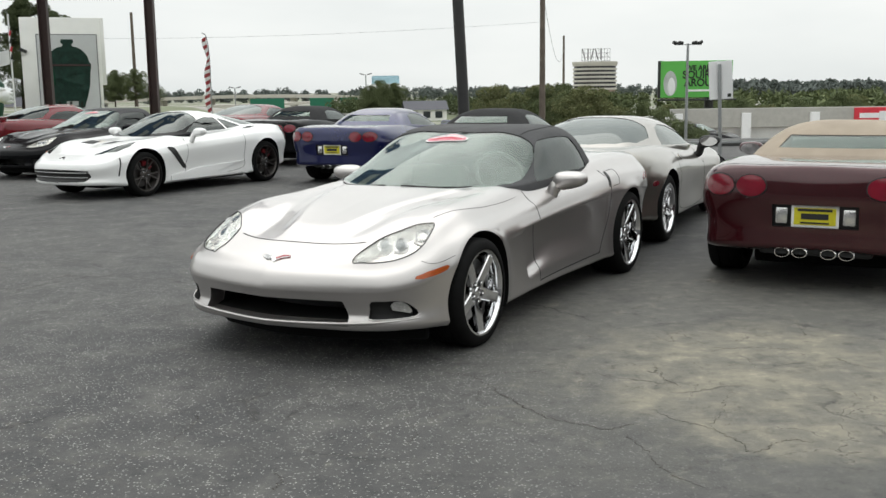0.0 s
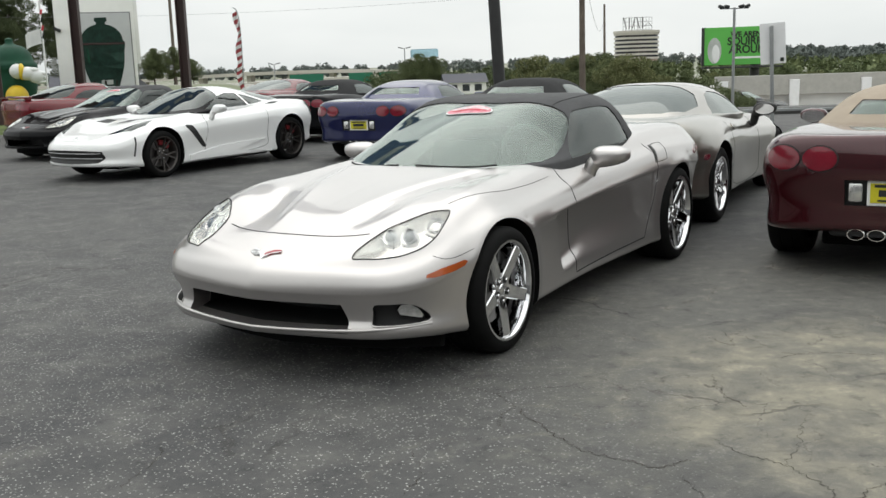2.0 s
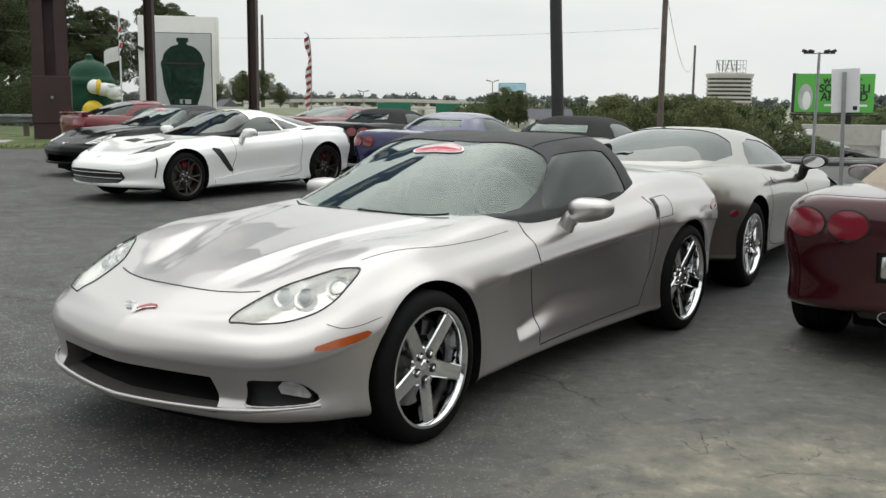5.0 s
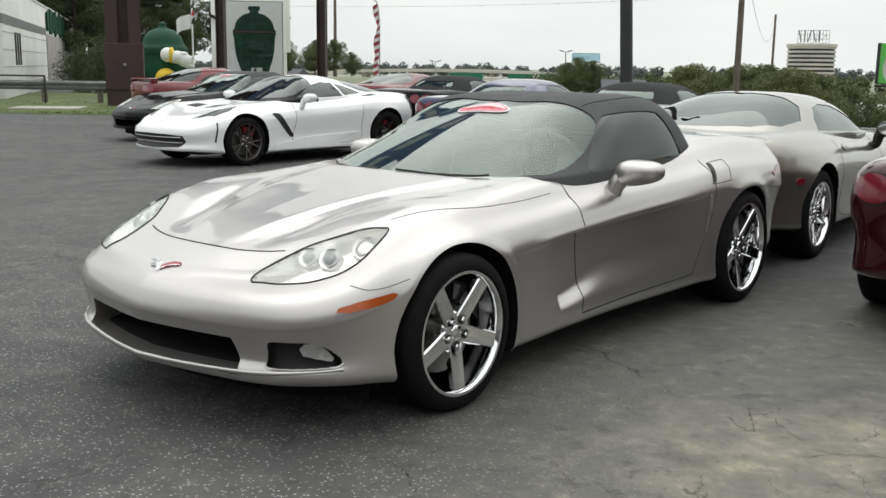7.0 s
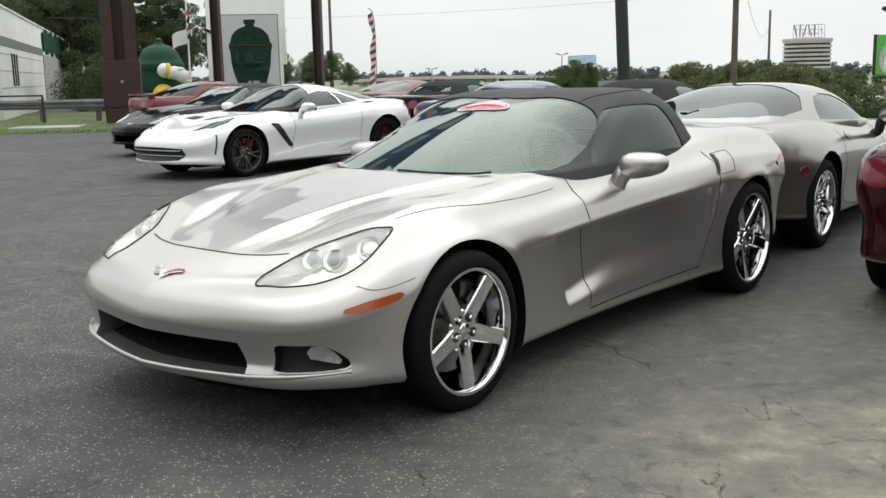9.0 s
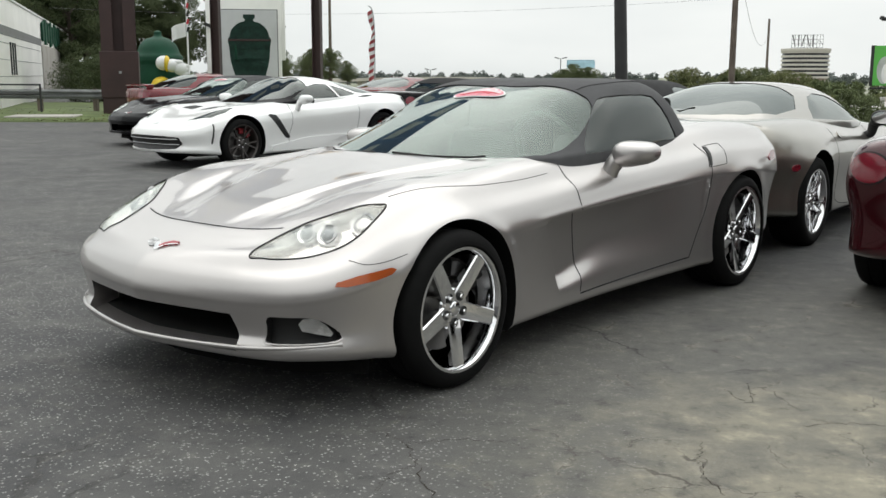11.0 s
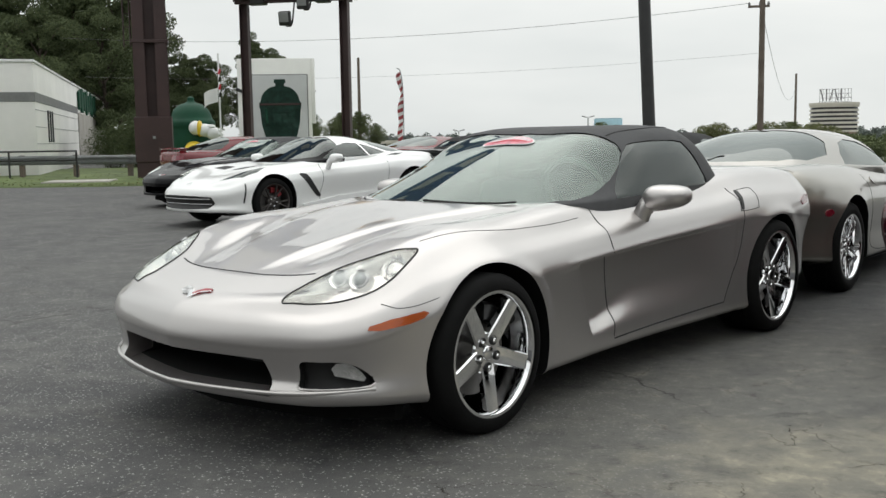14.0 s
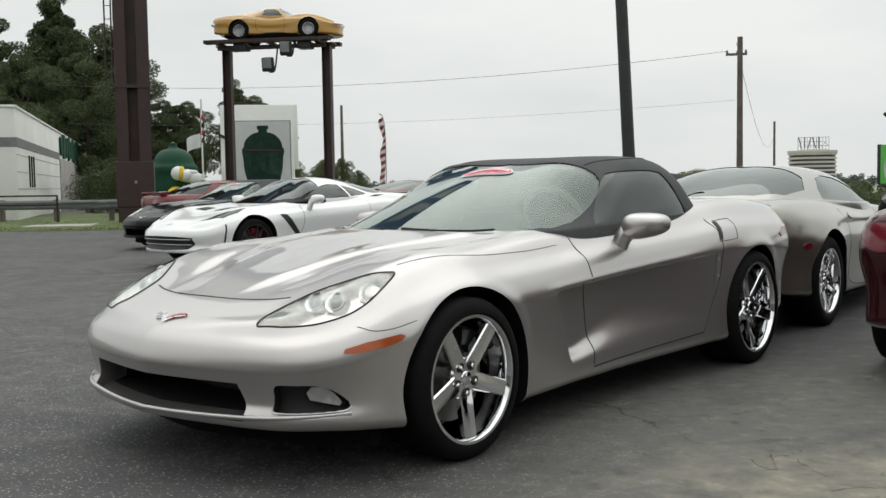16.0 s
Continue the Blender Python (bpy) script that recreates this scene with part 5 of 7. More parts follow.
A6 = -115.8
M6 = pose(-0.575, 6.557, 0, 0, 0, A6) @ Matrix.Diagonal((1, 1.036, 1, 1))
car6, bv6, cb6 = make_car("convertible_car", C6, M6, "silver two-seat convertible with black soft top and chrome wheels", M_SILVER, M_CANVAS_BLACK, fine=1.7)
for sd in (1, -1):
    mirror_part(car6, (-1.34, sd * 0.905, 0.880), sd, M_SILVER, (0.105, 0.120, 0.064))
    lam = LAMP6 if sd > 0 else mirrored(LAMP6)
    lamp = part("headlight", drape(bv6, lam, "top", -0.001, 0.006, 0.03), M_LENS, car6, "clear headlight lens over silver reflectors", smooth=40)
    true_normals(lamp.data, SOURCES["convertible_car", M6.translation.x], bv6, 0.02)
    rim = [bv6.ray_cast(Vector((a, b, 3)), Vector((0, 0, -1)))[0] + Vector((0, 0, 0.001)) for a, b in lam]
    part("lamp_gasket", tube(rim, 0.0034, 6, closed=True), M_GAP, lamp)
    for (a, b), r in (((0.526, 0.532), 0.040), ((0.505, 0.621), 0.042), ((0.385, 0.690), 0.050)):
        h = bv6.ray_cast(Vector((a, sd * b, 3)), Vector((0, 0, -1)))[0]
        o = lathe([(0.0, 0.012), (r * 0.5, 0.010), (r * 0.72, 0.0), (r * 0.76, -0.004), (r * 0.8, 0.004), (r, 0.008), (r * 1.04, -0.01), (r * 1.04, -0.06), (0, -0.06)], 28)
        o.transform(Matrix.Translation(h + Vector((-0.004, 0, -0.028))) @ Vector((0.78, sd * 0.25, 0.58)).to_track_quat("Y", "Z").to_matrix().to_4x4())
        pr = part("projector", o, M_CHROME if r < 0.045 else M_FOG, lamp, smooth=35)
        if r < 0.045:
            o = lathe([(0.0, 0.020), (r * 0.4, 0.016), (r * 0.62, 0.006), (r * 0.66, -0.004)], 24)
            o.transform(Matrix.Translation(h + Vector((-0.004, 0, -0.028))) @ Vector((0.78, sd * 0.25, 0.58)).to_track_quat("Y", "Z").to_matrix().to_4x4())
            part("projector_lens", o, M_PROJ, lamp, smooth=60)
    fp = [(0.690, 0.327), (0.684, 0.352), (0.700, 0.373), (0.73, 0.372), (0.748, 0.350), (0.764, 0.318), (0.760, 0.308)]
    fog = part("fog_lamp", drape(bv6, fp if sd > 0 else flipped(fp), "front", -0.018, 0.03, 0.012), M_FOG, car6, "clear fog lamp in its dark recess", smooth=20)
    pts = []
    for a, b in catmull([(0.582, 0.305), (0.587, 0.288), (0.62, 0.283), (0.70, 0.283), (0.766, 0.287), (0.781, 0.300)], 5):
        pts.append(bv6.ray_cast(Vector((4, sd * a, b)), Vector((-1, 0, 0)))[0])
    part("fog_lamp_lip", tube(pts, 0.0045, 6), M_SILVER, car6, smooth=60)
    vw = "left" if sd > 0 else "right"
    part("side_marker", drape(bv6, [(0.628, 0.499), (0.619, 0.513), (0.544, 0.531), (0.407, 0.549), (0.390, 0.541), (0.411, 0.524), (0.47, 0.510), (0.592, 0.495)], vw, 0.007, 0.01, 0.03), M_AMBER, car6, "amber side marker", smooth=40)
    for ln, w in (
        ([(-0.93, 0.86), (-0.905, 0.66), (-0.945, 0.45), (-0.965, 0.34), (-0.94, 0.235)], 0.006),
        ([(-2.20, 0.88), (-2.215, 0.74), (-2.19, 0.52), (-2.03, 0.255)], 0.006),
        ([(-0.94, 0.225), (-1.5, 0.24), (-2.03, 0.255)], 0.007),
        ([(0.545, 0.585), (0.50, 0.568), (0.42, 0.572), (0.33, 0.592)], 0.003),
        ([(-2.25, 0.865), (-2.40, 0.875), (-2.42, 0.86), (-2.395, 0.775), (-2.37, 0.762), (-2.21, 0.755), (-2.195, 0.768), (-2.235, 0.85), (-2.25, 0.865)], 0.004),
    ):
        part("panel_gap", seam(bv6, ln, vw, w), M_GAP, car6)
    part("panel_gap", seam(bv6, [(0.22, sd * 0.67), (-0.1, sd * 0.735), (-0.45, sd * 0.745), (-0.80, sd * 0.735)], "top", 0.0025), M_GAP, car6)
    part("fuel_door_scoop" if sd > 0 else "vent_scoop", drape(bv6, [(-2.235, 0.85), (-2.25, 0.862), (-2.275, 0.86), (-2.225, 0.762), (-2.20, 0.762)], vw, 0.003, 0.02, 0.03), M_BLACKTRIM, car6)
    part("rear_marker", drape(bv6, [(-3.04, 0.74), (-3.02, 0.765), (-3.12, 0.80), (-3.19, 0.795), (-3.17, 0.75)], vw, 0.006, 0.01, 0.03), M_REDLENS, car6, smooth=40)
    wy = [(-0.525, 0.06 * sd - 0.03), (-0.545, 0.26 * sd - 0.03), (-0.61, 0.42 * sd - 0.02), (-0.67, 0.50 * sd - 0.02)]
    wp = [cb6.ray_cast(Vector((a, b, 3)), Vector((0, 0, -1)))[0] + Vector((0, 0, 0.012)) for a, b in catmull(wy, 6)]
    part("wiper", tube(wp, 0.006, 6), M_BLACKTRIM, car6, smooth=60)
part("panel_gap", seam(bv6, [(0.552, -0.43), (0.585, -0.34), (0.615, -0.2), (0.625, 0), (0.615, 0.2), (0.585, 0.34), (0.552, 0.43)], "top", 0.007), M_GAP, car6)
em = part("emblem", drape(bv6, [(0.848, 0.010), (0.840, -0.002), (0.800, -0.036), (0.788, -0.028), (0.824, 0.010)], "top", 0.007, 0.006, 0.012), M_CHROME, car6, "crossed flags emblem drawn as plain shapes", smooth=30)
part("emblem_flag", drape(bv6, [(0.828, 0.010), (0.818, 0.024), (0.797, 0.048), (0.790, 0.080), (0.772, 0.074), (0.774, 0.036), (0.798, 0.008), (0.816, 0.000)], "top", 0.007, 0.006, 0.012), M_EMBLEM, em, smooth=30)
part("emblem_flag", drape(bv6, [(0.822, -0.022), (0.824, -0.055), (0.800, -0.096), (0.768, -0.086), (0.778, -0.052), (0.796, -0.034)], "top", 0.006, 0.006, 0.012), M_CHECK, em, smooth=30)
part("emblem_edge", tube([bv6.ray_cast(Vector((x, y, 3)), Vector((0, 0, -1)))[0] + Vector((0, 0, 0.006)) for x, y in catmull([(0.844, 0.006), (0.826, 0.016), (0.802, 0.042), (0.788, 0.082)], 5)], 0.003, 6), M_CHROME, em)
bm = bmesh.new()
rows = []
for y in np.linspace(-0.74, 0.74, 41):
    x = nose_x(y) - 0.25 - 0.35 * max(0.0, abs(y) - 0.55)
    rows.append([bm.verts.new(p) for p in ((x, y, 0.24), (x + 0.012, y, 0.12), (x - 0.03, y, 0.115), (x - 0.05, y, 0.24))])
for A, B in zip(rows, rows[1:]):
    for k in range(4):
        bm.faces.new((A[k], A[(k + 1) % 4], B[(k + 1) % 4], B[k]))
bm.faces.new(rows[0])
bm.faces.new(rows[-1])
bmesh.ops.recalc_face_normals(bm, faces=bm.faces)
part("air_dam", bm, M_WELL, car6, "black plastic air dam under the nose", smooth=40)
lip = []
for y in np.linspace(-0.78, 0.78, 45):
    z = 0.256 + 0.022 * (abs(y) / 0.8) ** 2
    hp = bv6.ray_cast(Vector((4, y, z)), Vector((-1, 0, 0)))[0]
    lip.append(hp + Vector((0.001 - 0.014 * smoothstep(0.5, 0.78, abs(y)), 0, 0)))
part("front_lip", tube(lip, 0.010, 10), M_SILVER, car6, smooth=60)
# oval sticker at the head of the windscreen
st = part("windscreen_sticker", drape(cb6, oval(-1.294, -0.03, 0.080, 0.165), "top", 0.002, 0.001, 0.04), M_WHITEP, car6, "oval red and white dealer sticker", smooth=40)
part("sticker_field", drape(cb6, oval(-1.294, -0.03, 0.071, 0.156), "top", 0.0035, 0.0, 0.04), M_STICKER, st, smooth=40)
for dx, w in ((0.048, 0.09), (0.030, 0.125), (0.012, 0.135), (-0.006, 0.125), (-0.024, 0.085)):
    part("sticker_bar", drape(cb6, [(-1.324 + dx, -0.03 - w), (-1.324 + dx, -0.03 + w), (-1.314 + dx, -0.03 + w), (-1.314 + dx, -0.03 - w)], "top", 0.005, 0.0, 0.04), M_REDP if dx > 0.02 else M_WHITEP, st)
# soft-top seams
for y in (0.50, -0.50):
    part("top_seam", seam(cb6, [(-1.46, y * 0.95), (-1.75, y), (-2.05, y)], "top", 0.010, 0.004), M_CANVAS_BLACK, car6)

pew, bvp, cbp = make_car("coupe_car", C5, pose(2.28, 12.99, 0, 0, 0, 66), "pewter two-door coupe with glass hatch and chrome wheels", M_PEWTER, M_PEWTER)
c5_rear(pew, bvp, M_PEWTER)
mar, bvm, cbm = make_car("convertible_car", C5S, pose(4.16, 10.81, 0, 0, 0, 64.5), "dark red convertible with tan canvas top", M_MAROON, M_CANVAS_TAN)
c5_rear(mar, bvm, M_MAROON)
wht, bvw, cbw = make_car("coupe_car", C7, pose(-5.69, 15.36, 0, 0, 0, -117.3), "white sports coupe with black roof panel and split-spoke wheels", M_WHITE, M_BLACK)
rd1, bvf, cbf = make_car("coupe_car", FB, pose(-9.8, 26.8, 0, 0, 0, 50), "red hatchback coupe with a rear spoiler", M_RED, M_RED, fine=0.7)
yel, bvy, cby = make_car("coupe_car", C3, pose(-12.2, 35.45, 6.20, 0, 0, 6.3), "yellow vintage coupe displayed on a raised steel platform", M_YELLOW, M_YELLOW, fine=0.8)
for c, mt in ((pew, M_PEWTER), (mar, M_MAROON), (wht, M_WHITE), (rd1, M_RED)):
    for sd in (1, -1):
        mirror_part(c, (-1.10, sd * 0.955, 0.915), sd, M_BLACKTRIM if c is pew else mt, (0.095, 0.115, 0.065))
# details of the white coupe
for sd in (1, -1):
    vw = "left" if sd > 0 else "right"
    part("headlight", drape(bvw, LAMP7 if sd > 0 else mirrored(LAMP7), "top", -0.002, 0.006, 0.03), M_GLASS_DARK, wht, smooth=40)
    part("fender_vent", drape(bvw, [(-0.46, 0.70), (-0.50, 0.715), (-0.60, 0.70), (-0.86, 0.39), (-0.84, 0.36), (-0.78, 0.375)], vw, 0.004, 0.02, 0.04), M_BLACKTRIM, wht, smooth=40)
    part("panel_gap", seam(bvw, [(-0.93, 0.86), (-0.90, 0.6), (-0.93, 0.26), (-2.05, 0.27), (-2.16, 0.5), (-2.2, 0.86)], vw), M_GAP, wht)
    part("sill_skirt", drape(bvw, [(-0.50, 0.20), (-0.50, 0.27), (-1.2, 0.36), (-2.1, 0.40), (-1.5, 0.26), (-2.25, 0.20)], vw, 0.018, 0.02, 0.06), M_WHITE, wht, smooth=30)
    part("front_marker", drape(bvw, [(0.46, 0.34), (0.43, 0.60), (0.45, 0.60), (0.48, 0.34)], vw, 0.004, 0.01, 0.03), M_BLACKTRIM, wht)
    part("rear_intake", drape(bvw, [(-2.28, 0.93), (-2.45, 0.955), (-2.62, 0.955), (-2.45, 0.93)], vw, 0.004, 0.01, 0.04), M_BLACKTRIM, wht)
    part("hood_vent", drape(bvw, [(0.12, sd * 0.10), (0.12, sd * 0.36), (-0.08, sd * 0.34), (-0.08, sd * 0.14)], "top", 0.003, 0.02, 0.04), M_BLACKTRIM, wht)
    tl = part("tail_lamp_housing", drape(bvw, [(-3.30, 0.70), (-3.26, 0.90), (-3.44, 0.93), (-3.5, 0.72)], vw, 0.006, 0.02, 0.04), M_BLACKTRIM, wht)
    part("tail_lamp", drape(bvw, [(-3.36, 0.75), (-3.34, 0.86), (-3.42, 0.87), (-3.44, 0.76)], vw, 0.012, 0.01, 0.03), M_REDLENS, tl)
part("emblem", drape(bvw, [(0.72, 0), (0.78, -0.06), (0.81, -0.05), (0.77, 0), (0.81, 0.05), (0.78, 0.06)], "top", 0.005, 0.005, 0.03), M_CHROME, wht)
part("grille", drape(bvw, [(-0.60, 0.345), (-0.58, 0.43), (-0.35, 0.445), (0, 0.45), (0.35, 0.445), (0.58, 0.43), (0.60, 0.345), (0.52, 0.275), (0.2, 0.262), (-0.2, 0.262), (-0.52, 0.275)], "front", 0.003, 0.02, 0.04), M_BLACKTRIM, wht, "black mesh grille", smooth=40)
for z in (0.405, 0.335):
    part("grille_rim", tube([bvw.ray_cast(Vector((4, y, z)), Vector((-1, 0, 0)))[0] + Vector((0.006, 0, 0)) for y in np.linspace(-0.56, 0.56, 15)], 0.006, 6), M_ALLOY, wht)
part("splitter", drape(bvw, [(-0.6, 0.17), (-0.6, 0.20), (0.6, 0.20), (0.6, 0.17)], "front", 0.02, 0.02, 0.06), M_BLACKTRIM, wht)
part("rear_spoiler", box((0.10, 1.55, 0.03), (-3.44, 0, 0.965), Matrix.Rotation(radians(-10), 4, "Y"), 0.012), M_BLACKTRIM, wht, smooth=40)
# details of the red hatchback
sp = bmesh.new()
add_box(sp, (0.20, 1.46, 0.03), (-3.40, 0, 1.005), Matrix.Rotation(radians(-6), 4, "Y"), 0.015)
for sd in (1, -1):
    add_box(sp, (0.16, 0.05, 0.11), (-3.40, sd * 0.68, 0.955), None, 0.015)
    part("tail_lamp", drape(bvf, [(sd * 0.35, 0.70), (sd * 0.35, 0.84), (sd * 0.80, 0.84), (sd * 0.80, 0.70)][:: sd], "back", 0.01, 0.02, 0.05), M_REDLENS, rd1)
part("rear_spoiler", sp, M_RED, rd1, smooth=40)
# details of the yellow coupe
for sd in (1, -1):
    vw = "left" if sd > 0 else "right"
    part("bumper", tube([(-3.42, sd * 0.72, 0.60), (-3.57, sd * 0.55, 0.60), (-3.62, sd * 0.25, 0.60)], 0.035, 8), M_CHROME, yel, smooth=60)
    part("front_bumper", tube([(0.82, sd * 0.62, 0.50), (0.97, sd * 0.38, 0.51), (1.02, sd * 0.1, 0.51)], 0.03, 8), M_CHROME, yel, smooth=60)
    part("fender_vent", drape(bvy, [(-0.50, 0.45), (-0.50, 0.62), (-0.80, 0.62), (-0.78, 0.45)], vw, 0.004, 0.01, 0.05), M_YELLOW, yel)
    part("panel_gap", seam(bvy, [(-0.92, 0.78), (-0.92, 0.3), (-1.8, 0.3), (-1.88, 0.78)], vw, 0.012), M_GAP, yel)

blu = repaint(mar, pose(-1.04, 19.86, 0, 0, 0, 68), "dark blue fixed-roof coupe with dealer plate", {M_MAROON: M_BLUE, M_CANVAS_TAN: M_BLUE})
blk = repaint(car6, pose(-8.3, 18.9, 0, 0, 0, -115), "black convertible with black soft top", {M_SILVER: M_BLACK})
rd2 = repaint(pew, pose(-5.3, 27.9, 0, 0, 0, 68), "bright red coupe with glass hatch", {M_PEWTER: M_RED})
tp2 = repaint(mar, pose(-3.2, 24.0, 0, 0, 0, 68), "black convertible with black soft top up", {M_MAROON: M_BLACK, M_CANVAS_TAN: M_CANVAS_JET})
tp3 = repaint(mar, pose(1.05, 18.2, 0, 0, 0, 66), "silver convertible with black soft top up", {M_MAROON: M_SILVER, M_CANVAS_TAN: M_CANVAS_JET})


# ---- surroundings ----
M_BROWN = surface("brown_painted_steel", (0.036, 0.016, 0.015), 0.55, vary=0.3, scale=1.2, fine=30, bump=0.2)
M_BLACKSTEEL = surface("black_painted_steel", (0.022, 0.022, 0.022), 0.5, vary=0.3)
M_GALV = surface("galvanised_steel", (0.32, 0.33, 0.33), 0.5, 0.6, vary=0.2, scale=2)
M_WOODPOLE = surface("weathered_pole_wood", (0.13, 0.105, 0.085), 0.9, vary=0.3, scale=2, fine=40, bump=0.5)
M_STUCCO = surface("white_stucco", (0.83, 0.82, 0.79), 0.85, vary=0.08, scale=0.5, fine=50, bump=0.3)
M_GREYBAND = surface("grey_band_paint", (0.20, 0.20, 0.20), 0.7, vary=0.15)
M_BARK = surface("bark", (0.07, 0.055, 0.042), 0.95, vary=0.4, scale=4, fine=30, bump=0.8)
M_GREENP = surface("green_enamel", (0.010, 0.060, 0.034), 0.6, vary=0.25, scale=1.5, spec=0.25)
M_DARKGREEN = surface("green_ceramic_print", (0.016, 0.058, 0.042), 0.6, vary=0.5, scale=3)
M_WHITEV = surface("white_vinyl", (0.80, 0.80, 0.80), 0.5, vary=0.05)
M_YELLOWV = surface("yellow_vinyl", (0.75, 0.52, 0.03), 0.5, vary=0.1)
M_SIGNGREEN = surface("sign_green", (0.10, 0.42, 0.07), 0.6, vary=0.05, scale=0.3)
M_ROADGREEN = surface("road_sign_green", (0.01, 0.14, 0.08), 0.6, vary=0.05, scale=0.3)
M_SIGNBLUE = surface("sign_blue", (0.38, 0.58, 0.68), 0.6, vary=0.25, scale=0.3)
M_GREYSHAPE = surface("sign_grey_print", (0.45, 0.47, 0.45), 0.7, vary=0.3, scale=0.8)
M_BLACKSIGN = surface("sign_black_print", (0.015, 0.02, 0.012), 0.7)
M_SIGNFACE = surface("sign_face_blue", (0.06, 0.12, 0.22), 0.4, vary=0.2, scale=0.4)
M_BRICK = surface("hotel_brown_band", (0.30, 0.225, 0.19), 0.85, vary=0.25, scale=0.2)
M_HOTEL = surface("hotel_concrete", (0.52, 0.49, 0.44), 0.85, vary=0.12, scale=0.1)
M_WINDOW = surface("dark_window_glass", (0.03, 0.035, 0.04), 0.15, vary=0.3, scale=0.4)


def leaf_material(name, dark, light):
    m, n, l, b = nodes_of(name)
    g = n.new("ShaderNodeNewGeometry")
    r = ramp_node(n, [(0.0, dark), (0.6, tuple((a + c) / 2 for a, c in zip(dark, light))), (1.0, light)])
    l.new(g.outputs["Random Per Island"], r.inputs["Fac"])
    l.new(r.outputs["Color"], b.inputs["Base Color"])
    b.inputs["Roughness"].default_value = 0.75
    b.inputs["Specular IOR Level"].default_value = 0.2
    return m


M_LEAF = leaf_material("leaves_green", (0.078, 0.100, 0.046), (0.150, 0.175, 0.080))
M_LEAF_LIGHT = leaf_material("leaves_light_green", (0.105, 0.120, 0.050), (0.195, 0.200, 0.090))
M_LEAF_DARK = leaf_material("leaves_dark_green", (0.054, 0.073, 0.034), (0.108, 0.130, 0.058))
# far leaves: aerial haze painted in as a pale blue-grey tint
M_LEAF_HAZED = leaf_material("leaves_far_hazed", (0.125, 0.145, 0.135), (0.165, 0.185, 0.170))


def leaf_quads(points, size, seed):
    """Many small bent leaf clumps at the given points, as vertices and faces."""
    r = np.random.default_rng(seed)
    k = len(points)
    u = r.normal(size=(k, 3))
    u /= np.linalg.norm(u, axis=1)[:, None]
    w = r.normal(size=(k, 3))
    w -= u * np.sum(u * w, axis=1)[:, None]
    w /= np.linalg.norm(w, axis=1)[:, None]
    s = size * r.uniform(0.5, 1.3, (k, 1))
    nrm = np.cross(u, w)
    V = np.stack([points - u * s, points - w * s * 0.55 + nrm * s * 0.25, points + u * s, points + w * s * 0.55 + nrm * s * 0.25], 1).reshape(-1, 3)
    F = np.arange(4 * k).reshape(k, 4)
    return V, F


def tree_parts(name, h, spread, crown0, mat, seed, n_leaf=4200, leaf=0.16, conifer=False):
    """A tapered trunk with limbs, and a crown of leaf clumps round the limb ends, uneven and with gaps."""
    r = np.random.default_rng(seed)
    e = new(name)
    bm = bmesh.new()
    lean = r.uniform(-0.03, 0.03, 2) * h
    trunk = catmull([(0, 0, -0.2), (lean[0] * 0.3, lean[1] * 0.3, h * 0.4), (lean[0], lean[1], h * (0.95 if conifer else 0.78))], 5)
    tips = []

    def add(pts, r0, r1):
        t = tube(pts, r0, 7, taper=r1)
        me = bpy.data.meshes.new("t")
        t.to_mesh(me)
        t.free()
        bm.from_mesh(me)

    add(trunk, h * 0.022, h * 0.006)
    count = 26 if conifer else 20
    for i in range(count):
        z = crown0 + (h * 0.96 - crown0) * (i / count) ** 0.9
        a = i * 2.4 + r.uniform(-0.4, 0.4)
        f = (z - crown0) / (h - crown0)
        ext = spread * ((1 - f) ** 0.8 * 0.9 + 0.12 if conifer else math.sin(math.pi * min(1, f * 0.86 + 0.14)) ** 0.7) * r.uniform(0.6, 1.05)
        base = np.array([lean[0] * z / h, lean[1] * z / h, z * (0.98 if conifer else 0.82)])
        tip = np.array([base[0] + ext * math.cos(a), base[1] + ext * math.sin(a), z + (r.uniform(-0.02, 0.05) * h if conifer else r.uniform(0.0, 0.10) * h)])
        mid = (base + tip) / 2 + np.array([0, 0, 0.02 * h])
        add([base, mid, tip], h * 0.008, h * 0.002)
        tips.append((tip, 0.55 + ext * 0.28))
        tips.append((mid, 0.45 + ext * 0.22))
    tips.append((np.array([lean[0], lean[1], h]), 0.5 + spread * 0.15))
    part("trunk", bm, M_BARK, e, smooth=60)
    pts = []
    share = n_leaf // len(tips)
    for c, s in tips:
        q = r.normal(size=(share, 3))
        q /= np.linalg.norm(q, axis=1)[:, None]
        q *= (r.uniform(0.25, 1.0, (share, 1)) ** 0.5) * s
        q[:, 2] *= 0.62
        pts.append(c + q)
    V, F = leaf_quads(np.concatenate(pts), leaf, seed)
    part("crown", grid_mesh("crown", V, F), mat, e)
    return e


def gz(x, y):
    return float(ground_z(np.array(float(x)), np.array(float(y))))


# big sign pillar: clustered steel columns over a boxed base, with a ladder
pil = thing("sign_pillar", pose(-16.6, 30.8, 0, 0, 0, 28), "massive brown steel sign pillar of clustered beams", "pillar")
H = 16.0


def h_beam(w, d, h, t=0.03):
    bm = bmesh.new()
    add_box(bm, (w, t, h), (0, d / 2 - t / 2, h / 2))
    add_box(bm, (w, t, h), (0, -d / 2 + t / 2, h / 2))
    add_box(bm, (t, d - 2 * t, h), (0, 0, h / 2))
    return bm


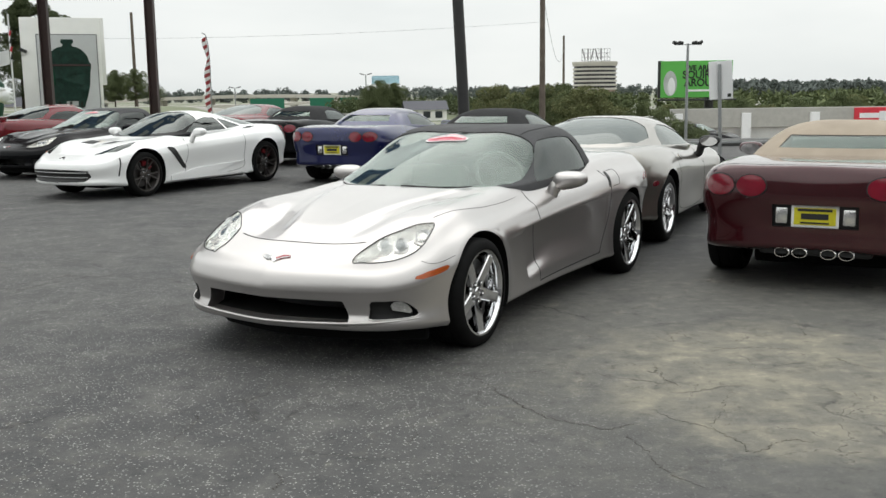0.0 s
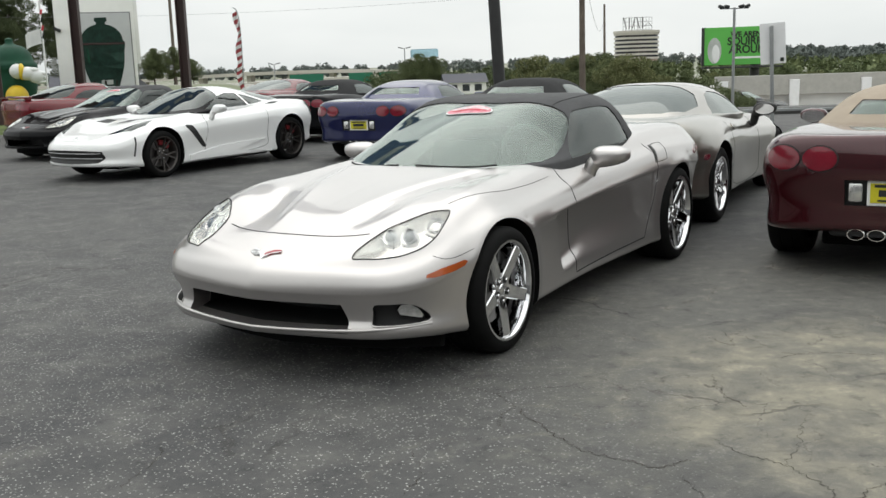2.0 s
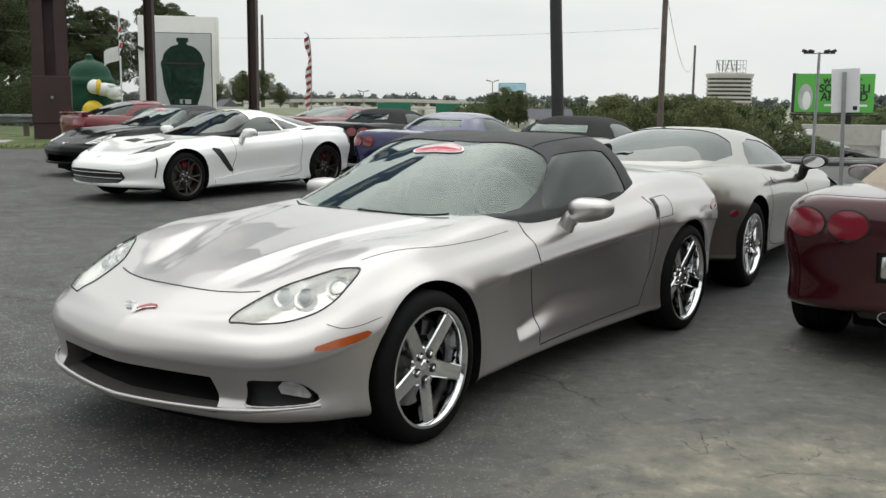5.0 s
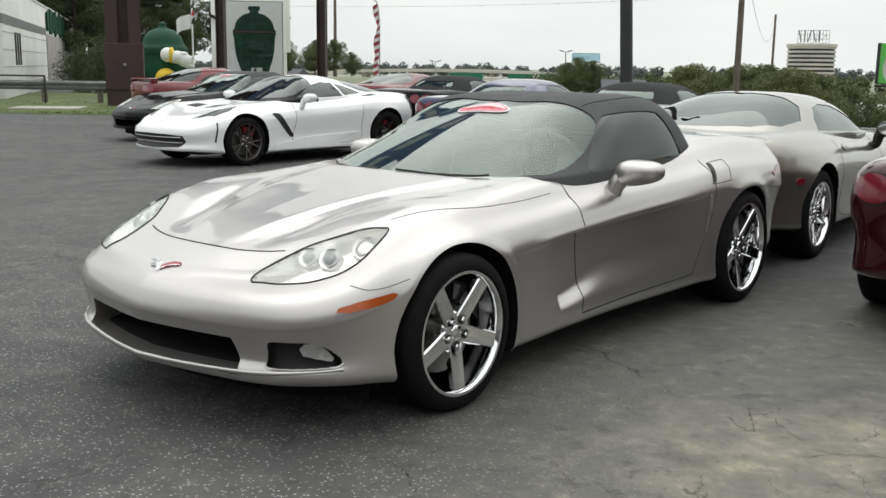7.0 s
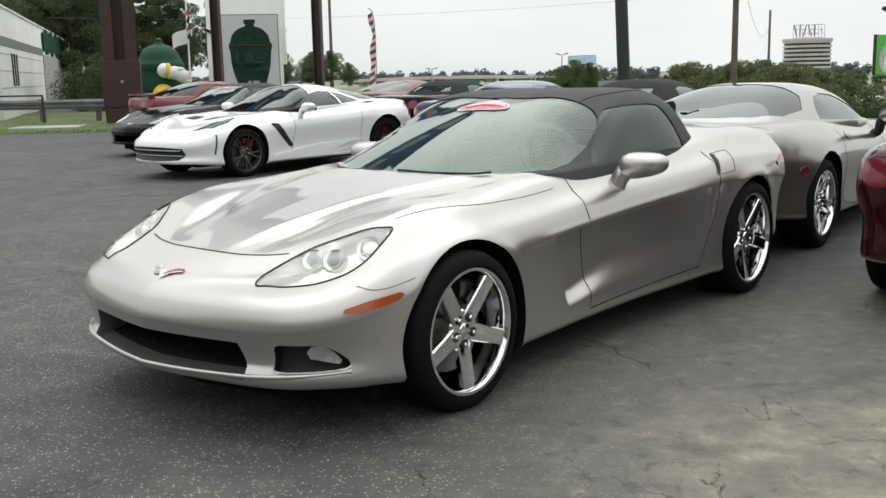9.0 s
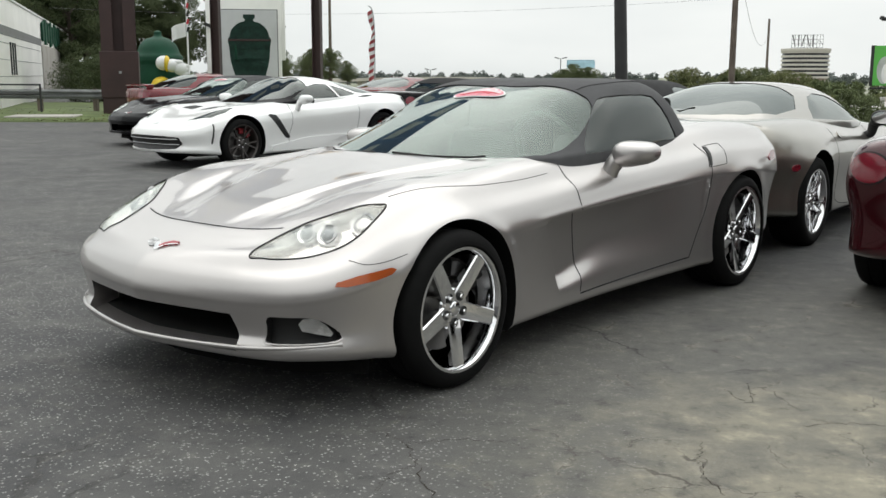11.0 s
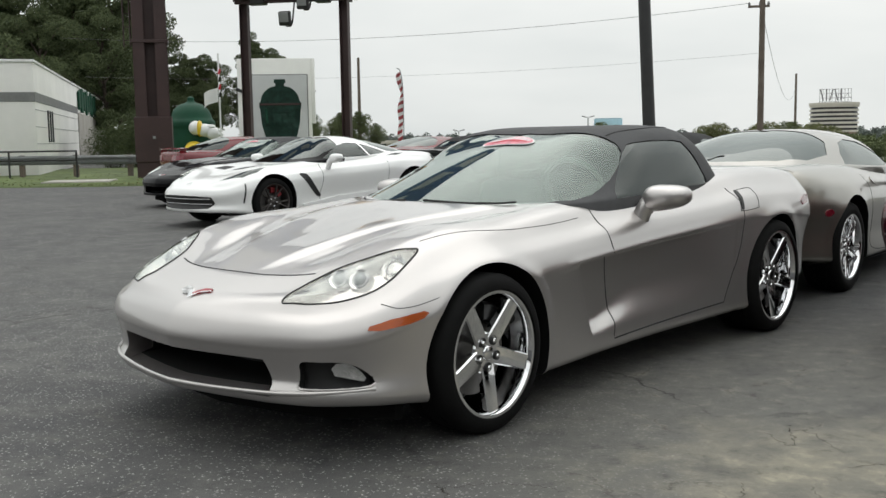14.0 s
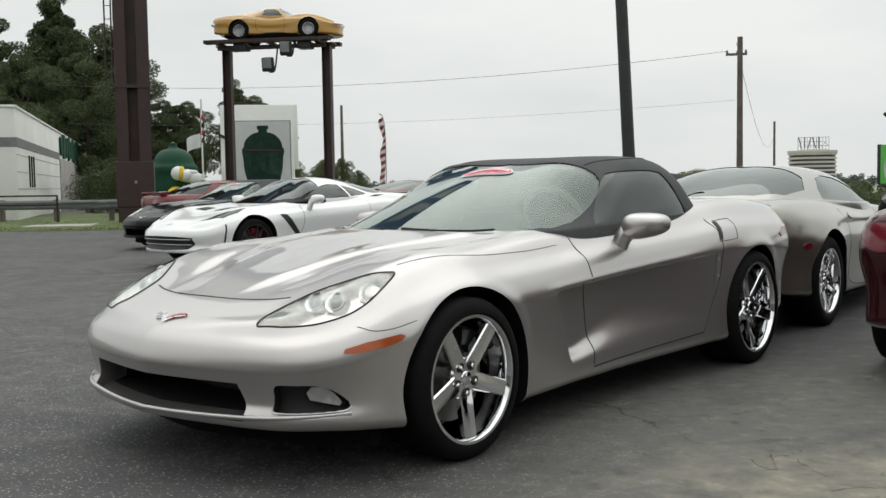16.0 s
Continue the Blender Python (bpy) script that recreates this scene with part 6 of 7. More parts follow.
for x, w in ((-0.34, 0.36), (0.34, 0.36)):
    b = h_beam(w, 0.5, H)
    b.transform(Matrix.Translation((x, 0, 0)))
    part("column", b, M_BROWN, pil)
part("web_plate", box((0.40, 0.10, H), (0, 0.10, H / 2), bevel=0.01), M_BROWN, pil)
part("base_box", box((1.16, 0.62, 1.45), (0, 0, 1.25), bevel=0.02), M_BROWN, pil)
part("base_skirt", box((1.10, 0.56, 0.55), (0, 0, 0.27), bevel=0.02), M_BROWN, pil)
part("splice_plate", box((1.14, 0.56, 0.10), (0, 0, 4.35), bevel=0.01), M_BROWN, pil)
part("lock", box((0.08, 0.03, 0.08), (0.02, -0.325, 1.32), bevel=0.01), M_GALV, pil)
for dx in (-0.80, -0.60):
    part("ladder_rail", tube([(dx, 0.1, 4.2), (dx, 0.1, H)], 0.025, 8), M_BROWN, pil)
for k in range(26):
    part("ladder_rung", tube([(-0.80, 0.1, 4.4 + k * 0.42), (-0.60, 0.1, 4.4 + k * 0.42)], 0.014, 6), M_BROWN, pil)

cab = part("sign_cabinet", box((11.2, 0.9, 6.6), (2.2, 0, 15.4), None, 0.05), M_SIGNFACE, pil, "blue sign cabinet on top of the pillar")
for k in range(4):
    part("sign_bar", box((2.0, 0.06, 2.6 - 0.5 * (k % 2)), (-1.9 + k * 2.7, -0.49, 15.2), None, 0.02), M_GREYSHAPE, pil)

# the platform that carries the yellow coupe
plat = thing("car_platform", pose(-13.6, 35.3, 0, 0, 0, 6.3), "brown steel portal frame with a car platform and floodlights", "platform")
for x, cw in ((-1.83, 0.26), (1.83, 0.34)):
    b = h_beam(cw, 0.30, 6.05)
    b.transform(Matrix.Translation((x, 0, 0)) @ Matrix.Rotation(radians(90), 4, "Z"))
    part("column", b, M_BROWN, plat)
    part("cap_plate", box((0.62, 0.6, 0.06), (x, 0, 6.08), bevel=0.01), M_BROWN, plat)
for y in (-0.78, 0.78):
    part("runway_beam", box((4.5, 0.34, 0.12), (-0.1, y, 6.17), bevel=0.01), M_BROWN, plat)
for x in (-1.83, 0, 1.83):
    part("cross_beam", box((0.12, 1.9, 0.10), (x, 0, 6.085), bevel=0.01), M_BROWN, plat)
part("tie_beam", box((3.9, 0.10, 0.10), (0, -0.6, 5.95), bevel=0.01), M_BROWN, plat)
for x in (-1.1, 1.2):
    part("wheel_chock", box((0.5, 0.5, 0.24), (x, -0.5, 5.99), bevel=0.04), M_BLACKSTEEL, plat)
for x, z, sx in ((-0.02, 5.32, -1), (0.63, 5.85, 1)):
    arm = part("lamp_arm", tube(catmull([(x + 0.25, -0.6, 5.95), (x + 0.26, -0.75, z + 0.35), (x + 0.2, -0.85, z - 0.2), (x, -0.85, z - 0.25)], 4), 0.03, 6), M_BLACKSTEEL, plat, smooth=60)
    part("floodlight", box((0.40, 0.26, 0.48), (x, -0.95, z), Matrix.Rotation(radians(12), 4, "X"), 0.05, 3), M_BLACKSTEEL, plat, smooth=40)
    part("floodlight_glass", box((0.32, 0.02, 0.34), (x, -1.09, z + 0.03), Matrix.Rotation(radians(12), 4, "X"), 0.01), M_GALV, plat)

# white sign tower with a picture of a ceramic grill
tow = thing("sign_tower", pose(-21.35, 50.0, 0, 0, 0, 22), "white masonry sign tower with a printed grill picture", "sign")
part("tower_body", box((3.7, 1.2, 5.3), (0, 0, 2.65), bevel=0.03), M_STUCCO, tow, smooth=40)
part("tower_step", box((0.24, 1.1, 3.3), (1.93, 0, 3.65), bevel=0.02), M_STUCCO, tow, smooth=40)
pan = part("picture_panel", box((2.75, 0.06, 4.4), (0.28, -0.62, 2.25), bevel=0.01), surface("printed_grey_ground", (0.56, 0.565, 0.57), 0.6, vary=0.1, scale=0.5), tow)
part("picture_frame", box((2.85, 0.04, 4.5), (0.28, -0.605, 2.25), bevel=0.01), M_GREYBAND, tow)
UP = 0.36
prof = pchip([(a + UP, b) for a, b in ((0.55, 0.66), (0.7, 0.70), (1.2, 0.86), (1.7, 0.97), (2.3, 1.02), (2.55, 1.07), (2.68, 1.07), (2.75, 1.0), (3.05, 0.92), (3.35, 0.68), (3.5, 0.42), (3.54, 0.24), (3.64, 0.20), (3.70, 0.30), (3.88, 0.28))])
zz = np.linspace(0.55 + UP, 3.88 + UP, 60)
ww = prof(zz)
poly = [(0.28 + w, z) for z, w in zip(zz, ww)] + [(0.28 - w, z) for z, w in zip(zz[::-1], ww[::-1])]
bm = bmesh.new()
f = bm.faces.new([bm.verts.new((a, -0.655, b)) for a, b in poly])
bmesh.ops.solidify(bm, geom=[f], thickness=-0.012)
pic = part("grill_picture", bm, M_DARKGREEN, pan, "printed green ceramic grill")
part("grill_band", box((2.10, 0.012, 0.10), (0.28, -0.672, 2.62 + UP)), M_BROWN, pan)
part("grill_vent", box((0.55, 0.012, 0.22), (0.36, -0.672, 0.74 + UP)), M_GREYSHAPE, pan)
for k in (-1, 0, 1):
    part("grill_foot", box((0.12, 0.012, 0.34), (0.28 + k * 0.52, -0.676, 0.66 + UP)), M_BLACKSIGN, pan)
part("grill_shine", box((0.10, 0.010, 0.75), (-0.42, -0.672, 2.02 + UP), Matrix.Rotation(radians(-4), 4, "Y"), 0.004), M_GREENP, pan)
part("tower_bracket", box((0.35, 0.2, 0.16), (-1.75, -0.68, 3.7), Matrix.Rotation(radians(25), 4, "Y"), 0.02), M_BLACKSTEEL, tow)

# round green figure with a raised white glove, kept as one plain shape
fig = bmesh.new()
q = pchip([(0, 0.55), (0.5, 0.78), (1.2, 0.92), (1.75, 0.94), (1.8, 0.99), (2.0, 0.99), (2.05, 0.92), (2.45, 0.75), (2.75, 0.42), (2.82, 0.16), (3.05, 0.14), (3.08, 0.0)])
t = lathe([(float(q(z)), z) for z in np.linspace(0, 3.08, 44)], 36, "Z")
me = bpy.data.meshes.new("t")
t.to_mesh(me)
t.free()
fig.from_mesh(me)
n0 = len(fig.faces)
marks = []
for c, s, mi in (((0.20, -0.98, 1.72), (0.30, 0.30, 0.30), 1), ((0.35, -1.05, 1.70), (0.14, 0.33, 0.33), 2), ((0.57, -1.12, 1.62), (0.34, 0.28, 0.27), 1), ((0.88, -1.20, 1.50), (0.30, 0.20, 0.27), 1), ((1.08, -1.22, 1.60), (0.22, 0.09, 0.09), 1), ((1.10, -1.22, 1.44), (0.22, 0.09, 0.09), 1), ((1.03, -1.22, 1.28), (0.24, 0.09, 0.09), 1), ((0.79, -1.25, 1.76), (0.22, 0.10, 0.10), 1), ((0.10, -0.95, 0.72), (0.44, 0.40, 0.46), 2)):
    k = len(fig.faces)
    bmesh.ops.create_uvsphere(fig, u_segments=20, v_segments=12, radius=1.0, matrix=Matrix.Translation(c) @ Matrix.Diagonal((*s, 1)))
    fig.faces.ensure_lookup_table()
    for fc in fig.faces[k:]:
        fc.material_index = mi
fo = part("inflatable_figure", fig, [M_GREENP, M_WHITEV, M_YELLOWV], smooth=50)
fo.matrix_world = pose(-20.8, 40.5, 0, 0, 0, 28)
tagged(fo, "round green advertising figure with white glove", "statue")

# low white building with a grey band
bl = thing("shop_building", pose(-22.9, 33.2, 0, 0, 0, 121), "low white stucco shop building with a grey band", "building")
part("wall", box((36.0, 9.0, 4.1), (18.0, 4.5, 2.05), bevel=0.04), M_STUCCO, bl, smooth=40)
part("band", box((17.04, 9.04, 0.34), (8.5, 4.5, 2.86), bevel=0.01), M_GREYBAND, bl)
part("parapet_cap", box((36.1, 9.1, 0.10), (18.0, 4.5, 4.14), bevel=0.02), M_WHITEV, bl)
for k in range(3):
    part("slit_window", box((0.16, 0.08, 1.25), (3.6 + k * 0.75, -0.01, 1.85), bevel=0.01), M_WINDOW, bl)
for k in range(5):
    part("stucco_joint", box((17.0, 0.02, 0.02), (8.5, -0.004, 0.55 + k * 0.62)), M_GREYBAND, bl)
part("entry_wall", box((15.5, 0.08, 2.75), (24.8, -0.03, 1.37), bevel=0.02), M_CONCRETE, bl, smooth=40)
part("entry_fin", box((0.30, 0.55, 4.3), (33.4, -0.28, 2.15), bevel=0.03), M_CONCRETE, bl, smooth=40)
for k in range(9):
    part("sign_letter_bar", box((1.05, 0.10, 0.95 + 0.35 * (k % 2)), (17.6 + k * 1.62, -0.08, 3.45), Matrix.Rotation(radians(8 * (k % 3 - 1)), 4, "Y"), 0.03), M_GREENP, bl)
part("downpipe", tube([(-0.06, 1.6, 0.1), (-0.06, 1.6, 3.3), (0.05, 1.6, 3.45)], 0.06, 8), M_WHITEV, bl)

# grass verge and a concrete slab across it
vg = bmesh.new()
N = 40
edge = catmull([(-60, 17.0), (-30, 23.3), (-17.2, 25.2), (-13.7, 26.3), (-10.5, 28.6), (-9.5, 33), (-9.5, 40)], 8)
far = catmull([(-60, 30), (-30, 38), (-20, 48), (-16, 60), (-14, 64), (-12, 66), (-10, 68)], 8)
A = [vg.verts.new((p[0], p[1], 0.03)) for p in edge]
B = [vg.verts.new((p[0], p[1], 0.06)) for p in far]
A0 = [vg.verts.new((p[0] + 0.05, p[1] - 0.06, -0.02)) for p in edge]
for i in range(len(A) - 1):
    vg.faces.new((A[i], A[i + 1], B[i + 1], B[i]))
    vg.faces.new((A0[i], A0[i + 1], A[i + 1], A[i]))
bmesh.ops.subdivide_edges(vg, edges=vg.edges, cuts=2, use_grid_fill=True)
tagged(part("grass_verge", vg, M_GRASS, smooth=60), "mown grass verge along the lot", "grass", kind="structure")
gp = np.random.default_rng(3)
cnt = 5200
tt = gp.uniform(0, 1, cnt)
base = np.stack([np.interp(tt, np.linspace(0, 1, len(edge)), edge[:, i]) for i in (0, 1)], 1)
fr = np.stack([np.interp(tt, np.linspace(0, 1, len(far)), far[:, i]) for i in (0, 1)], 1)
mixf = gp.uniform(0, 1, (cnt, 1)) ** 2
xy = base + (fr - base) * mixf
V, F = leaf_quads(np.concatenate([xy, np.full((cnt, 1), 0.045)], 1), 0.032, 8)
tagged(part("grass_tufts", grid_mesh("grass_tufts", V, F), M_LEAF_LIGHT), "tufts of grass on the verge", "grass", kind="stuff")
slab = part("pavement_slab", box((1.9, 1.5, 0.10), (-17.4, 27.95, 0.02), Matrix.Rotation(radians(24), 4, "Z"), 0.02), M_CONCRETE)
tagged(slab, "short concrete walk across the verge", "pavement", kind="structure")

# guard rail along the verge, and a pipe rail before it
def w_beam(a, b, z, posts, mat_post, label, name="guard_rail"):
    a, b = Vector((*a, 0)), Vector((*b, 0))
    g = thing(name, Matrix.Translation(a), label, "guard rail")
    d = b - a
    L = d.length
    ang = math.atan2(d.y, d.x)
    R = Matrix.Rotation(ang, 4, "Z")
    bm = bmesh.new()
    prof = [(-0.03, z - 0.155), (0.0, z - 0.14), (0.045, z - 0.09), (0.045, z - 0.06), (0.0, z - 0.02), (0.0, z + 0.02), (0.045, z + 0.06), (0.045, z + 0.09), (0.0, z + 0.14), (-0.03, z + 0.155)]
    f0 = [bm.verts.new((0, -y, zz)) for y, zz in prof]
    f1 = [bm.verts.new((L, -y, zz)) for y, zz in prof]
    fs = [bm.faces.new((p, q, s, r)) for p, q, r, s in zip(f0, f0[1:], f1, f1[1:])]
    bmesh.ops.solidify(bm, geom=fs, thickness=0.006)
    bm.transform(R)
    part("rail", bm, M_GALV, g)
    for k in range(posts):
        x = L * (k + 0.5) / posts
        b2 = box((0.14, 0.18, z + 0.18), (x, 0.12, (z + 0.18) / 2), bevel=0.01)
        b2.transform(R)
        part("post", b2, mat_post, g)
    return g


w_beam((-44, 27.2), (-17.5, 32.3), 0.60, 14, M_WOODPOLE, "galvanised guard rail on timber posts")
w_beam((-15.8, 32.8), (-10.6, 36.5), 0.60, 4, M_WOODPOLE, "galvanised guard rail on timber posts")
pr = thing("pipe_rail", pose(-19.7, 31.0, 0, 0, 0, 196), "black two-bar pipe railing on the grass", "railing")
for z in (0.92, 0.62):
    part("bar", tube([(0, 0, z), (16, 0, z)], 0.03, 8), M_BLACKSTEEL, pr, smooth=60)
for k in range(8):
    part("post", tube([(k * 2.25, 0, -0.02), (k * 2.25, 0, 0.94)], 0.035, 8), M_BLACKSTEEL, pr, smooth=60)

# flags
M_FLAGRED = surface("faded_red_cloth", (0.42, 0.10, 0.11), 0.9)
fl = thing("feather_flag", pose(-10.2, 36.7, 0, 0, 0, 0), "red and white striped feather flag on a pole", "flag")
part("flag_pole", tube(catmull([(0.12, 0, 0), (0.13, 0, 2.6), (0.05, 0, 3.5), (-0.10, 0, 3.68)], 6), 0.018, 6), M_GALV, fl)
rows = 22
for k in range(rows):
    z0, z1 = 0.75 + k * 2.8 / rows, 0.75 + (k + 1) * 2.8 / rows
    bm = bmesh.new()
    vs = []
    for z in (z0, z1):
        w = 0.10 + 0.14 * min(1.0, (3.75 - z) / 1.2) * (0.55 + 0.45 * min(1, z / 1.6))
        ring = []
        for i in range(7):
            u = i / 6
            ring.append(bm.verts.new((0.12 - 0.13 * max(0.0, z - 2.9) - w * u * (0.8 + 0.2 * math.sin(z * 6)) + 0.03 * math.sin(z * 3.1), 0.06 * math.sin(3.0 * u + z * 4.0), z - 0.10 * u)))
        vs.append(ring)
    fs = [bm.faces.new((vs[0][i], vs[0][i + 1], vs[1][i + 1], vs[1][i])) for i in range(6)]
    bmesh.ops.solidify(bm, geom=fs, thickness=0.004)
    part("stripe", bm, M_FLAGRED if k % 2 else M_WHITEV, fl, smooth=60)
fp2 = thing("flag_pole", pose(-18.25, 38.3, 0, 0, 0, 0), "white flag pole with a small white flag", "flag")
part("pole", tube([(0, 0, 0), (0, 0, 4.6)], 0.035, 8), M_WHITEV, fp2, smooth=60)
bm = bmesh.new()
vs = [[bm.verts.new((-0.06 - 0.65 * i / 8, 0.07 * math.sin(i * 0.9), z - 0.22 * (i / 8) ** 1.5)) for i in range(9)] for z in (2.72, 2.97, 3.27)]
fs = [bm.faces.new((vs[j][i], vs[j][i + 1], vs[j + 1][i + 1], vs[j + 1][i])) for j in range(2) for i in range(8)]
bmesh.ops.solidify(bm, geom=fs, thickness=0.004)
part("flag", bm, M_WHITEV, fp2, smooth=60)
for k in range(4):
    part("stripe", tube([(0.02, -0.02, 2.9 + k * 0.3), (0.07, -0.02, 3.08 + k * 0.3)], 0.04, 6), M_REDP if k % 2 else M_BLACKSIGN, fp2)

# poles
lp = thing("lamp_post", pose(-0.36, 23.5, 0, 0, -2.6, 0), "tall black steel lamp post, slightly leaning", "lamp post")
part("pole", tube([(0, 0, -0.1), (0, 0, 9.5)], 0.135, 16, taper=0.11), M_BLACKSTEEL, lp, smooth=60)
part("base_plate", box((0.4, 0.4, 0.04), (0, 0, 0.02), bevel=0.005), M_BLACKSTEEL, lp)
for sd in (1, -1):
    part("lamp_head", box((0.7, 0.34, 0.16), (sd * 0.55, 0, 9.5), None, 0.05), M_BLACKSTEEL, lp, smooth=40)


def utility_pole(x, y, top, r, label, lean=0.0):
    z = gz(x, y)
    p = thing("utility_pole", pose(x, y, z, 0, lean, 0), label, "pole")
    part("pole", tube([(0, 0, -0.3), (0, 0, top - z)], r, 10, taper=r * 0.7), M_WOODPOLE, p, smooth=60)
    return p


up = utility_pole(2.55, 48.4, 7.35, 0.17, "weathered timber utility pole with wires")
part("cross_arm", box((0.9, 0.1, 0.1), (-0.15, 0, 11.1), bevel=0.01), M_WOODPOLE, up)
for x in (-0.55, -0.1, 0.25):
    part("insulator", lathe([(0.0, 0.0), (0.05, 0.0), (0.06, 0.06), (0.03, 0.14), (0.0, 0.14)], 10, "Z"), M_GREYBAND, up).location = (x, 0, 11.15)
utility_pole(9.7, 140, 8.6, 0.2, "thin far timber utility pole")
utility_pole(-47.8, 133, 12.2, 0.25, "thin far timber utility pole")


def wire(a, b, sag, r=0.012):
    a, b = np.array(a, float), np.array(b, float)
    pts = [a + (b - a) * u - np.array([0, 0, sag * 4 * u * (1 - u)]) for u in np.linspace(0, 1, 25)]
    return tube(pts, r, 5)


tagged(part("overhead_wire", wire((2.0, 48.4, 6.75), (-34, 50, 6.9), 0.75, 0.009), M_BLACKSTEEL), "thin black overhead wire", "wire", "overhead wires")
tagged(part("overhead_wire", wire((2.4, 48.4, 4.6), (-34, 52, 4.9), 0.5, 0.005), M_GREYBAND), "thin black overhead wire", "wire", "overhead wires")
tagged(part("overhead_wire", wire((2.4, 48.4, 7.1), (9.7, 140, 7.0), 3.0, 0.012), M_BLACKSTEEL), "thin black overhead wire", "wire", "overhead wires")

# the small white sign seen from behind, on its post
sg = thing("road_sign", pose(4.2, 18.2, 0, 0, 0, -8), "plain white sign back on a grey steel post", "sign")
part("sign_plate", box((0.40, 0.012, 0.66), (0.06, -0.03, 1.62), Matrix.Rotation(radians(-3), 4, "Y"), 0.005), M_WHITEV, sg)
part("post", box((0.06, 0.05, 1.92), (0.06, 0.0 - 0.07, 0.94), Matrix.Rotation(radians(-2), 4, "Y"), 0.008), M_GALV, sg)
part("sticker", box((0.06, 0.004, 0.06), (0.21, -0.04, 1.36)), M_BLACKSIGN, sg)

# low wall along the far side of the lot
wl2 = thing("barrier_wall", pose(2.0, 26.2, 0, 0, 0, 2), "long grey concrete barrier with a steel rail", "barrier")
part("wall", box((60, 0.30, 0.16), (30, 0, 0.08), bevel=0.03), surface("barrier_concrete", (0.13, 0.13, 0.125), 0.9, vary=0.25, scale=0.8, fine=30), wl2, smooth=40)
part("rail", box((60, 0.06, 0.07), (30, -0.17, 0.10), bevel=0.01), M_GALV, wl2)
far_wall = thing("retaining_wall", pose(5.0, 44.0, -4.5, 0, 0, 3), "long grey concrete roadside wall", "wall")
part("wall", box((70, 0.4, 2.9), (35, 0, 1.45), bevel=0.03), M_CONCRETE, far_wall, smooth=40)

# shopping strip below the far road
st2 = thing("strip_building", pose(11.0, 62, -4.5, 0, 0, 2), "long low white strip building with grey fascia", "building")
part("wall", box((48, 12, 4.0), (24, 6, 2.0), bevel=0.03), M_STUCCO, st2)
part("fascia", box((48.2, 0.5, 1.15), (24.0, -0.2, 4.1), bevel=0.02), surface("fascia_grey", (0.40, 0.39, 0.36), 0.8, vary=0.1), st2)
for k in range(14):
    part("shop_opening", box((2.2, 0.2, 2.4), (2.0 + k * 3.4, -0.04, 1.2), bevel=0.02), M_WINDOW, st2)
for k in range(12):
    part("fascia_pillar", box((0.55, 0.2, 3.6), (0.3 + k * 4.1, -0.5, 2.6), bevel=0.02), M_WHITEV, st2)
for k in range(7):
    part("roof_unit", box((1.6 + 0.6 * (k % 3), 1.4, 0.5), (3 + k * 6.3, 2.6 + (k % 2) * 2, 4.3), bevel=0.03), M_GALV, st2)
part("shop_sign", box((2.7, 0.1, 0.95), (12.2, -0.50, 4.15), bevel=0.02), M_REDP, st2)
part("sign_bar", box((2.1, 0.02, 0.3), (12.2, -0.57, 4.15)), M_WHITEV, st2)
# raised parking before the strip, with a dark hatchback
tagged(part("parking_terrace", box((16, 8.4, 2.65), (16, 57.2, -3.175), None, 0.04), M_CONCRETE), "raised concrete parking terrace", "pavement", kind="structure")
dk2 = repaint(rd1, pose(12.9, 56.6, -1.85, 0, 0, -38), "dark hatchback parked on the far terrace", {M_RED: M_BLACK})
# twin-arm parking lamp
pk = thing("parking_lamp", pose(6.7, 34.3, gz(6.7, 34.3), 0, 0, 0), "grey parking lamp post with four heads", "lamp post")
ph = 2.92 - gz(6.7, 34.3)
part("pole", tube([(0, 0, 0), (0, 0, ph)], 0.055, 10, taper=0.04), M_GALV, pk, smooth=60)
for x, t in ((-0.42, 14), (-0.24, 8), (0.22, -8), (0.40, -14)):
    part("lamp_head", box((0.17, 0.20, 0.10), (x, 0, ph + 0.03 + 0.0), Matrix.Rotation(radians(t * 1.6), 4, "Y"), 0.03), M_BLACKSTEEL, pk, smooth=40)
part("arm", tube([(-0.45, 0, ph - 0.03), (0.45, 0, ph - 0.03)], 0.02, 6), M_GALV, pk)


def text_part(body, size, at, mat, parent, rot):
    cu = bpy.data.curves.new("lettering", "FONT")
    cu.body = body
    cu.size = size
    cu.extrude = 0.01
    cu.offset = 0.022
    cu.align_x = "CENTER"
    ob = new("lettering", cu)
    dg = bpy.context.evaluated_depsgraph_get()
    me = bpy.data.meshes.new_from_object(ob.evaluated_get(dg))
    bpy.data.objects.remove(ob)
    o = part("lettering", me, mat, parent)
    o.matrix_basis = pose(*at, 90, 0, 0) @ Matrix.Diagonal((1.06, 1.15, 1, 1))
    return o


# green billboard
zb0 = gz(14, 86)
bb = thing("billboard", pose(17.25, 86.5, zb0, 0, 0, -6), "green advertising billboard with black lettering on a dark post", "billboard")
zc0 = 2.12 - zb0
part("panel", box((5.9, 0.35, 3.05), (0, 0, zc0), bevel=0.02), M_SIGNGREEN, bb)
part("edge", box((0.35, 0.5, 3.1), (-3.0, 0.1, zc0), bevel=0.02), M_BLACKSTEEL, bb)
part("catwalk", box((6.4, 0.9, 0.14), (0, -0.4, zc0 - 1.72), bevel=0.02), M_BLACKSTEEL, bb)
part("post", tube([(1.1, 0.3, 0), (1.1, 0.3, zc0 - 1.5)], 0.38, 14), M_BLACKSTEEL, bb, smooth=60)
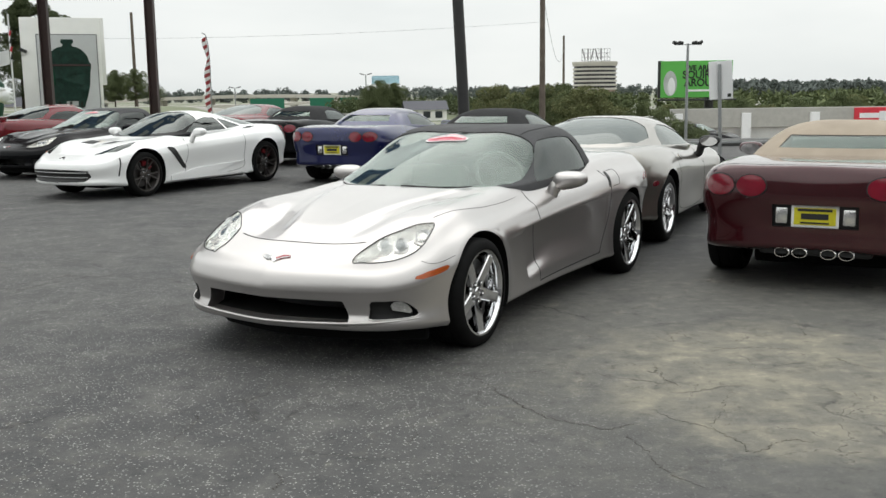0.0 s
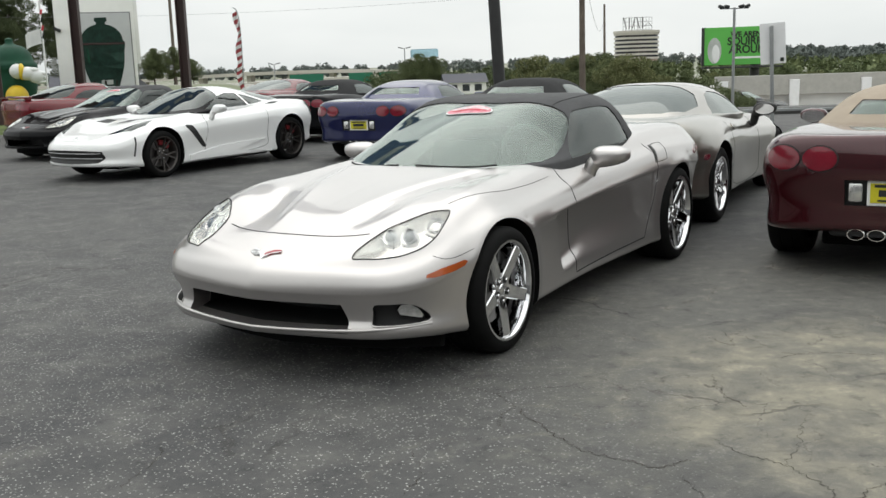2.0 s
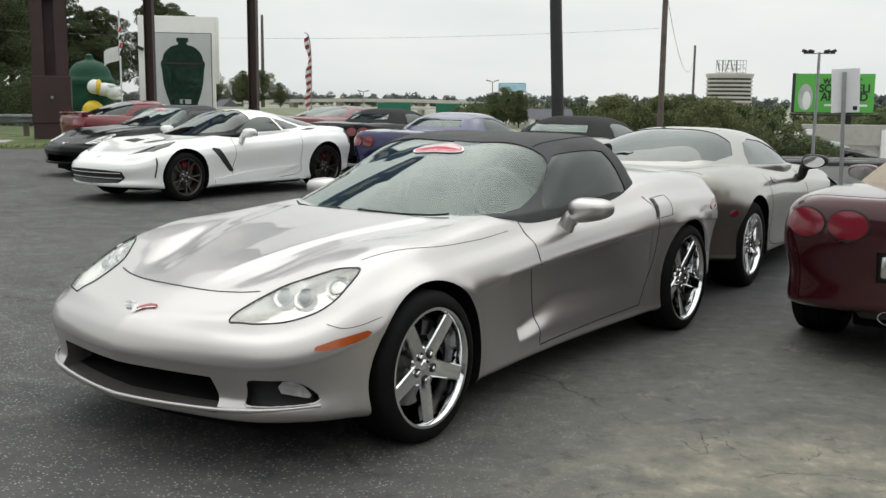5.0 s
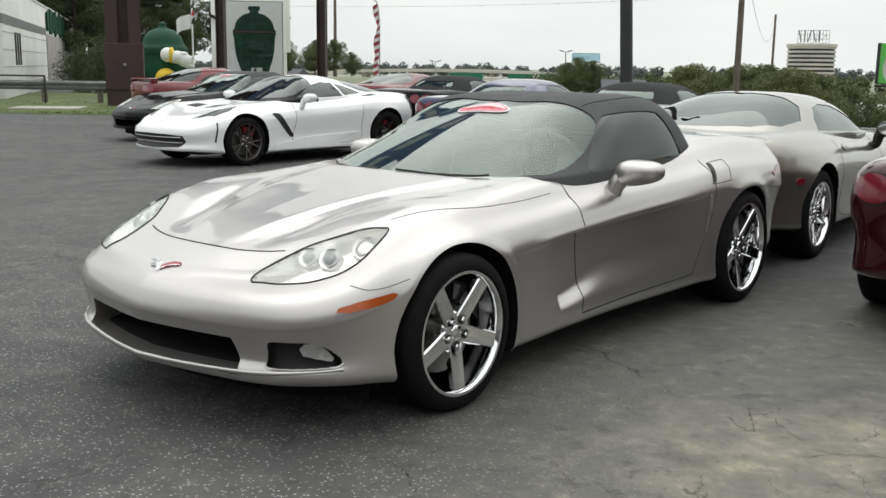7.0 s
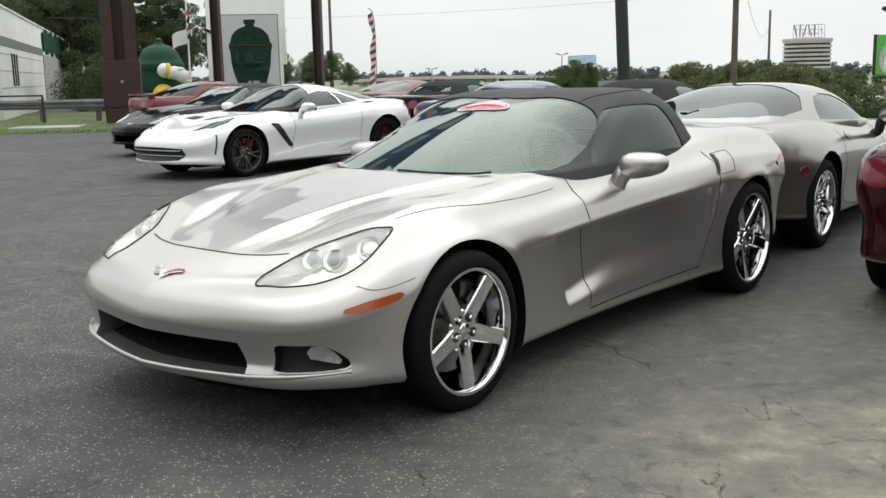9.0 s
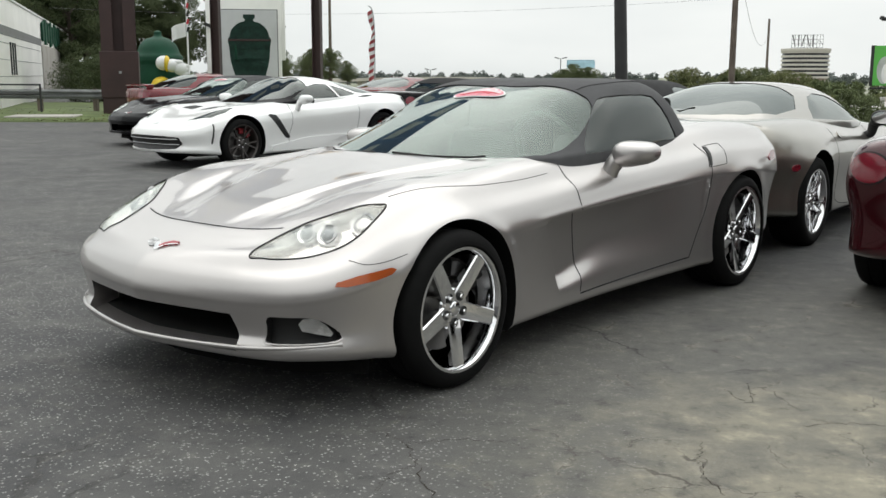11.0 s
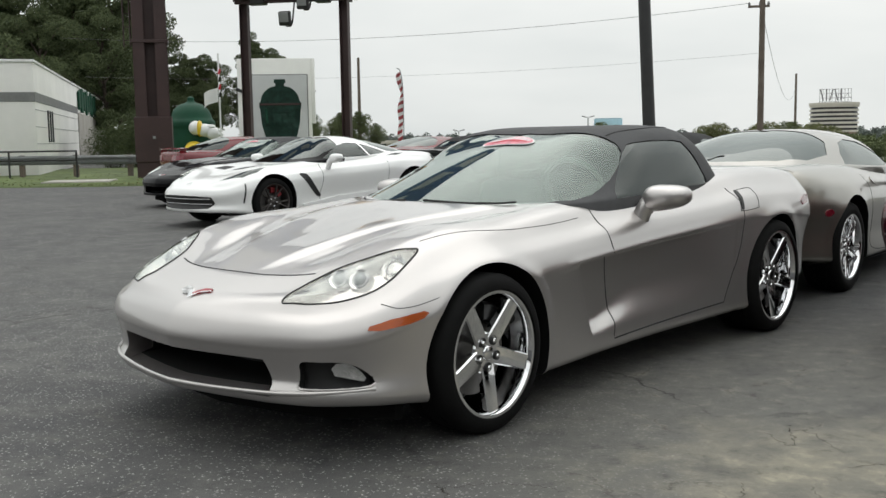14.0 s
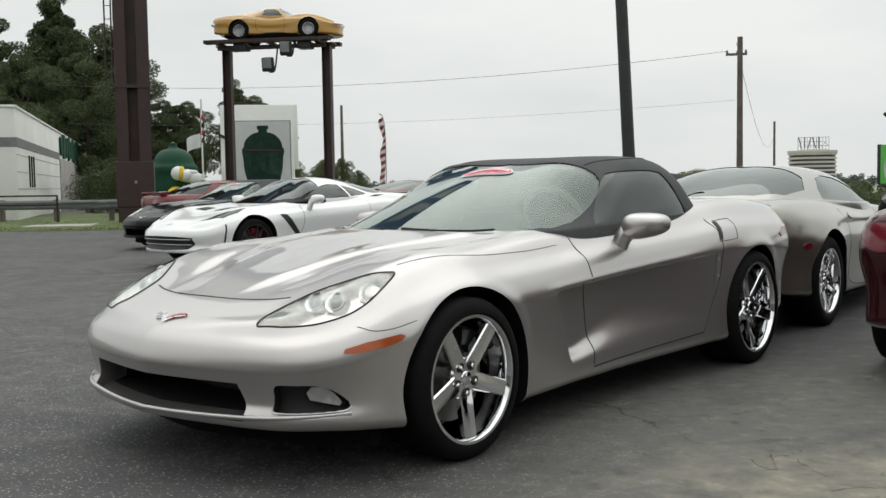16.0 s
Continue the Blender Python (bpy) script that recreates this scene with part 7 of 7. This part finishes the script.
for s, z, x, sz in (("WE AREN'T", 0.72, 0.55, 0.52), ("SQUIRRELI", 0.08, 0.75, 0.76), ("AROUND", -0.58, 0.75, 0.76)):
    text_part(s, sz, (x, -0.19, zc0 + z), M_BLACKSIGN, bb, None)
part("slogan_bar", box((3.2, 0.02, 0.16), (0.9, -0.19, zc0 - 0.95)), M_WHITEV, bb)
part("picture_shape", lathe([(0, -0.02), (0.42, -0.02), (0.62, 0.0), (0, 0.0)], 24), M_GREYSHAPE, bb).matrix_basis = Matrix.Translation((-2.15, -0.18, zc0 - 0.35)) @ Matrix.Diagonal((0.9, 1, 1.7, 1))
part("picture_shape", lathe([(0, -0.02), (0.42, -0.02), (0.62, 0.0), (0, 0.0)], 24), M_WHITEV, bb).matrix_basis = Matrix.Translation((-2.05, -0.205, zc0 - 0.6)) @ Matrix.Diagonal((0.5, 1, 1.2, 1))

# blue billboard far off, with a curved outline
zb1 = gz(-32, 300)
b2 = thing("billboard", pose(-32.4, 300, zb1, 0, 0, 0), "small blue billboard on a single post", "billboard")
part("panel", box((8.2, 0.5, 2.6), (0, 0, 4.6 - zb1), bevel=0.5, seg=4), M_SIGNBLUE, b2, smooth=40)
part("base_strip", box((8.6, 0.6, 0.5), (0, 0, 3.3 - zb1), bevel=0.1), M_GREYSHAPE, b2)
part("post", tube([(0.3, 0, 0), (0.3, 0, 3.2 - zb1)], 0.45, 10), M_BLACKSTEEL, b2)
for x, y, z in ((-37.0, 290, 6.2), (-78.0, 300, 3.0)):
    s2 = thing("street_lamp", pose(x, y, gz(x, y), 0, 0, 0), "far grey double-headed street lamp", "street lamp", "street lamps by the highway")
    part("pole", tube([(0, 0, 0), (0, 0, z - gz(x, y))], 0.16, 8), M_GALV, s2)
    for sd in (1, -1):
        part("lamp_head", box((1.5, 0.4, 0.3), (sd * 1.1, 0, z - gz(x, y) + 0.1), Matrix.Rotation(radians(-sd * 14), 4, "Y"), 0.1), M_GREYBAND, s2)

# round hotel tower with a sign frame on its roof
hz = gz(45, 455)
ho = thing("hotel_tower", pose(45.2, 460, hz, 0, 0, 0), "round concrete hotel tower with banded floors", "building")
ht = 12.4 - hz
part("core", lathe([(0, 0), (9.3, 0), (9.3, ht - 0.5), (0, ht - 0.5)], 48, "Z"), M_BRICK, ho, smooth=30)
for k in range(9):
    z = ht - 0.9 - k * 1.75
    part("floor_band", lathe([(9.2, z - 0.42), (9.9, z - 0.42), (9.9, z + 0.42), (9.2, z + 0.42)], 48, "Z"), M_HOTEL, ho, smooth=30)
    if k < 6:
        me = None
        for j in range(26):
            a = radians(180 + j * 180 / 25)
            if me is None:
                ob = part("window", box((0.18, 1.0, 0.8), (0, 0, 0)), M_WINDOW, ho)
                me = ob.data
            else:
                ob = new("window", me)
                ob.parent = ho
            ob.matrix_basis = Matrix.Translation((9.32 * math.cos(a), 9.32 * math.sin(a), z - 0.88)) @ Matrix.Rotation(a, 4, "Z")
part("roof_rim", lathe([(0, ht - 0.5), (10.2, ht - 0.5), (10.2, ht + 0.6), (9.4, ht + 0.6), (9.4, ht - 0.2), (0, ht - 0.2)], 48, "Z"), M_HOTEL, ho, smooth=30)
bm = bmesh.new()
for k in range(11):
    add_box(bm, (0.16, 0.16, 6.0), (-6.2 + k * 1.25, -4.0, ht + 3.4))
for z in (1.0, 2.6, 4.4, 6.2):
    add_box(bm, (12.7, 0.14, 0.14), (0, -4.0, ht + z))
for k in range(5):
    add_box(bm, (0.5, 0.3, 5.0), (-5.4 + k * 1.9, -4.3, ht + 3.9), Matrix.Rotation(radians(14 * (k % 3 - 1)), 4, "Y"))
for k in range(3):
    add_box(bm, (2.6, 0.14, 0.14), (2.5 + k * 1.5, -4.0, ht + 3.2), Matrix.Rotation(radians(55 * (1 - 2 * (k % 2))), 4, "Y"))
part("roof_sign_frame", bm, M_GREYBAND, ho)

# highway bridge far off
br = thing("highway_bridge", pose(0, 0, 0), "long pale concrete highway bridge", "bridge")
def deck_of(P, w, h):
    """One continuous deck swept along its line."""
    rings = []
    for i in range(len(P)):
        a, b = P[max(i - 1, 0)], P[min(i + 1, len(P) - 1)]
        d = (b - a)[:2] / np.linalg.norm((b - a)[:2])
        s = np.array([-d[1], d[0], 0]) * w / 2
        up = np.array([0, 0, h / 2])
        rings.append([tuple(P[i] + q) for q in (s + up, s - up, -s - up, -s + up)])
    return loft(rings)


P = catmull([(-190, 330, -3.2), (-150, 335, -1.6), (-110, 340, -0.2), (-80, 342, 0.2), (-52, 345, -0.4), (-20, 350, -2.6)], 10)
dk = deck_of(P, 9, 1.1)
part("deck", dk, M_HOTEL, br)
for i in range(4, len(P) - 4, 5):
    z0 = -4.5
    part("pier", box((1.6, 5, P[i][2] - z0), (P[i][0], P[i][1], (P[i][2] + z0) / 2 - 0.3)), M_HOTEL, br)
P2 = catmull([(-170, 300, -4.2), (-120, 305, -3.4), (-85, 312, -2.6), (-50, 330, -1.8)], 8)
dk = deck_of(P2, 7, 0.8)
part("ramp", dk, M_HOTEL, br)
for x, w in ((-66, 10), (-50, 7), (-42, 5)):
    s3 = thing("highway_sign", pose(x, 290, -4.5, 0, 0, 0), "green highway direction sign on a gantry", "road sign", "green highway signs")
    part("panel", box((w, 0.3, 3.2), (0, 0, 2.6), bevel=0.05), M_ROADGREEN, s3)
    for sd in (1, -1):
        part("post", box((0.3, 0.3, 1.4), (sd * w * 0.35, 0, 0.7)), M_GALV, s3)

# far houses
for x, y, w, h, mt, rz in ((-14.0, 203, 8, 3.9, M_STUCCO, 10), (-92, 215, 13, 5.0, M_STUCCO, -15), (-104, 225, 12, 6.5, M_HOTEL, 12)):
    z = gz(x, y)
    hs = thing("house", pose(x, y, z, 0, 0, rz), "far pale house with a dark pitched roof", "house", "far houses")
    part("wall", box((w, 8, h * 0.55), (0, 0, h * 0.275)), mt, hs)
    bm = bmesh.new()
    a = [bm.verts.new(p) for p in ((-w / 2 - 0.4, -4.5, h * 0.55), (w / 2 + 0.4, -4.5, h * 0.55), (w / 2 + 0.4, 4.5, h * 0.55), (-w / 2 - 0.4, 4.5, h * 0.55), (-w / 2 - 0.4, 0, h), (w / 2 + 0.4, 0, h))]
    for ff in ((0, 1, 5, 4), (2, 3, 4, 5), (0, 4, 3), (1, 2, 5), (3, 2, 1, 0)):
        bm.faces.new([a[i] for i in ff])
    part("roof", bm, surface("slate_roof", (0.10, 0.10, 0.115), 0.9), hs)
    for k in range(3):
        part("window", box((1.4, 0.1, 1.3), (-w * 0.3 + k * w * 0.3, -4.03, h * 0.3)), M_WINDOW, hs)

# ---- trees ----
kinds = {
    "round": tree_parts("tree", 7.0, 2.9, 1.6, M_LEAF, 11, 30000, 0.072),
    "light": tree_parts("tree", 6.4, 2.7, 1.2, M_LEAF_LIGHT, 12, 30000, 0.072),
    "tall": tree_parts("tree", 13.5, 4.2, 3.4, M_LEAF_DARK, 13, 42000, 0.105),
    "pine": tree_parts("tree", 14.5, 3.3, 4.0, M_LEAF_DARK, 14, 38000, 0.10, True),
    "bush": tree_parts("shrub", 2.1, 1.15, 0.2, M_LEAF_DARK, 15, 9000, 0.045),
}
LABELS = {
    "round": ("green leafy tree beyond the road", "tree", "leafy trees beyond the road"),
    "light": ("yellowish green leafy tree beyond the road", "tree", "leafy trees beyond the road"),
    "tall": ("tall dark broadleaf tree behind the shop", "tree", "tall trees behind the shop"),
    "pine": ("tall dark pine tree behind the shop", "tree", "tall trees behind the shop"),
    "bush": ("round clipped dark green shrub", "shrub", "shrubs by the shop"),
}
used = set()


def plant(kind, x, y, s=1.0, rz=0.0, sz=None, z=None):
    src = kinds[kind]
    zz0 = gz(x, y) if z is None else z
    m = pose(x, y, zz0 - 0.05, 0, 0, rz)
    if kind in used:
        o = copy_thing(src, m)
    else:
        o = src
        o.matrix_world = m
        used.add(kind)
    o.scale = (s, s, sz or s)
    o.rotation_euler = (0, 0, radians(rz))
    o.location = (x, y, zz0 - 0.05)
    return tagged(o, *LABELS[kind])


tr = random.Random(21)
for k in range(9):
    plant("pine" if k % 3 == 1 else "tall", -68 + k * 3.0 + tr.uniform(-1, 1), 62 + tr.uniform(-3, 9), tr.uniform(0.85, 1.08), tr.uniform(0, 360))
for x, y, sc, kd in ((-43.5, 64, 1.02, "pine"), (-41.2, 66, 0.92, "tall"), (-46.5, 60, 1.05, "pine"), (-52, 61, 1.08, "pine")):
    plant(kd, x, y, sc, tr.uniform(0, 360))
for k in range(5):
    plant("tall", -50 + k * 3.2, 56 + tr.uniform(-2, 3), tr.uniform(0.55, 0.72), tr.uniform(0, 360))
for x, y, s, kd in ((-47, 78, 0.66, "tall"), (-44.0, 80, 0.62, "tall"), (-41.2, 79, 0.60, "tall"), (-38.8, 82, 0.70, "pine"), (-36.9, 83, 0.66, "tall"), (-43, 72, 0.5, "tall"), (-39, 74, 0.42, "tall"), (-36.0, 78, 0.38, "tall")):
    plant(kd, x, y, s, tr.uniform(0, 360))
for x, y, s in ((-26.3, 42.6, 0.85), (-25.2, 43.5, 1.05), (-24.3, 41.7, 0.85)):
    plant("bush", x, y, s, tr.uniform(0, 360), s * 1.05)
for x, y, s in ((-55, 124, 0.60), (-52.5, 126, 0.66), (-50.2, 122, 0.50), (-47.6, 125, 0.62), (-45.4, 126, 0.64), (-48.8, 128, 0.58), (-43.6, 128, 0.44)):
    plant("round", x, y, s, tr.uniform(0, 360))
for k in range(16):
    x = 1.0 + k * 0.95 + tr.uniform(-0.5, 0.5)
    plant("light" if k % 3 == 0 else "round", x, 72 + tr.uniform(-3, 6), tr.uniform(0.74, 0.94) if k < 7 else tr.uniform(0.56, 0.68), tr.uniform(0, 360))
for k in range(12):
    plant("round" if k % 3 else "light", 16 + k * 3.2 + tr.uniform(-1, 1), 92 + tr.uniform(-4, 10), tr.uniform(0.60, 0.76), tr.uniform(0, 360))
plant("round", 8.6, 50.0, 0.66, 40)
plant("round", 9.8, 51.5, 0.58, 140)
for k in range(3):
    plant("round", -25.5 + k * 2.6, 205, tr.uniform(0.8, 1.1), tr.uniform(0, 360))


def woods(name, x0, x1, y0, y1, n, hmin, hmax, size, mat, seed, label, rise=0.0):
    """A far wood: many crowns of leaf clumps in one object."""
    r = np.random.default_rng(seed)
    pts = []
    for _ in range(n):
        x, y = r.uniform(x0, x1), r.uniform(y0, y1)
        h = r.uniform(hmin, hmax)
        z = gz(x, y) + rise * (y - y0) / max(y1 - y0, 1) * (0.6 + 0.4 * math.sin(x * 0.02 + seed))
        k = 150
        q = r.normal(size=(k, 3))
        q /= np.linalg.norm(q, axis=1)[:, None]
        q *= r.uniform(0.4, 1, (k, 1)) * np.array([h * 0.42, h * 0.42, h * 0.5])
        pts.append(q + np.array([x, y, z + h * 0.5]))
    V, F = leaf_quads(np.concatenate(pts), size, seed)
    return tagged(part(name, grid_mesh(name, V, F), mat), label, "woods", kind="stuff")


woods("far_woods", -36, 8, 210, 255, 80, 3.6, 5.4, 0.36, M_LEAF_DARK, 31, "dark belt of far trees")
# these two far belts carry their haze in the leaf colour
woods("far_woods", -520, 130, 560, 680, 260, 6, 9, 1.0, M_LEAF_HAZED, 37, "far tree line beyond the highway, haze put into its leaf colour")
woods("far_woods", 105, 330, 400, 620, 300, 5, 8, 1.2, M_LEAF_HAZED, 32, "wooded hillside far off, haze put into its leaf colour", 6.0)
woods("far_woods", -150, -64, 92, 135, 60, 9, 15, 0.5, M_LEAF_DARK, 34, "dark wood behind the shop")
woods("far_woods", 24, 100, 108, 150, 80, 4, 5.6, 0.45, M_LEAF, 35, "green trees beyond the strip building")
woods("far_woods", 10, 110, 230, 300, 90, 4.0, 5.6, 0.6, M_LEAF, 36, "green tree belt in the distance")

# ---- unseen building added behind the camera: blocks horizon light, closes the lot ----
dl = thing("dealership_building", pose(0, 0, 0), "plain grey unseen building added to block horizon light", "building")
M_LIGHT_BLOCK = surface("light_block_dark_grey", (0.13, 0.13, 0.135), 0.7, vary=0.15, scale=0.5, fine=20)
part("wall", box((60, 8, 5.5), (4, -15, 2.75), bevel=0.03), M_LIGHT_BLOCK, dl)
part("side_wing", box((8, 24, 5.0), (26, -2, 2.5), bevel=0.03), M_LIGHT_BLOCK, dl)
part("eave", box((61, 9.2, 0.4), (4, -14.6, 5.6), bevel=0.03), M_WHITEV, dl)
